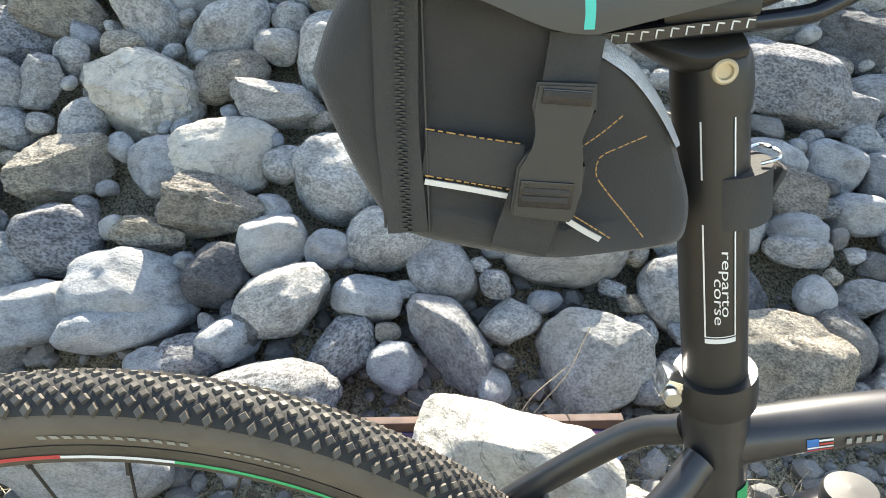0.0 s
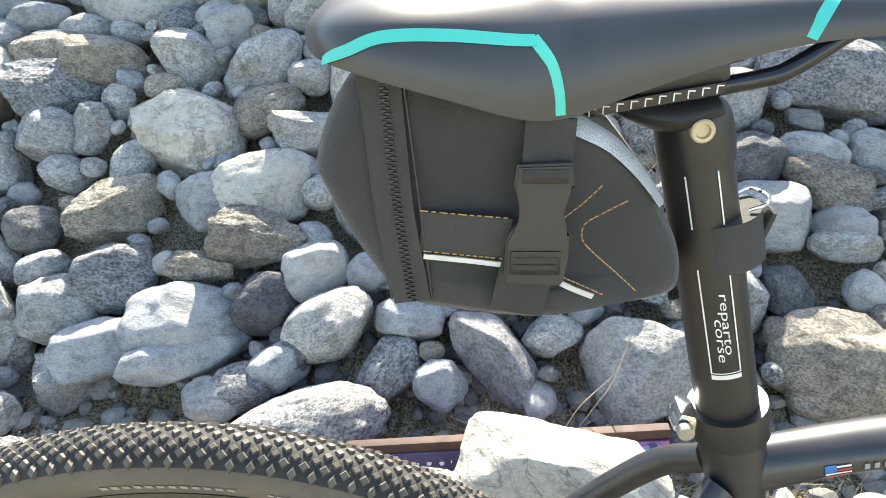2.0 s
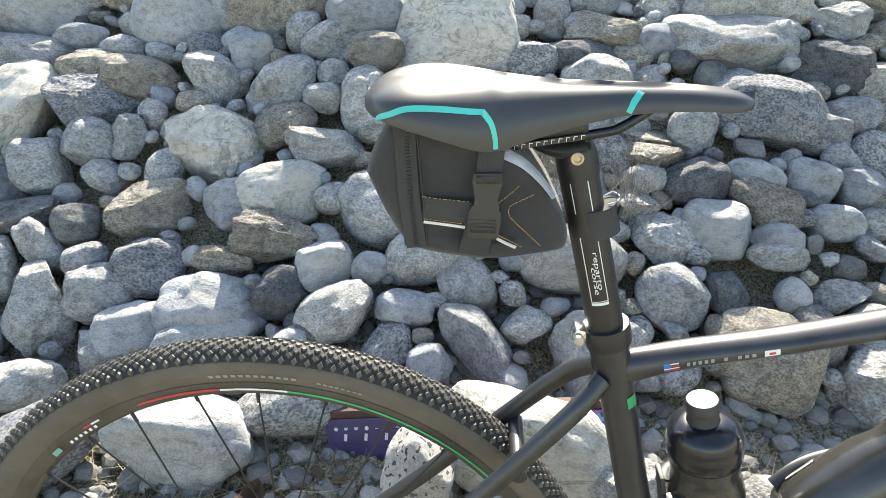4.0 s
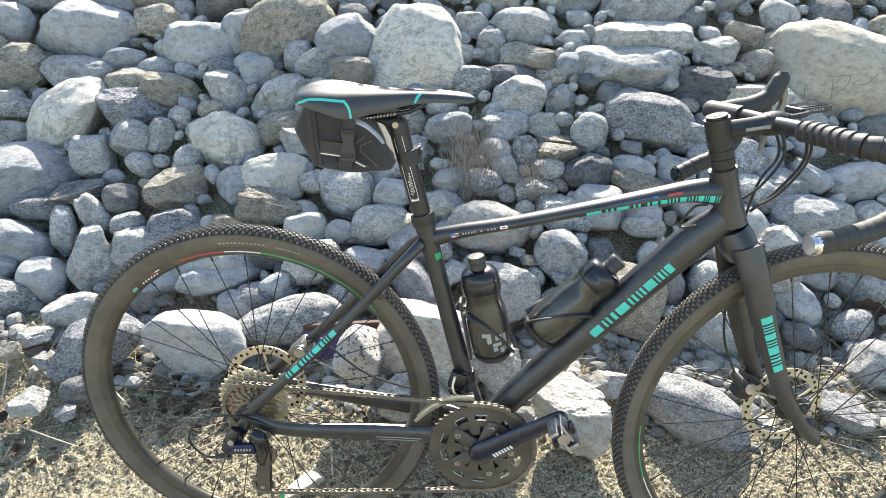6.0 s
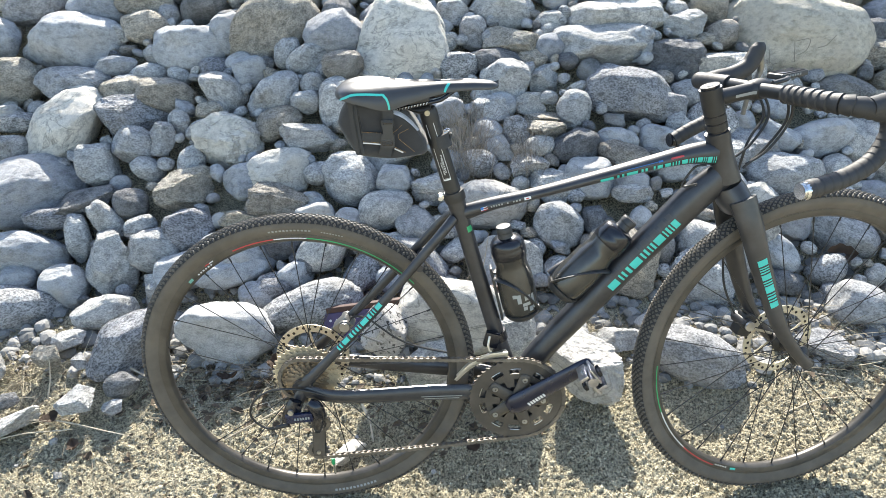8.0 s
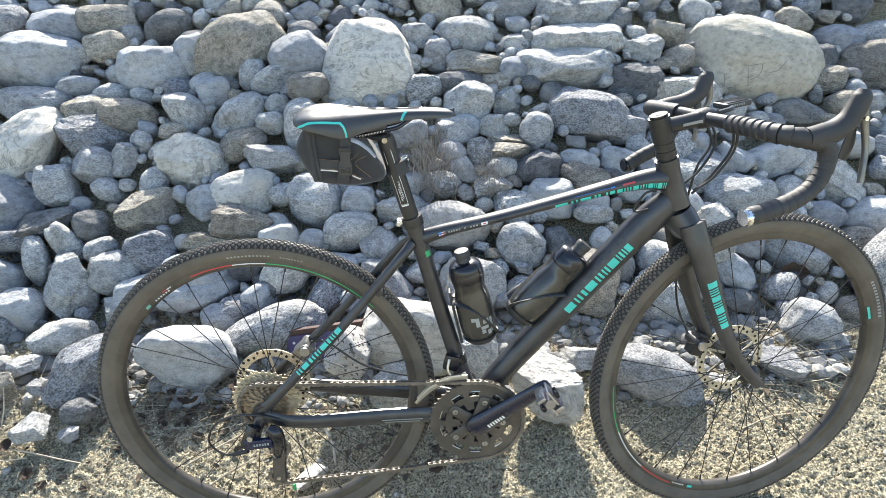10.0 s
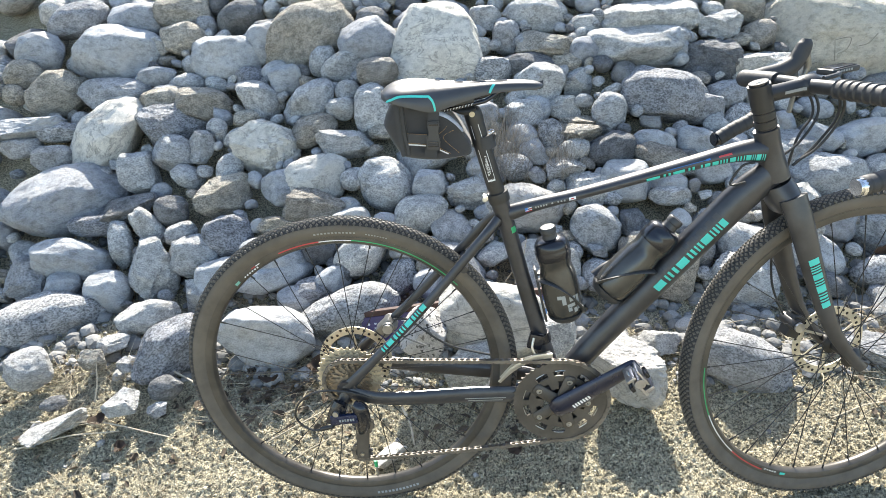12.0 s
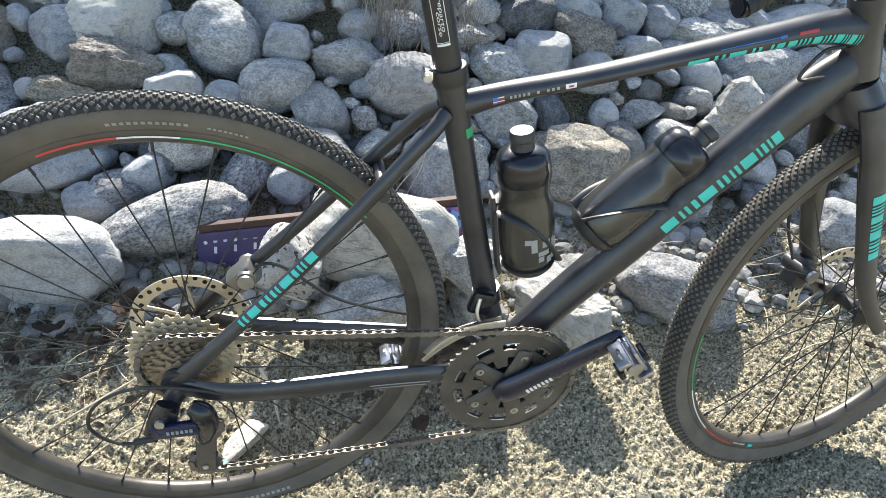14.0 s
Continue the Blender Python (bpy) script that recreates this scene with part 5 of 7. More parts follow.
STATIONS = [(0.113, 0.012, 0.934, 0.930), (0.117, 0.034, 0.941, 0.927), (0.128, 0.055, 0.948, 0.925), (0.148, 0.067, 0.953, 0.922), (0.172, 0.068, 0.954, 0.917), (0.196, 0.062, 0.952, 0.910), (0.211, 0.054, 0.950, 0.908), (0.222, 0.049, 0.949, 0.910), (0.245, 0.038, 0.947, 0.915), (0.275, 0.029, 0.946, 0.922), (0.310, 0.0235, 0.946, 0.928), (0.350, 0.021, 0.945, 0.930), (0.380, 0.018, 0.942, 0.929), (0.394, 0.011, 0.938, 0.930), (0.398, 0.004, 0.935, 0.932)]
SADDLE_LINE = spline(STATIONS, 5)


def saddle_spot(x, degrees, lift=0.0):
    """On the saddle's skin: 0 degrees at the near lower edge, 90 on the ridge, 180 at the far lower edge."""
    i = max(0, min(len(SADDLE_LINE) - 2, next((k for k in range(len(SADDLE_LINE) - 1) if SADDLE_LINE[k + 1][0] >= x), len(SADDLE_LINE) - 2)))
    a, b = SADDLE_LINE[i], SADDLE_LINE[i + 1]
    f = (x - a[0]) / max(1e-6, b[0] - a[0])
    _, w, top, low = a + (b - a) * f
    c, s = math.cos(radians(degrees)), max(0.0, math.sin(radians(degrees)))
    groove = 0.006 * max(0, 1 - (abs(c) * w / 0.009) ** 2) * smooth(0.13, 0.16, x) * (1 - smooth(0.33, 0.36, x))
    y = -(w + lift) * math.copysign(abs(c) ** 0.72, c)
    z = low + (top - low + lift) * s ** 0.8 - groove + 0.004 * abs(c) ** 3 * smooth(0.2, 0.12, x)
    return Vector((x, y, z))


sb = bmesh.new()
rings = []
for p in SADDLE_LINE:
    ring = [sb.verts.new(saddle_spot(p[0], 180 * k / 36)) for k in range(37)]
    inner = [sb.verts.new(Vector((p[0], -p[1] * 0.82 * math.cos(math.pi * k / 8), p[3] + 0.010 * (1 - abs(math.cos(math.pi * k / 8))) + 0.001))) for k in range(8, -1, -1)]
    rings.append(ring + inner)
for a, b in zip(rings, rings[1:]):
    for k in range(len(a)):
        j = (k + 1) % len(a)
        sb.faces.new((a[k], a[j], b[j], b[k]))
sb.faces.new(rings[0])
sb.faces.new(rings[-1][::-1])
saddle = part("saddle", sb, SADDLE_SKIN, bicycle, "smooth black saddle with teal line along its edge")


def saddle_strip(points, width):
    bm = bmesh.new()
    pts = spline([(x, d) for x, d in points], 8)
    prev = None
    for i, p in enumerate(pts):
        q = pts[min(i + 1, len(pts) - 1)] - pts[max(0, i - 1)]
        here = saddle_spot(p[0], p[1], 0.0007)
        nxt = saddle_spot(p[0] + q[0] * 0.1, p[1] + q[1] * 0.1, 0.0007)
        along = (nxt - here).normalized()
        out = (here - Vector((here.x, 0, here.z - 0.03))).normalized()
        side = along.cross(out).normalized()
        pair = [bm.verts.new(here + side * width * s) for s in (-0.5, 0.5)]
        if prev:
            bm.faces.new((prev[0], prev[1], pair[1], pair[0]))
        prev = pair
    return bm


for mirror in (False, True):
    turn = (lambda pts: [(x, 180 - d) for x, d in pts]) if mirror else (lambda pts: pts)
    part("teal_line", saddle_strip(turn([(0.127, 1), (0.137, 10), (0.150, 22), (0.172, 28), (0.200, 32)]), 0.0042), TEAL, saddle)
    part("teal_line", saddle_strip(turn([(0.199, 33), (0.205, 22), (0.208, 10), (0.209, 1)]), 0.0042), TEAL, saddle)
    part("teal_line", saddle_strip(turn([(0.303, 4), (0.307, 25), (0.312, 50)]), 0.0050), TEAL, saddle)

# saddle bag
OUTLINE = [(0.1165, 0.888), (0.121, 0.902), (0.1275, 0.914), (0.137, 0.924), (0.160, 0.927), (0.195, 0.922), (0.214, 0.907), (0.232, 0.896), (0.249, 0.877), (0.260, 0.857), (0.2665, 0.843), (0.2685, 0.831), (0.2665, 0.8235), (0.256, 0.8205), (0.232, 0.8200), (0.205, 0.8205), (0.176, 0.8235), (0.155, 0.8275), (0.146, 0.832), (0.136, 0.846), (0.126, 0.865)]
outline = [tuple(p) for p in spline(OUTLINE + OUTLINE[:1], 3)][:-1]
bb = bmesh.new()
mid = (0.190, 0.870)
layers = [(-0.0525, 0.70), (-0.0520, 0.86), (-0.0495, 0.94), (-0.044, 0.985), (-0.034, 1.0), (0.034, 1.0), (0.044, 0.985), (0.0495, 0.94), (0.052, 0.86), (0.0525, 0.70)]
loops = []
for y, s in layers:
    loops.append([bb.verts.new((mid[0] + (x - mid[0]) * s, y * (1 - 0.38 * smooth(0.20, 0.275, x)), mid[1] + (z - mid[1]) * s)) for x, z in outline])
for a, b in zip(loops, loops[1:]):
    for k in range(len(a)):
        j = (k + 1) % len(a)
        bb.faces.new((a[k], a[j], b[j], b[k]))
bb.faces.new(loops[0][::-1])
bb.faces.new(loops[-1])
bag = new("saddle_bag")
tagged(bag, "small black nylon saddle bag with orange stitching, buckled under the saddle", "saddle bag")
bag.matrix_world = bicycle.matrix_world.copy()
part("body", bb, CLOTH, bag)


def bag_y(x, z):
    """The near skin of the bag."""
    taper = 1 - 0.38 * smooth(0.20, 0.275, x)
    return -0.0528 * taper


def ribbon(points, width, lift, material, name, parent, n=6, thick=0.0008, edge=True):
    """A flat strip on the bag's near side through (x, z) points."""
    bm = bmesh.new()
    pts = spline(points, n)
    prev = None
    for i, p in enumerate(pts):
        q = pts[min(i + 1, len(pts) - 1)] - pts[max(0, i - 1)]
        q = q / np.linalg.norm(q)
        side = np.array((-q[1], q[0])) * width / 2
        four = []
        for s, up in ((-1, 0), (-1, 1), (1, 1), (1, 0)):
            x, z = p + side * s
            four.append(bm.verts.new((x, bag_y(x, z) - lift - thick * up, z)))
        if prev:
            for k in range(4):
                bm.faces.new((prev[k], prev[(k + 1) % 4], four[(k + 1) % 4], four[k]))
        else:
            bm.faces.new(four)
        prev = four
    bm.faces.new(prev[::-1])
    return part(name, bm, material, parent, shade=False)


def stitches(points, parent, step=0.0025):
    pts = spline(points, 12)
    length, bm, carry = 0.0, bmesh.new(), 0.0
    for a, b in zip(pts, pts[1:]):
        length += float(np.linalg.norm(b - a))
        if length >= carry:
            d = (b - a) / np.linalg.norm(b - a)
            p, q = a, a + d * step * 0.68
            rod(bm, (p[0], bag_y(*p) - 0.0009, p[1]), (q[0], bag_y(*q) - 0.0009, q[1]), 0.00027, 6)
            carry += step
    return part("stitching", bm, THREAD, parent, "orange dashed thread")


ribbon([(0.1460, 0.926), (0.1475, 0.895), (0.149, 0.870), (0.1540, 0.833)], 0.0150, 0.0002, WEBBING, "zip_band", bag, thick=0.0012)
zip_tooth = part("zip_tooth", block(bmesh.new(), (0, 0, 0), (0.0019, 0.0011, 0.0006)), BUCKLE_PLASTIC, bag, shade=False)
for k in range(88):
    f = k / 87
    x = 0.1478 + 0.0062 * f ** 1.6 + (0.0007 if k % 2 else -0.0007)
    z = 0.922 - 0.088 * f
    if k == 0:
        zip_tooth.matrix_basis = Matrix.Translation((x, bag_y(x, z) - 0.0021, z))
    else:
        share("zip_tooth", zip_tooth, Matrix.Translation((x, bag_y(x, z) - 0.0021, z)), bag)
ribbon([(0.1585, 0.8640), (0.176, 0.8625), (0.193, 0.8610)], 0.0165, 0.0001, WEBBING, "panel", bag, thick=0.0004)
stitches([(0.1585, 0.8730), (0.176, 0.8712), (0.193, 0.8698)], bag)
stitches([(0.1592, 0.8558), (0.176, 0.8540), (0.190, 0.8525)], bag)
ribbon([(0.1592, 0.8535), (0.175, 0.8518), (0.1905, 0.8498)], 0.0021, 0.0004, REFLECTIVE, "reflective_strip", bag)
ribbon([(0.213, 0.8410), (0.220, 0.8365), (0.2275, 0.8320)], 0.0021, 0.0004, REFLECTIVE, "reflective_strip", bag)
stitches([(0.2130, 0.8690), (0.2205, 0.8745), (0.228, 0.8810)], bag)
stitches([(0.2385, 0.8725), (0.229, 0.8690), (0.2218, 0.8655), (0.2212, 0.8590), (0.2265, 0.8520), (0.2360, 0.8420), (0.2470, 0.8300)], bag)
stitches([(0.214, 0.8435), (0.222, 0.8385), (0.231, 0.8325)], bag)
patch_bm = bmesh.new()
prev = None
for i, (x, z) in enumerate(spline([(0.2130, 0.9080), (0.2215, 0.9030), (0.232, 0.896), (0.241, 0.887), (0.249, 0.877), (0.256, 0.8665)], 5)):
    taper = 1 - 0.38 * smooth(0.20, 0.275, x)
    inner = 1 - 0.125 * (1 - i / 40)
    pair = []
    for s, y in ((1.012, -0.0385), (0.992, -0.0455), (inner, -0.0512)):
        pair.append(patch_bm.verts.new((mid[0] + (x - mid[0]) * s, y * taper - 0.0012, mid[1] + (z - mid[1]) * s)))
    if prev:
        for k in (0, 1):
            patch_bm.faces.new((prev[k], prev[k + 1], pair[k + 1], pair[k]))
    prev = pair
part("reflective_edge", patch_bm, GLITTER, bag)
ribbon([(0.2065, 0.9080), (0.2060, 0.8950), (0.2055, 0.8830)], 0.0185, 0.0008, WEBBING, "strap", bag, thick=0.0016)
ribbon([(0.2040, 0.8640), (0.2005, 0.8500), (0.1972, 0.8360), (0.1958, 0.8285)], 0.0215, 0.0008, WEBBING, "strap", bag, thick=0.0016)
buckle_outline = [(0.1945, 0.8925), (0.2144, 0.8931), (0.2155, 0.8843), (0.2127, 0.8800), (0.2121, 0.8741), (0.2125, 0.8683), (0.2149, 0.8645), (0.2150, 0.8552), (0.2137, 0.8450), (0.2123, 0.8429), (0.1917, 0.8441), (0.1907, 0.8470), (0.1912, 0.8625), (0.1930, 0.8663), (0.1964, 0.8698), (0.1970, 0.8750), (0.1951, 0.8808), (0.1938, 0.8843)]
buckle = plate(buckle_outline, -0.0552, -0.0588)
bmesh.ops.bevel(buckle, geom=[e for e in buckle.edges if abs(e.verts[0].co.y - e.verts[1].co.y) < 1e-6 and e.verts[0].co.y < -0.058], offset=0.0009, segments=2, affect="EDGES")
buckle_ob = part("buckle", buckle, BUCKLE_PLASTIC, bag, "black side-release plastic buckle")
part("slot", block(bmesh.new(), (0.2049, -0.0590, 0.8884), (0.0165, 0.0012, 0.0052), edge=0.0004), GLOSS_BLACK, buckle_ob)
part("slot", block(bmesh.new(), (0.2024, -0.0590, 0.8534), (0.0190, 0.0012, 0.0100), edge=0.0004), GLOSS_BLACK, buckle_ob)
seams = bmesh.new()
for a, b in (((0.1385, 0.924), (0.1455, 0.834)), ((0.1545, 0.922), (0.1620, 0.833))):
    rod(seams, (a[0], bag_y(*a) - 0.0004, a[1]), (b[0], bag_y(*b) - 0.0004, b[1]), 0.0005, 6)
part("seam", seams, BUCKLE_PLASTIC, bag)
for x, z in ((0.2049, 0.8894), (0.2024, 0.8549), (0.2021, 0.8519)):
    part("web_loop", block(bmesh.new(), (x, -0.0596, z), (0.0165, 0.0010, 0.0022), edge=0.0004), WEBBING, buckle_ob)

# stripes and marks on the frame
def barcode(tube, u0, u1, d0, d1, pattern, parent=None, place=None):
    total = sum(w + g for w, g in pattern)
    u = u0
    for w, g in pattern:
        du = (u1 - u0) * w / total
        bm = tube.patch(u, u + du, d0, d1)
        if place is not None:
            bmesh.ops.transform(bm, matrix=place, verts=bm.verts)
        part("stripe", bm, TEAL, parent or bicycle)
        u += du + (u1 - u0) * g / total


CODE = [(3.2, 1.0), (0.6, 0.7), (0.7, 0.9), (1.0, 0.7), (3.4, 0.9), (0.7, 0.7), (0.8, 0.8), (0.6, 0.7), (0.8, 0.7), (3.6, 0.8), (0.6, 0.8), (1.1, 0.8), (0.7, 0.7), (3.0, 0.0)]
barcode(down_tube, 0.405, 0.655, -16, 16, CODE)
barcode(top_tube, 0.503, 0.985, -38, -4, [(3.0, 0.8), (0.5, 0.6), (0.5, 0.6), (2.6, 0.9), (0.5, 0.5), (0.6, 1.6), (0.5, 0.6), (1.6, 0.7), (2.0, 0.6), (0.5, 0.6), (0.5, 0.6), (0.6, 0.8), (2.4, 0.7), (0.5, 0.6), (0.7, 0.8), (0.5, 0.6), (2.6, 0.6), (0.5, 0.6), (0.5, 0.6), (2.4, 0.8), (0.4, 0.7), (0.4, 0.0)])
barcode(stays[-1][0], 0.545, 0.745, -58, 8, [(2.6, 0.8), (0.5, 0.6), (0.6, 0.7), (1.0, 0.6), (2.8, 0.7), (0.5, 0.6), (0.7, 0.7), (0.6, 0.6), (0.9, 0.8), (2.4, 0.7), (0.6, 0.6), (0.6, 0.0)])
barcode(blades[-1], 0.325, 0.510, -28, 24, [(3.0, 0.8), (0.5, 0.6), (0.6, 0.6), (0.7, 0.7), (2.6, 0.7), (0.6, 0.6), (0.6, 0.6), (3.0, 0.8), (0.5, 0.6), (0.9, 0.6), (0.6, 0.6), (2.4, 0.0)], place=STEER)
name_bars = bmesh.new()
for k in range(7):
    u = 0.425 + k * 0.0345
    down_tube.patch(u, u + 0.023, 22, 46, 0.0005, name_bars)
part("faded_lettering", name_bars, FADED, bicycle)
part("flag_mark", top_tube.patch(0.122, 0.138, -16, 16, 0.0006), BLUE_FILM, bicycle)
for k in range(4):
    part("flag_stripe", top_tube.patch(0.138 if k > 1 else 0.122, 0.155, -16 + k * 8.5, -11.5 + k * 8.5, 0.0009), WHITE_FILM if k % 2 else RED_FILM, bicycle)
for k in range(11):
    if k in (5, 7):
        continue
    u = 0.170 + k * 0.0102
    part("name_bar", top_tube.patch(u, u + 0.0055, -9, 8, 0.0006), GREY_FILM, bicycle)
part("flag_mark", top_tube.patch(0.289, 0.310, -15, 15, 0.0006), WHITE_FILM, bicycle)
part("flag_stripe", top_tube.patch(0.295, 0.304, -6, 5, 0.0009), RED_FILM, bicycle)
part("arrow_mark", top_tube.patch(0.560, 0.680, 19, 23, 0.0006, nu=6), BLUE_FILM, bicycle)
part("arrow_mark", top_tube.patch(0.680, 0.696, 15, 27, 0.0006), BLUE_FILM, bicycle)
part("red_mark", top_tube.patch(0.730, 0.790, 14, 26, 0.0006, nu=4), RED_FILM, bicycle)
part("green_mark", seat_tube.patch(0.748, 0.782, -62, -22, 0.0006), GREEN_FILM, bicycle)
lines = bmesh.new()
stays[-1][1].patch(0.30, 0.42, 22, 30, 0.0006, lines, 6, 2)
stays[-1][1].patch(0.29, 0.43, 4, 11, 0.0006, lines, 6, 2)
part("stay_print", lines, GREY_FILM, bicycle)
part("white_mark", down_tube.patch(0.09, 0.135, -30, 60, 0.0006), WHITE_FILM, bicycle)

# crankset
PEDAL_STEEL = plain("scuffed_pedal_steel", (0.58, 0.57, 0.59), 0.30, 1.0, wear=0.35, relief=0.15)
RING_GREY = plain("dusty_dark_alloy", (0.088, 0.074, 0.059), 0.55, 0.15, wear=0.3, relief=0.1)
CRANK_Y = -0.047
def shifted(points, c):
    return [(x + c.x, z + c.z) for x, z in points]


def slotted_ring(radii, steps, open_cell, y0, y1, centre, teeth=0):
    """A flat ring in polar cells, some of them left open, with thickness."""
    bm = bmesh.new()
    def radius(i, k):
        return radii[i] + (0.0045 * max(0.0, math.cos(2 * math.pi * teeth * k / steps)) if i == len(radii) - 1 and teeth else 0.0)
    layers = []
    for y in (y0, y1):
        layers.append([[bm.verts.new((centre.x + radius(i, k) * math.cos(2 * math.pi * k / steps), y, centre.z + radius(i, k) * math.sin(2 * math.pi * k / steps))) for k in range(steps)] for i in range(len(radii))])
    n = len(radii) - 1
    solid = {(i, k) for i in range(n) for k in range(steps) if not open_cell(i, 360 * (k + 0.5) / steps)}
    for i, k in solid:
        kk = (k + 1) % steps
        for a in layers:
            bm.faces.new((a[i][k], a[i + 1][k], a[i + 1][kk], a[i][kk]))
        a, b = layers
        for other, p, q in (((i - 1, k), (i, k), (i, kk)), ((i + 1, k), (i + 1, k), (i + 1, kk)), ((i, (k - 1) % steps), (i, k), (i + 1, k)), ((i, kk), (i, kk), (i + 1, kk))):
            if other not in solid:
                bm.faces.new((a[p[0]][p[1]], a[q[0]][q[1]], b[q[0]][q[1]], b[p[0]][p[1]]))
    return bm


CRANK_ANGLE = radians(36)


def ring_gap(i, degrees):
    """Slots of the outer ring: one long behind each gap of the spider."""
    d = (degrees - math.degrees(CRANK_ANGLE)) % 72
    return i == 2 and (4 < d < 26 or 50 < d < 66) or i == 0 and 12 < d < 60


crankset = part("chainring", slotted_ring((0.034, 0.052, 0.0655, 0.0765, 0.0965), 240, ring_gap, CRANK_Y - 0.002, CRANK_Y + 0.0015, BRACKET, 48), RING_GREY, bicycle, "dusty dark toothed chainring with slots and steel bolts", False)
small = gear(34, 0.0665, 0.0048)
part("inner_chainring", plate(shifted(small, BRACKET), CRANK_Y + 0.006, CRANK_Y + 0.009, holes=shifted(circle(0.044, len(small)), BRACKET)), ALLOY_BLACK, crankset)
for k in range(5):
    a = CRANK_ANGLE + radians(36 + 72 * k)
    c, s = math.cos(a), math.sin(a)
    arm = Tube([(BRACKET.x + 0.016 * c, CRANK_Y - 0.004, BRACKET.z + 0.016 * s, 0.006, 0.014), (BRACKET.x + 0.038 * c, CRANK_Y - 0.005, BRACKET.z + 0.038 * s, 0.0055, 0.013), (BRACKET.x + 0.060 * c, CRANK_Y - 0.004, BRACKET.z + 0.060 * s, 0.004, 0.012), (BRACKET.x + 0.066 * c, CRANK_Y - 0.003, BRACKET.z + 0.066 * s, 0.003, 0.008)])
    part("spider_arm", arm.mesh(12), RING_GREY, crankset)
    at = Vector((BRACKET.x + 0.055 * c, CRANK_Y - 0.0075, BRACKET.z + 0.055 * s))
    nut = turned([(0.0058, 0.0), (0.0058, -0.0022), (0.0030, -0.0024), (0.0028, -0.0012), (0.0, -0.0012)], 20, m=Matrix.Translation(at))
    part("chainring_bolt", nut, STEEL, crankset)
    for d0, d1 in ((-28, -13), (12, 27)):
        pts = [(BRACKET.x + 0.0775 * math.cos(a + radians(d)), CRANK_Y - 0.0024, BRACKET.z + 0.0775 * math.sin(a + radians(d))) for d in (d0, d0 + 5, d1 - 5, d1)]
        part("bright_edge", pipe(pts, 0.0009, 6, 4), STEEL, crankset)
for side, angle in ((-1, CRANK_ANGLE), (1, CRANK_ANGLE + math.pi)):
    c, s = math.cos(angle), math.sin(angle)
    y0 = side * 0.060
    arm = Tube([(BRACKET.x - 0.020 * c, y0, BRACKET.z - 0.020 * s, 0.007, 0.015), (BRACKET.x, y0 + side * 0.002, BRACKET.z, 0.011, 0.024), (BRACKET.x + 0.05 * c, y0 + side * 0.006, BRACKET.z + 0.05 * s, 0.009, 0.0215), (BRACKET.x + 0.11 * c, y0 + side * 0.010, BRACKET.z + 0.11 * s, 0.008, 0.0185), (BRACKET.x + 0.168 * c, y0 + side * 0.013, BRACKET.z + 0.168 * s, 0.0085, 0.0155), (BRACKET.x + 0.180 * c, y0 + side * 0.013, BRACKET.z + 0.180 * s, 0.006, 0.009)])
    crank = part("crank_arm", arm.mesh(18), BLUE_BLACK, bicycle, "glossy blue-black crank arm")
    if side < 0:
        bars = bmesh.new()
        for k in range(7):
            arm.patch(0.300 + 0.022 * k, 0.300 + 0.022 * k + 0.014, -34, -8, 0.0005, bars)
        part("brand_bar", bars, WHITE_FILM, crank)
    end = Vector((BRACKET.x + 0.170 * c, 0, BRACKET.z + 0.170 * s))
    spindle = rod(bmesh.new(), (end.x, side * 0.066, end.z), (end.x, side * 0.100, end.z), 0.0068, 16)
    rod(spindle, (end.x, side * 0.083, end.z), (end.x, side * 0.090, end.z), 0.0100, 16)
    part("pedal_axle", spindle, CHROME, crank)
    body = bmesh.new()
    rod(body, (end.x, side * 0.092, end.z), (end.x, side * 0.134, end.z), 0.0105, 16)
    for d in (-1, 1):
        block(body, (end.x + 0.004, side * 0.116, end.z + d * 0.0125), (0.040, 0.034, 0.0050), pose(0, 0, 0, 0, 52, 0), 0.002)
        block(body, (end.x + d * 0.018, side * 0.116, end.z - d * 0.010), (0.007, 0.042, 0.019), pose(0, 0, 0, 0, 52, 0), 0.002)
    pedal = part("pedal", body, PEDAL_STEEL, bicycle, "small bright metal clip pedal")
    part("cleat_claw", block(bmesh.new(), (end.x - 0.012, side * 0.118, end.z - 0.016), (0.012, 0.024, 0.008), pose(0, 0, 0, 0, 52, 0), 0.002), GLOSS_BLACK, pedal)
    part("cleat_claw", block(bmesh.new(), (end.x + 0.012, side * 0.118, end.z + 0.016), (0.012, 0.024, 0.008), pose(0, 0, 0, 0, 52, 0), 0.002), GLOSS_BLACK, pedal)
    part("pedal_spring", pipe([(end.x - 0.016, side * 0.104, end.z + 0.010), (end.x - 0.021, side * 0.116, end.z + 0.015), (end.x - 0.016, side * 0.128, end.z + 0.010)], 0.0026, 8, 5), STEEL, pedal)

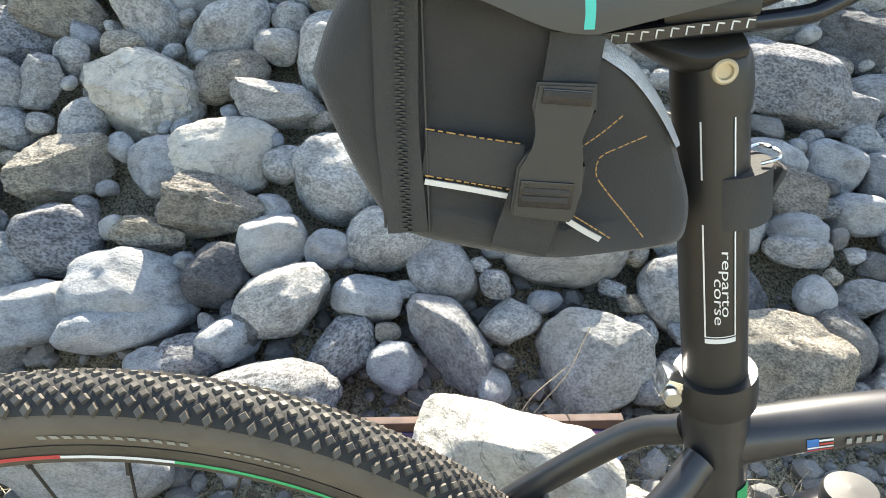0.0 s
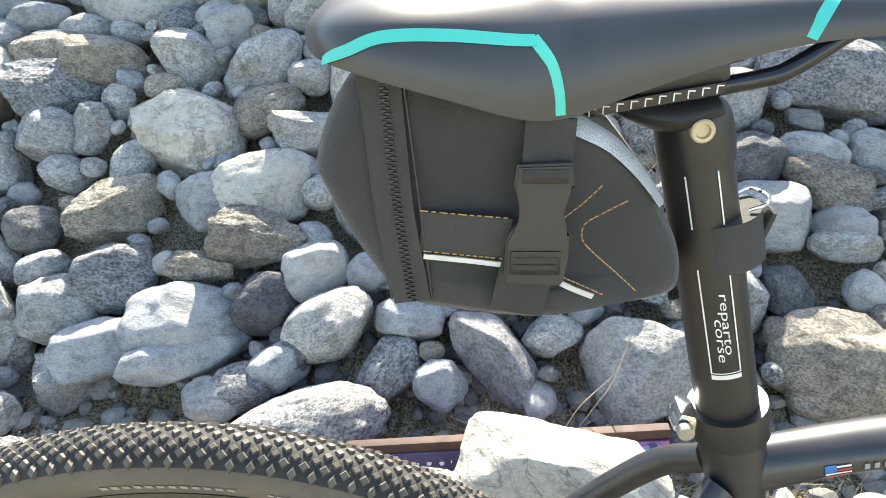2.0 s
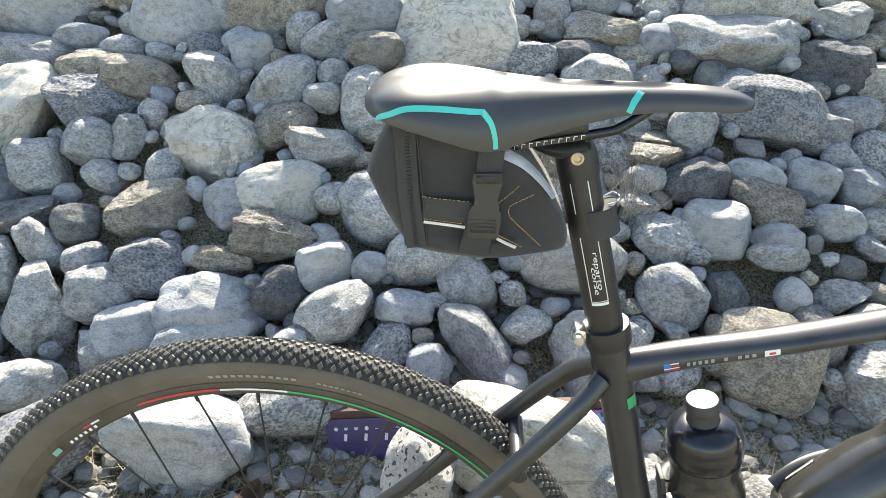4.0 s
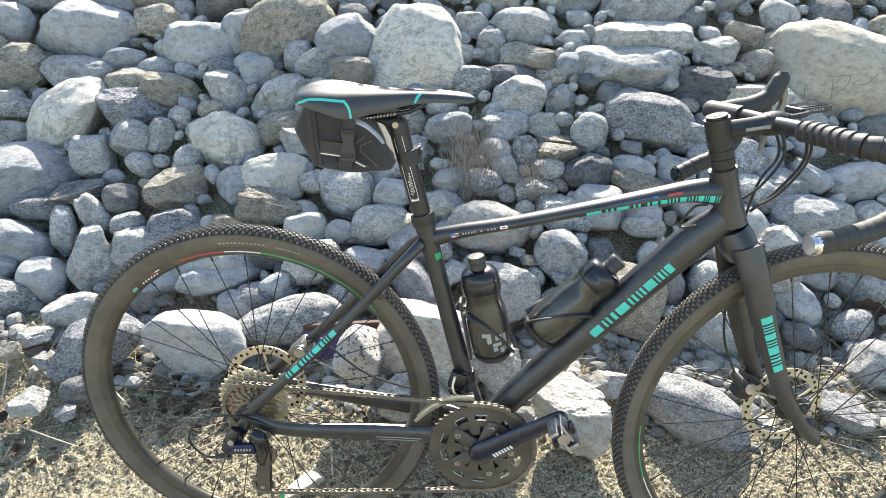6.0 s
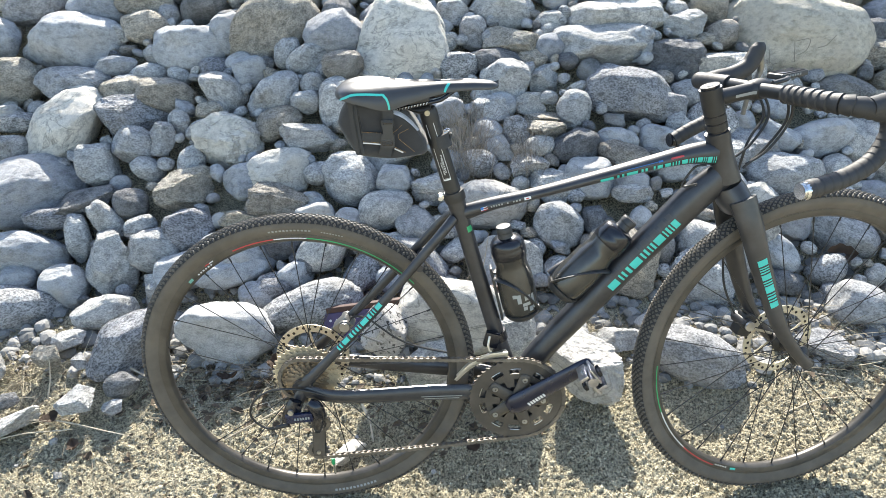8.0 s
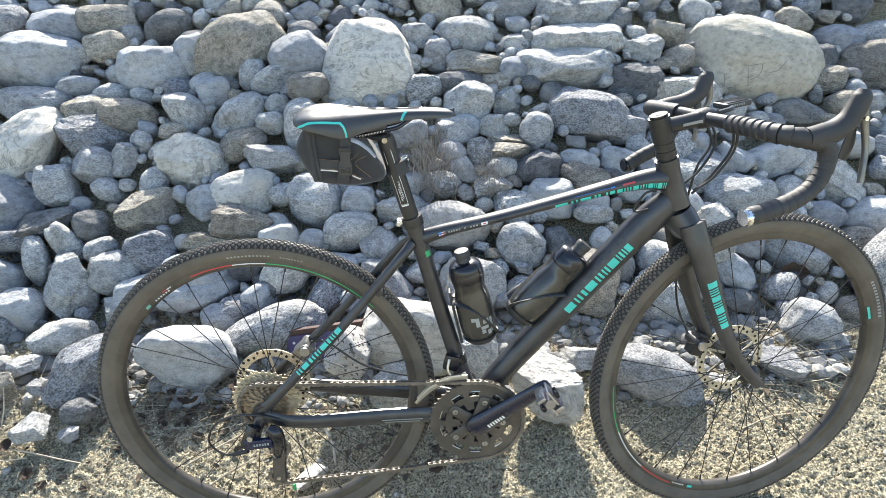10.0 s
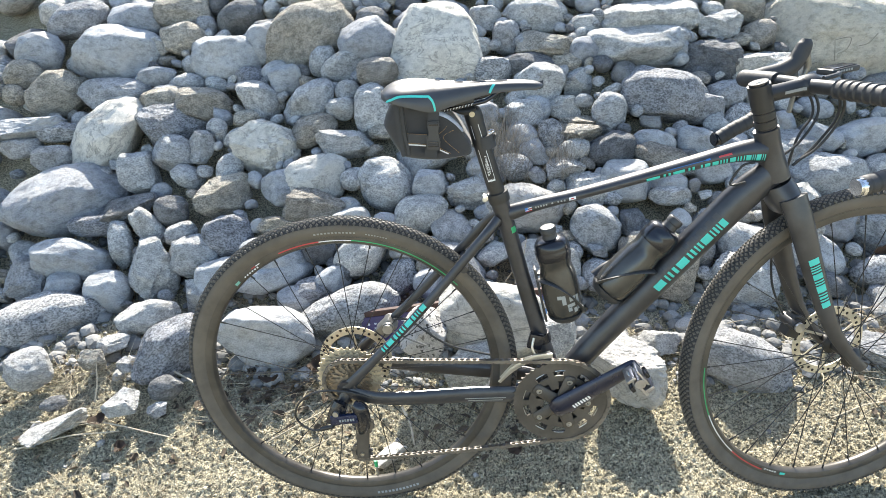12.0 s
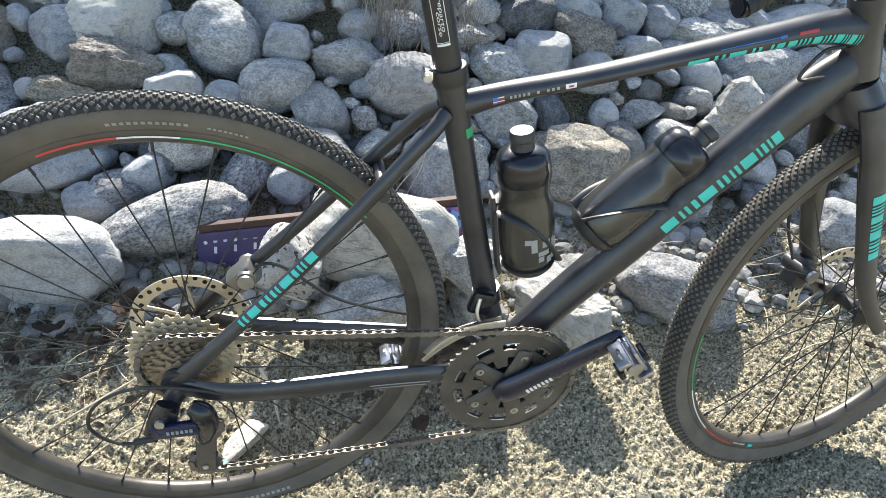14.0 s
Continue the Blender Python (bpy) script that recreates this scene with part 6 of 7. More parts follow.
# cassette
for k in range(9):
    teeth = (34, 30, 27, 24, 21, 19, 17, 15, 13)[k]
    r = teeth * 0.0127 / (2 * math.pi) - 0.002
    y = -0.018 - 0.0047 * k
    cog = gear(teeth, r - 0.0004, 0.0044, 0.37 * k * k)
    part("sprocket", plate(shifted(cog, AXLE), y, y - 0.0018, holes=shifted(circle(max(0.014, r * 0.50), len(cog)), AXLE)), BRASSY if k < 3 else OILY_COG, bicycle)
part("cassette_body", rod(bmesh.new(), (AXLE.x, -0.018, AXLE.z), (AXLE.x, -0.058, AXLE.z), 0.0175, 24), STEEL, bicycle)
part("lock_ring", turned([(0.0, -0.0605), (0.011, -0.0605), (0.0155, -0.058), (0.0155, -0.056), (0.0, -0.056)], 24, m=Matrix.Translation(AXLE)), STEEL, bicycle)

# rear derailleur and hanger
hanger = Tube([(-0.006, -0.068, 0.345, 0.004, 0.013), (-0.016, -0.071, 0.330, 0.0045, 0.012), (-0.022, -0.074, 0.315, 0.005, 0.011)])
part("hanger", hanger.mesh(12), FRAME_PAINT, bicycle)
body = bmesh.new()
rod(body, (-0.022, -0.070, 0.318), (-0.022, -0.094, 0.318), 0.0125, 20)
derailleur = part("rear_derailleur", body, GLOSS_BLACK, bicycle, "black rear derailleur with two small pulleys")
link = Tube([(-0.022, -0.086, 0.335, 0.008, 0.012), (-0.031, -0.090, 0.316, 0.009, 0.014), (-0.040, -0.092, 0.288, 0.008, 0.015)])
part("linkage", link.mesh(14), GLOSS_BLACK, derailleur)
outer = block(bmesh.new(), (-0.014, -0.0985, 0.302), (0.056, 0.010, 0.021), pose(0, 0, 0, 0, -4, 0), 0.003)
part("outer_plate", outer, BLUE_PLATE, derailleur, "dark blue lacquered plate")
marks = bmesh.new()
for k in range(6):
    block(marks, (-0.022 + 0.0055 * k, -0.1038, 0.3012 + 0.0005 * k), (0.0034, 0.0006, 0.0055))
part("brand_bar", marks, GREY_FILM, derailleur)
knuckle = Tube([(0.006, -0.088, 0.330, 0.009, 0.010), (0.018, -0.090, 0.320, 0.013, 0.016), (0.021, -0.088, 0.296, 0.012, 0.016), (0.016, -0.082, 0.268, 0.010, 0.013), (0.012, -0.074, 0.250, 0.008, 0.010)])
part("knuckle", knuckle.mesh(16), GLOSS_BLACK, derailleur)
part("pivot_bolt", rod(bmesh.new(), (-0.030, -0.0985, 0.316), (-0.030, -0.103, 0.316), 0.0060, 16), STEEL, derailleur)
for z, x, t in ((0.250, 0.012, 11), (0.178, 0.004, 11)):
    wheel_outline = gear(t, 0.0185, 0.0045)
    part("pulley", plate([(a + x, b + z) for a, b in wheel_outline], -0.050, -0.055), BUCKLE_PLASTIC, derailleur)
for y in (-0.046, -0.060):
    cage = Tube([(0.012, y, 0.262, 0.0012, 0.013), (0.008, y, 0.215, 0.0012, 0.013), (0.004, y, 0.166, 0.0012, 0.012)])
    part("pulley_cage", cage.mesh(12), RING_GREY, derailleur)
part("pulley_bolt", rod(bmesh.new(), (0.004, -0.0605, 0.178), (0.004, -0.064, 0.178), 0.0042, 14), STEEL, derailleur)
part("shift_cable", pipe([(0.050, -0.072, 0.330), (-0.010, -0.077, 0.354), (-0.065, -0.078, 0.356), (-0.104, -0.078, 0.334), (-0.120, -0.078, 0.302), (-0.113, -0.078, 0.278), (-0.090, -0.080, 0.262), (-0.060, -0.084, 0.266), (-0.040, -0.088, 0.276)], 0.0023, 8, 8), CABLE_BLACK, bicycle)
part("cable_adjuster", rod(bmesh.new(), (-0.070, -0.0825, 0.265), (-0.042, -0.087, 0.275), 0.0045, 12), ALLOY_BLACK, derailleur)

# front derailleur
fd = Tube([(0.304, -0.046, 0.344, 0.0012, 0.0035), (0.332, -0.048, 0.376, 0.0012, 0.0055), (0.372, -0.048, 0.400, 0.0012, 0.0065), (0.412, -0.047, 0.405, 0.0012, 0.0060)])
front_mech = part("front_derailleur", fd.mesh(10), STEEL, bicycle, "bright steel front derailleur cage")
part("inner_plate", Tube([(0.308, -0.034, 0.346, 0.0012, 0.004), (0.345, -0.034, 0.382, 0.0012, 0.006), (0.410, -0.034, 0.403, 0.0012, 0.006)]).mesh(10), STEEL, front_mech)
mech = bmesh.new()
block(mech, (0.380, -0.026, 0.428), (0.030, 0.016, 0.034), pose(0, 0, 0, 0, 15, 0), 0.004)
part("mech_body", mech, GLOSS_BLACK, front_mech)
part("mech_band", Tube([(0.3965, 0, 0.412, 0.0190, 0.0190), (0.3915, 0, 0.432, 0.0190, 0.0190)], 2).mesh(24), GLOSS_BLACK, front_mech)
part("mech_link", pipe([(0.376, -0.034, 0.440), (0.372, -0.040, 0.420), (0.378, -0.042, 0.404)], 0.0028, 8, 4), STEEL, front_mech)

# chain: upper run, round the ring, lower run to the lower pulley, up through the cage to the sprocket
def chain_path():
    pts = []
    c_top = radians(93)
    cog_r = 0.052
    for d in range(268, 88, -12):
        pts.append((AXLE.x + cog_r * math.cos(radians(d)), -0.040, AXLE.z + cog_r * math.sin(radians(d))))
    start = pts[-1]
    for k in range(1, 30):
        f = k / 30
        pts.append((start[0] + (BRACKET.x + 0.099 * math.cos(c_top) - start[0]) * f, -0.040 - 0.007 * f, start[2] + (BRACKET.z + 0.099 - start[2]) * f))
    for d in range(92, -99, -8):
        pts.append((BRACKET.x + 0.099 * math.cos(radians(d)), -0.047, BRACKET.z + 0.099 * math.sin(radians(d))))
    last = pts[-1]
    for k in range(1, 30):
        f = k / 30
        pts.append((last[0] + (0.004 - last[0]) * f, -0.047 - 0.005 * f, last[2] + (0.157 - last[2]) * f - 0.004 * math.sin(math.pi * f)))
    for d in range(-90, -271, -30):
        pts.append((0.004 + 0.021 * math.cos(radians(d)), -0.0525, 0.178 + 0.021 * math.sin(radians(d))))
    for d in range(-90, 91, 30):
        pts.append((0.012 + 0.021 * math.cos(radians(d)), -0.0525, 0.250 + 0.021 * math.sin(radians(d))))
    return [np.array(p) for p in pts]


def build_chain():
    pts = chain_path()
    step, carry, walked = 0.0127 / 2, 0.0, 0.0
    spots = []
    for a, b in zip(pts, pts[1:]):
        d = float(np.linalg.norm(b - a))
        while carry <= walked + d:
            spots.append(a + (b - a) * (carry - walked) / d)
            carry += step * 2
        walked += d
    verts, faces = [], []
    for i, (a, b) in enumerate(zip(spots, spots[1:])):
        along = Vector(b - a).normalized()
        up = Vector((0, 1, 0)).cross(along).normalized()
        wide = 0.0032 if i % 2 else 0.0022
        for side in (-1, 1):
            n = len(verts)
            for y in (wide, wide + 0.0009):
                for f, h in ((-0.22, 0.0022), (0.0, 0.0043), (0.28, 0.0040), (0.5, 0.0030), (0.72, 0.0040), (1.0, 0.0043), (1.22, 0.0022)):
                    base = Vector(a) + along * (f * 0.0127) + Vector((0, side * y, 0))
                    verts += [tuple(base + up * h), tuple(base - up * h)]
            for k in range(6):
                o = n + 14
                p = n + 2 * k
                q = o + 2 * k
                faces += [(p, p + 1, p + 3, p + 2), (q, q + 2, q + 3, q + 1), (p, p + 2, q + 2, q), (p + 1, q + 1, q + 3, p + 3)]
        n = len(verts)
        for y in (-0.0044, 0.0044):
            for k in range(6):
                w = math.pi / 3 * k
                p = Vector(a) + along * 0.0036 * math.cos(w) + up * 0.0036 * math.sin(w) + Vector((0, y, 0))
                verts.append(tuple(p))
        faces += [(n + k, n + (k + 1) % 6, n + 6 + (k + 1) % 6, n + 6 + k) for k in range(6)] + [tuple(range(n, n + 6)), tuple(range(n + 6, n + 12))]
    chain = mesh_object("chain", verts, faces, CHAIN_STEEL, bicycle, shade=False)
    tagged(chain, "oily steel roller chain with worn links")


build_chain()

# disc calipers and their hoses on the far side
caliper = bmesh.new()
block(caliper, (0.070, 0.046, 0.432), (0.040, 0.030, 0.030), pose(0, 0, 0, 0, -42, 0), 0.005)
rod(caliper, (0.074, 0.024, 0.438), (0.074, 0.068, 0.438), 0.0125, 18)
rear_caliper = part("rear_caliper", caliper, LEVER_GREY, bicycle, "silver-grey disc brake caliper")
part("piston_cap", rod(bmesh.new(), (0.074, 0.0235, 0.438), (0.074, 0.0185, 0.438), 0.0105, 18), STEEL, rear_caliper)
part("caliper_arm", pipe([(0.082, 0.030, 0.428), (0.115, 0.034, 0.405), (0.150, 0.038, 0.385)], 0.0020, 8, 5), LEVER_GREY, rear_caliper)
part("brake_cable", pipe([(0.086, 0.040, 0.452), (0.120, 0.050, 0.440), (0.20, 0.052, 0.375), (0.33, 0.045, 0.340)], 0.0024, 8, 6), CABLE_BLACK, bicycle)
caliper = bmesh.new()
block(caliper, (0.928, 0.046, 0.404), (0.030, 0.030, 0.050), pose(0, 0, 0, 0, 20, 0), 0.005)
rod(caliper, (0.924, 0.020, 0.412), (0.924, 0.068, 0.412), 0.0125, 18)
bmesh.ops.transform(caliper, matrix=STEER, verts=caliper.verts)
front_caliper = part("front_caliper", caliper, ALLOY_BLACK, bicycle)
front("piston_cap", rod(bmesh.new(), (0.924, 0.0195, 0.412), (0.924, 0.014, 0.412), 0.0105, 18), STEEL, front_caliper)
front("brake_cable", pipe([(0.905, 0.046, 0.430), (0.880, 0.060, 0.500), (0.870, 0.058, 0.600), (0.872, 0.045, 0.700)], 0.0024, 8, 6), CABLE_BLACK)


# bottles in their cages
def bottle_set(base, way, label, mark_angle, tall):
    """A drinking bottle with a turned body along `way`, and the cage that holds it."""
    way = Vector(way).normalized()
    turn = Matrix((Vector((0, 1, 0)).cross(way) * -1, way, Vector((0, -1, 0)))).transposed().to_4x4()
    m = Matrix.Translation(base) @ turn
    bottle = new("drinking_bottle")
    bottle.matrix_world = bicycle.matrix_world @ m
    tagged(bottle, label, "bottle", group="bottles on the bicycle")
    body = turned([(0.0, 0.003), (0.018, 0.0), (0.027, 0.003), (0.0330, 0.010), (0.0362, 0.022), (0.0370, 0.040), (0.0368, 0.066), (0.0352, 0.088), (0.0318, 0.103), (0.0308, 0.109), (0.0322, 0.116), (0.0333, 0.1235)], 48)
    for v in body.verts:
        v.co.y *= tall
    part("body", body, SMOKE_PLASTIC, bottle)
    lid = turned([(0.0332, 0.1238), (0.0343, 0.1255), (0.0343, 0.1400), (0.0333, 0.1425), (0.0335, 0.1445), (0.0322, 0.1530), (0.0275, 0.1600), (0.0190, 0.1630), (0.0150, 0.1640)], 48)
    bmesh.ops.translate(lid, vec=(0, 0.1235 * (tall - 1), 0), verts=lid.verts)
    part("lid", lid, GLOSS_BLACK, bottle)
    spout = turned([(0.0150, 0.1638), (0.0142, 0.1665), (0.0138, 0.1740), (0.0152, 0.1755), (0.0152, 0.1840), (0.0135, 0.1865), (0.0, 0.1872)], 36)
    bmesh.ops.translate(spout, vec=(0, 0.1235 * (tall - 1), 0), verts=spout.verts)
    part("spout", spout, BUCKLE_PLASTIC, bottle)
    logo = bmesh.new()
    for x0, x1, z0, z1 in ((-0.024, -0.017, 0.030, 0.062), (-0.015, -0.002, 0.052, 0.062), (-0.012, 0.004, 0.040, 0.047), (-0.016, -0.008, 0.026, 0.036), (0.005, 0.013, 0.046, 0.066), (0.013, 0.021, 0.058, 0.066), (-0.004, 0.004, 0.030, 0.038)):
        grid = []
        for i in range(5):
            a = (x0 + (x1 - x0) * i / 4) / 0.0375 + mark_angle
            grid.append([logo.verts.new((0.0375 * math.sin(a), z + 0.10 * (x0 + 0.004), 0.0375 * math.cos(a))) for z in (z0, z1)])
        for a, b in zip(grid, grid[1:]):
            logo.faces.new((a[0], b[0], b[1], a[1]))
    part("print", logo, GREY_FILM, bottle)
    cage = new("bottle_cage")
    cage.matrix_world = bicycle.matrix_world @ m
    tagged(cage, "black plastic bottle cage bolted to the frame", "bottle cage", group="bottle cages on the bicycle")
    for s in (-1, 1):
        line = []
        for k in range(10):
            f = k / 9
            a = radians(s * (14 + 138 * f))
            line.append((CAGE_SIDE * 0.0392 * math.cos(a), 0.100 - 0.085 * f + 0.030 * math.sin(math.pi * f), 0.0392 * math.sin(a), 0.0022, 0.0075 - 0.003 * math.sin(math.pi * f)))
        part("side_arm", Tube(line, 3).mesh(8), BUCKLE_PLASTIC, cage)
    back = block(bmesh.new(), (CAGE_SIDE * 0.0415, 0.062, 0.0), (0.005, 0.120, 0.022), None, 0.002)
    part("spine", back, BUCKLE_PLASTIC, cage)
    foot = turned([(0.0, -0.0025), (0.018, -0.0030), (0.0285, 0.0005), (0.0345, 0.0080), (0.0368, 0.0140), (0.0350, 0.0140)], 40)
    part("foot", foot, BUCKLE_PLASTIC, cage)


CAGE_SIDE = 1
bottle_set((0.4445, -0.004, 0.4700), (-0.195, 0, 0.98), "smoked black drinking bottle with grey print, upright in its cage", -0.25, 1.12)
CAGE_SIDE = -1
bottle_set((0.5160, -0.004, 0.5180), (0.650, 0, 0.760), "smoked black drinking bottle lying along the down tube", 2.7, 1.13)


# ---- loose things between the stones ----
def straws(name, label, number, place, length, radius, rise, seed, category="dry grass", material=None, lean=None):
    """Dry stalks, three-sided and slightly bent, in one mesh."""
    rng = random.Random(seed)
    verts, faces = [], []
    for _ in range(number):
        x, y, z = place(rng)
        a, up = rng.uniform(0, 2 * math.pi), radians(rng.uniform(*rise))
        if lean:
            a = rng.gauss(lean[0], lean[1])
        size, r = rng.uniform(*length), rng.uniform(*radius)
        way = Vector((math.cos(a) * math.cos(up), math.sin(a) * math.cos(up), math.sin(up)))
        bend = Vector((rng.gauss(0, 0.14), rng.gauss(0, 0.14), rng.gauss(0, 0.08) - 0.05))
        side = way.cross(Vector((0.2, 0.1, 1))).normalized()
        over = side.cross(way)
        n = len(verts)
        for k in range(4):
            f = k / 3
            p = Vector((x, y, z + r)) + way * size * f + bend * size * f * f
            p.z = max(p.z, soil_height(p.x, p.y) + r * 0.5) if up < 0.5 else p.z
            rr = r * (1 - 0.65 * f)
            for j in range(3):
                w = 2 * math.pi * j / 3
                verts.append(tuple(p + side * rr * math.cos(w) + over * rr * math.sin(w)))
        for k in range(3):
            for j in range(3):
                a0, a1 = n + 3 * k + j, n + 3 * k + (j + 1) % 3
                faces.append((a0, a1, a1 + 3, a0 + 3))
    ob = mesh_object(name, verts, faces, material or STRAW, shade=False)
    return tagged(ob, label, category, kind="stuff")


def spread(cx, cy, sx, sy):
    def place(rng):
        x, y = rng.gauss(cx, sx), rng.gauss(cy, sy)
        return x, y, soil_height(x, y)
    return place


def left_litter(rng):
    x, y = rng.uniform(-1.35, -0.20), rng.uniform(-0.05, 0.58)
    return x, y, soil_height(x, y)


straws("straw_litter", "short bits of pale dry straw on the soil", 700, on_soil(-1.4, 2.1, -0.5, 0.72), (0.010, 0.045), (0.0004, 0.0010), (-4, 12), 31)
straws("straw_litter", "tangled pale and brown dry stalks on the soil", 430, left_litter, (0.04, 0.18), (0.0005, 0.0015), (-2, 14), 32)
straws("dry_weeds", "withered stalks at the foot of the stones", 260, spread(-0.25, 0.41, 0.16, 0.07), (0.04, 0.13), (0.0006, 0.0016), (0, 40), 33)
straws("dry_weeds", "withered pale stalks between stones and soil", 240, spread(1.35, 0.53, 0.14, 0.10), (0.04, 0.16), (0.0007, 0.0018), (0, 45), 34)
straws("dry_weeds", "thin dry stems among small rubble", 150, spread(0.284, 0.64, 0.10, 0.05), (0.06, 0.20), (0.0005, 0.0011), (5, 70), 35)
straws("dry_weeds", "thin dry stems beside the white rock", 120, spread(0.615, 0.53, 0.10, 0.06), (0.05, 0.14), (0.0006, 0.0013), (0, 50), 36)
straws("dry_weeds", "withered stalks by the small stones", 160, spread(-0.90, 0.33, 0.16, 0.10), (0.05, 0.18), (0.0007, 0.0016), (0, 30), 37)


def bank_spot(cx, cy, s):
    def place(rng):
        x, y = rng.gauss(cx, s), rng.gauss(cy, s)
        return x, y, bank(x, y) - 0.02
    return place


TUFT = grit_material("grey_dry_grass", (0.16, 0.145, 0.13), (0.42, 0.38, 0.33))
straws("dry_grass_tuft", "grey-brown tuft of thin dry grass growing between stones", 230, bank_spot(0.33, 1.10, 0.045), (0.10, 0.25), (0.0005, 0.0011), (48, 88), 38, material=TUFT, category="grass tuft")
straws("dry_grass_tuft", "small tuft of thin dry grass among stones", 90, bank_spot(0.545, 1.07, 0.03), (0.10, 0.20), (0.0005, 0.0010), (40, 85), 39, material=TUFT, category="grass tuft")


def twig(a, b, r, bow):
    a, b = Vector(a), Vector(b)
    mid = (a + b) / 2 + Vector(bow)
    bm = Tube([(*a, r, r), (*(a * 0.6 + mid * 0.4), r * 0.95, r * 0.95), (*mid, r * 0.85, r * 0.85), (*(b * 0.6 + mid * 0.4), r * 0.7, r * 0.7), (*b, r * 0.4, r * 0.4)], 3).mesh(8)
    ob = part("twig", bm, TWIG)
    return tagged(ob, "thin pale dry twig lying on the soil", "twig", group="twigs on the soil")


TWIG = plain("pale_twig", (0.42, 0.36, 0.27), 0.85, wear=0.3, grain=500, relief=0.4)
for a, b, r, bow in (
    ((-0.611, 0.344, 0.104), (-0.460, 0.253, 0.075), 0.0032, (0.0, 0.0, 0.010)),
    ((-0.951, 0.179, 0.060), (-0.519, 0.125, 0.052), 0.0022, (0.0, 0.02, 0.008)),
    ((-0.800, 0.243, 0.078), (-0.795, 0.290, 0.170), 0.0020, (0.004, 0.0, 0.0)),
    ((-0.952, 0.102, 0.036), (-0.679, 0.142, 0.062), 0.0024, (0.0, 0.01, 0.006)),
    ((-0.282, 0.127, 0.038), (-0.140, 0.234, 0.061), 0.0024, (0.008, 0.0, 0.006)),
    ((-0.237, 0.071, 0.001), (-0.084, 0.166, 0.044), 0.0020, (-0.006, 0.0, 0.004)),
    ((0.055, 0.232, 0.062), (0.097, 0.123, 0.032), 0.0038, (0.006, 0.0, 0.008)),
    ((0.342, 0.629, 0.162), (0.399, 0.580, 0.389), 0.0013, (0.012, 0.0, 0.0)),
    ((0.304, 0.609, 0.153), (0.385, 0.581, 0.321), 0.0012, (-0.010, 0.0, 0.0)),
    ((1.139, 0.224, 0.032), (1.334, 0.280, 0.040), 0.0018, (0.0, 0.01, 0.006)),
):
    twig(a, b, r, bow)


def dry_leaf(x, y, z, size, yaw, tilt, curl, words):
    """A curled leaf with a midrib fold and a pointed, uneven rim."""
    bm = bmesh.new()
    rows = []
    for i in range(9):
        f = i / 8
        half = size * 0.36 * math.sin(math.pi * min(1, f * 0.96 + 0.03)) ** 0.8 * (1 + 0.12 * math.sin(i * 2.3))
        row = []
        for j in range(-3, 4):
            s = j / 3
            row.append(bm.verts.new((size * (f - 0.5), half * s, size * (curl * (f - 0.5) ** 2 * 2 + 0.30 * abs(s) * curl + 0.03 * math.sin(i * 1.7 + j)))))
        rows.append(row)
    for a, b in zip(rows, rows[1:]):
        for k in range(6):
            bm.faces.new((a[k], a[k + 1], b[k + 1], b[k]))
    got = bmesh.ops.solidify(bm, geom=bm.faces[:], thickness=0.0006)
    ob = part("dry_leaf", bm, BROWN_LEAF)
    ob.matrix_world = Matrix.Translation((x, y, z)) @ pose(0, 0, 0, tilt, 0, yaw)
    return tagged(ob, words, "leaf", group="dry leaves")


dry_leaf(1.537, 0.816, 0.184, 0.085, -20, 55, 0.5, "curled orange-brown dry leaf among small rubble")
dry_leaf(0.345, 0.105, 0.029, 0.04, 35, 15, 0.5, "curled brown dry leaf on the soil")
dry_leaf(-0.206, 0.369, 0.087, 0.075, 80, 10, 0.6, "crumpled brown dry leaf among withered stalks")
dry_leaf(-0.333, 0.324, 0.079, 0.055, 10, -15, 0.5, "crumpled brown dry leaf among withered stalks")
dry_leaf(-0.117, 0.339, 0.086, 0.06, 150, 20, 0.6, "crumpled brown dry leaf among withered stalks")
dry_leaf(-0.759, 0.176, 0.065, 0.05, 60, 12, 0.5, "small brown dry leaf among straw")
dry_leaf(-0.653, 0.091, 0.047, 0.045, 120, -10, 0.5, "small brown dry leaf among straw")

def flakes(name, label, number, place, sizes, seed):
    """Crumpled bits of dead leaves, folded along the middle, in one mesh."""
    rng = random.Random(seed)
    verts, faces = [], []
    for _ in range(number):
        x, y, z = place(rng)
        s = rng.uniform(*sizes)
        m = Matrix.Translation((x, y, z + 0.35 * s)) @ pose(0, 0, 0, rng.uniform(-35, 35), rng.uniform(-35, 35), rng.uniform(0, 360))
        n, fold = len(verts), rng.uniform(0.15, 0.5)
        for lift in (0.0, 0.0012):
            for a, b, c in ((-1, 0, 0), (-0.3, 0.5, fold), (0.5, 0.42, fold * 0.8), (1, 0.05, 0.15), (0.4, -0.45, fold * 0.7), (-0.4, -0.4, fold), (0.1, 0, 0)):
                verts.append(tuple(m @ Vector((a * s, b * s, c * s + lift))))
        for k in range(6):
            faces.append((n + k, n + (k + 1) % 6, n + 6))
            faces.append((n + 7 + (k + 1) % 6, n + 7 + k, n + 13))
            faces.append((n + (k + 1) % 6, n + k, n + 7 + k, n + 7 + (k + 1) % 6))
    return tagged(mesh_object(name, verts, faces, LITTER, shade=False), label, "leaf litter", kind="stuff")


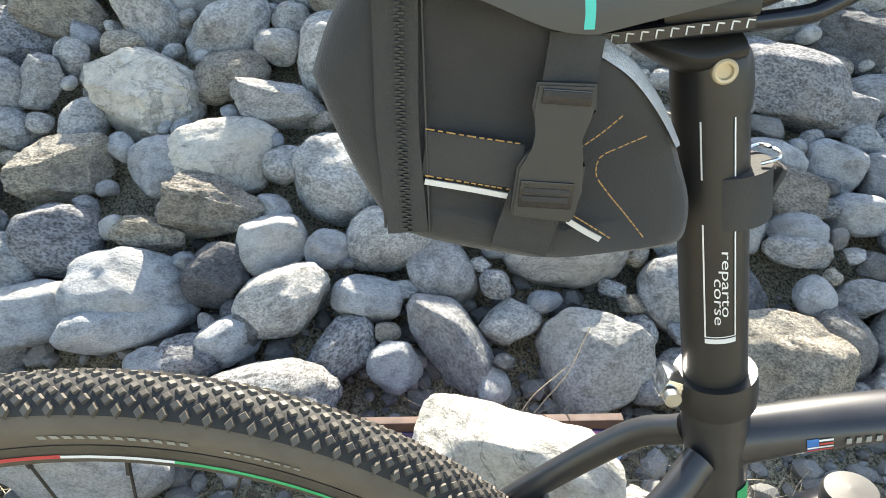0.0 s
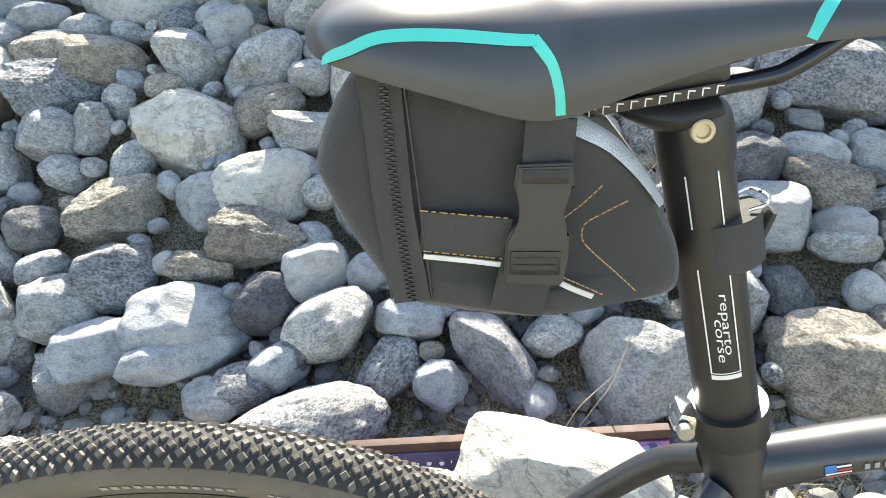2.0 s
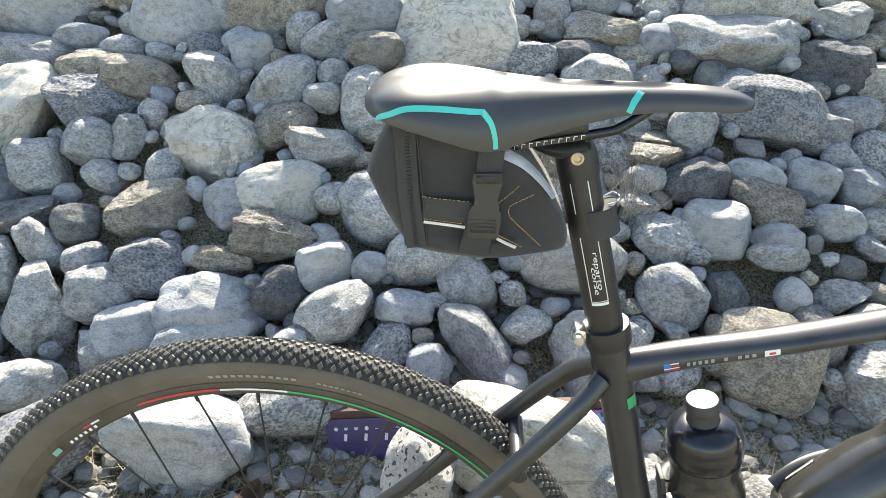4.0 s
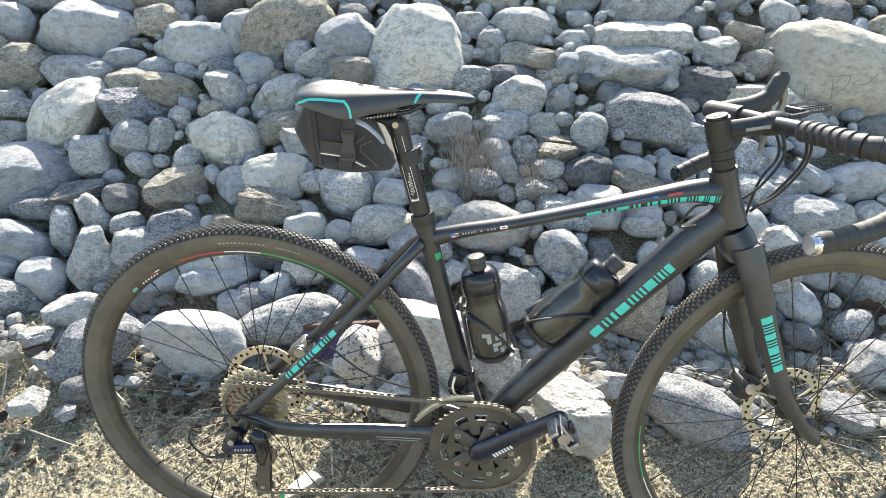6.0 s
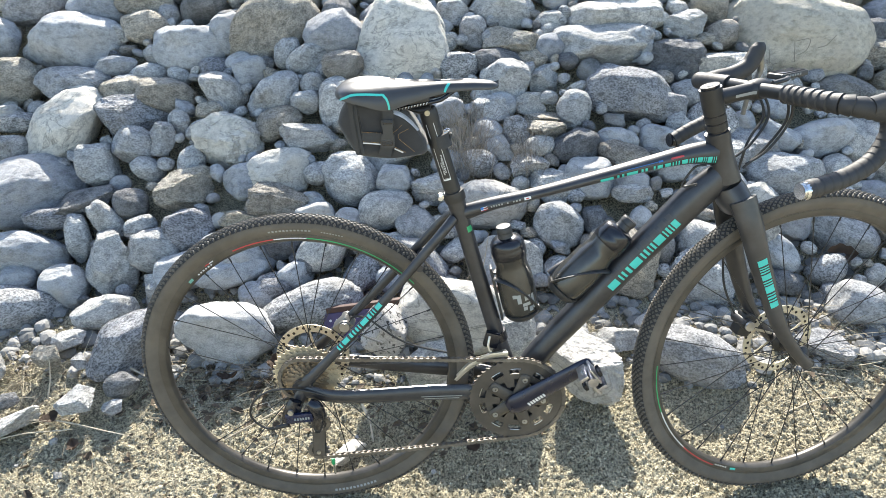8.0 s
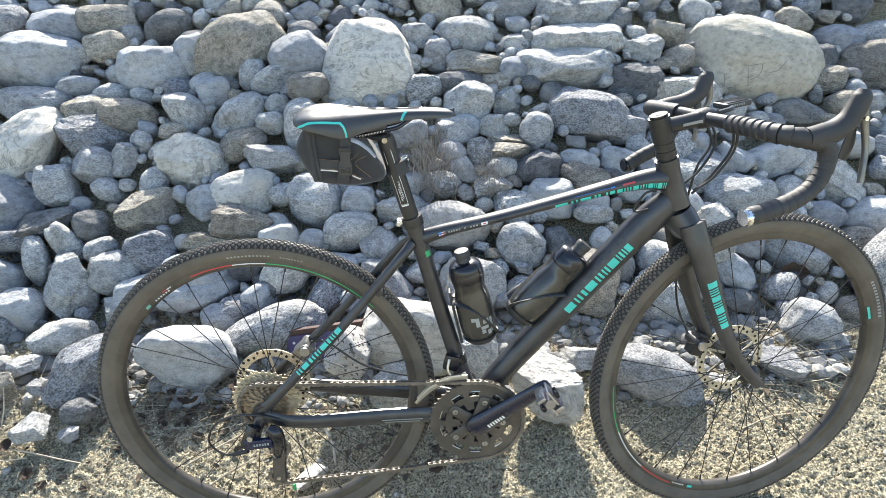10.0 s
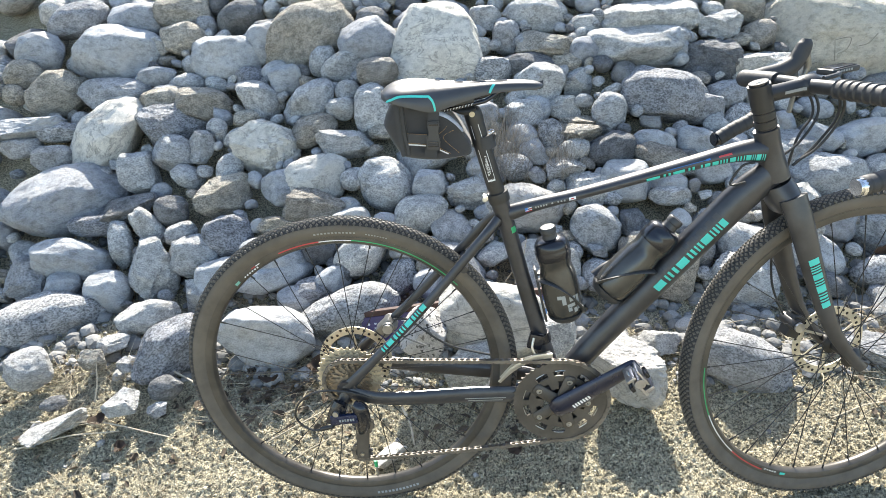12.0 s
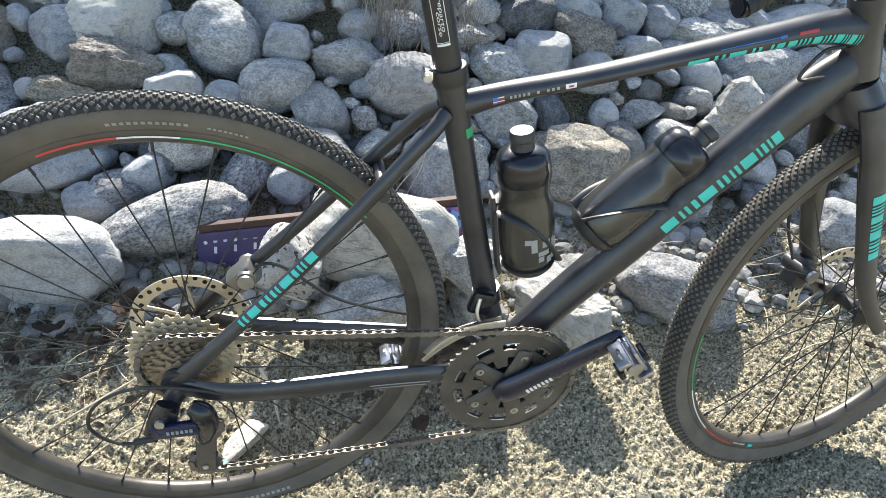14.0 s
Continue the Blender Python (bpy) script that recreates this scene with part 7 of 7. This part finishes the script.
flakes("leaf_litter", "dark brown crumbled leaves at the foot of the stones", 190, spread(-0.33, 0.37, 0.17, 0.08), (0.008, 0.022), 41)
flakes("leaf_litter", "dark brown crumbled leaves among straw on the soil", 170, left_litter, (0.006, 0.015), 42)
flakes("leaf_litter", "brown crumbled leaves between soil and small stones", 160, spread(1.37, 0.53, 0.16, 0.12), (0.006, 0.018), 43)
flakes("leaf_litter", "brown crumbled leaves in the gap between rocks", 120, spread(0.30, 0.25, 0.12, 0.08), (0.006, 0.016), 44)

# flat box with a printed face, wedged behind the white rock
PRINT_PURPLE = plain("purple_print", (0.052, 0.040, 0.125), 0.45, wear=0.3, relief=0.05)
PRINT_PINK = plain("pink_print", (0.30, 0.12, 0.30), 0.45, wear=0.2, relief=0.05)
PRINT_BLUE = plain("blue_print", (0.16, 0.33, 0.66), 0.45, wear=0.2, relief=0.0)
PRINT_DEEP = plain("deep_blue_print", (0.03, 0.06, 0.20), 0.45, wear=0.2, relief=0.0)
PRINT_WHITE = plain("white_print", (0.66, 0.66, 0.72), 0.5, wear=0.2, relief=0.0)
BOX_WOOD = plain("red_brown_board", (0.07, 0.036, 0.028), 0.7, wear=0.35, grain=220, relief=0.3)
box = new("game_box")
box.matrix_world = Matrix.Translation((-0.090, 0.520, 0.055)) @ pose(0, 0, 0, 0, -7.4, 0) @ pose(0, 0, 0, -8, 0, 0)
tagged(box, "flat printed box with brown edge wedged behind the white rock", "box")
part("body", block(bmesh.new(), (0.2875, 0.014, 0.050), (0.575, 0.024, 0.100), None, 0.002), PRINT_PURPLE, box)
part("edge_board", block(bmesh.new(), (0.2875, 0.013, 0.109), (0.579, 0.020, 0.017), None, 0.003), BOX_WOOD, box)
part("pink_panel", block(bmesh.new(), (0.4475, 0.0005, 0.051), (0.250, 0.002, 0.096)), PRINT_PINK, box)
dots = bmesh.new()
for k in range(10):
    rod(dots, (0.022 + 0.021 * k, 0.0005, 0.078 + 0.002 * math.sin(k)), (0.022 + 0.021 * k, 0.0012, 0.078), 0.0042, 10)
    if k % 2:
        block(dots, (0.018 + 0.021 * k, 0.0008, 0.058), (0.006, 0.001, 0.016), pose(0, 0, 0, 0, 12, 0))
part("white_marks", dots, PRINT_WHITE, box)
part("printed_ball", rod(bmesh.new(), (0.548, -0.0022, 0.066), (0.548, -0.0005, 0.066), 0.029, 40), PRINT_BLUE, box)
spots = bmesh.new()
for k in range(6):
    a = radians(72 * k + 18)
    cx, cz, r = (0.548, 0.066, 0.011) if k == 5 else (0.548 + 0.0265 * math.cos(a), 0.066 + 0.0265 * math.sin(a), 0.007)
    plate([(cx + r * math.cos(radians(72 * j + (90 if k == 5 else 18))), cz + r * math.sin(radians(72 * j + (90 if k == 5 else 18)))) for j in range(5)], -0.0034, -0.0020, spots)
part("ball_patch", spots, PRINT_DEEP, box)

# short piece of pale driftwood on the soil, shaped as a slotted tube
DRIFTWOOD = plain("weathered_driftwood", (0.25, 0.22, 0.185), 0.5, 0.1, wear=0.35, grain=300, relief=0.3)
tube = new("driftwood_piece")
tube.matrix_world = Matrix.Translation((1.528, 0.095, 0.024)) @ pose(0, 0, 0, 0, 0, 50)
tagged(tube, "short weathered driftwood piece with dark hollow lying on the soil", "tube")
hull = Tube([(-0.056, 0, 0.0, 0.014, 0.012), (-0.030, 0, 0.001, 0.015, 0.0125), (0.010, 0, 0.001, 0.016, 0.0125), (0.044, 0, 0.002, 0.017, 0.013), (0.058, 0, 0.003, 0.013, 0.010)])
part("shell", hull.mesh(18), DRIFTWOOD, tube)
# shade of the hollow inside is laid on as black film and disc
part("slot", hull.patch(0.05, 0.72, 62, 78, 0.0006, nu=8), GLOSS_BLACK, tube)
part("mouth", rod(bmesh.new(), (0.0575, 0, 0.003), (0.0592, 0, 0.003), 0.0085, 16), GLOSS_BLACK, tube)
rock("white", "broken", 0.037, 0.091, 0.027, 0.053, 0.018, 0.016, 0, 0, 57)
valve = rod(bmesh.new(), (0.018, 0, 0.060), (0.017, 0, 0.103), 0.0026, 10)
valve_ob = part("valve_stem", valve, STEEL, bicycle)
part("valve_cap", rod(bmesh.new(), (0.0172, 0, 0.089), (0.0168, 0, 0.105), 0.0042, 12), GREEN_FILM, valve_ob)

# letters scratched into the large cream boulder, worn beyond reading
from mathutils.bvhtree import BVHTree
boulder = next(o for o in scene.objects if o.name.startswith("rock") and o.data.materials[0] == STONES["cream"])
skin = bmesh.new()
skin.from_mesh(boulder.data)
tree = BVHTree.FromBMesh(skin)
SCRATCH = plain("dark_scratch", (0.27, 0.25, 0.21), 0.9, wear=0.3, relief=0.3)
for stroke in (((-0.052, -0.030), (-0.045, -0.082), (-0.018, -0.080)), ((0.030, 0.002), (0.040, -0.074)), ((0.030, 0.002), (0.080, 0.010), (0.074, -0.030), (0.044, -0.050)), ((0.112, -0.020), (0.140, -0.010), (0.166, 0.025))):
    line = []
    for x, z in spline(stroke, 6):
        spot, normal, _, _ = tree.ray_cast(Vector((x, -1.0, z)), Vector((0, 1, 0)))
        if spot is not None:
            line.append((*(spot + normal * 0.0002), 0.0016, 0.0016))
    if len(line) > 2:
        part("scratch", Tube(line, 1).mesh(6), SCRATCH, boulder)
skin.free()
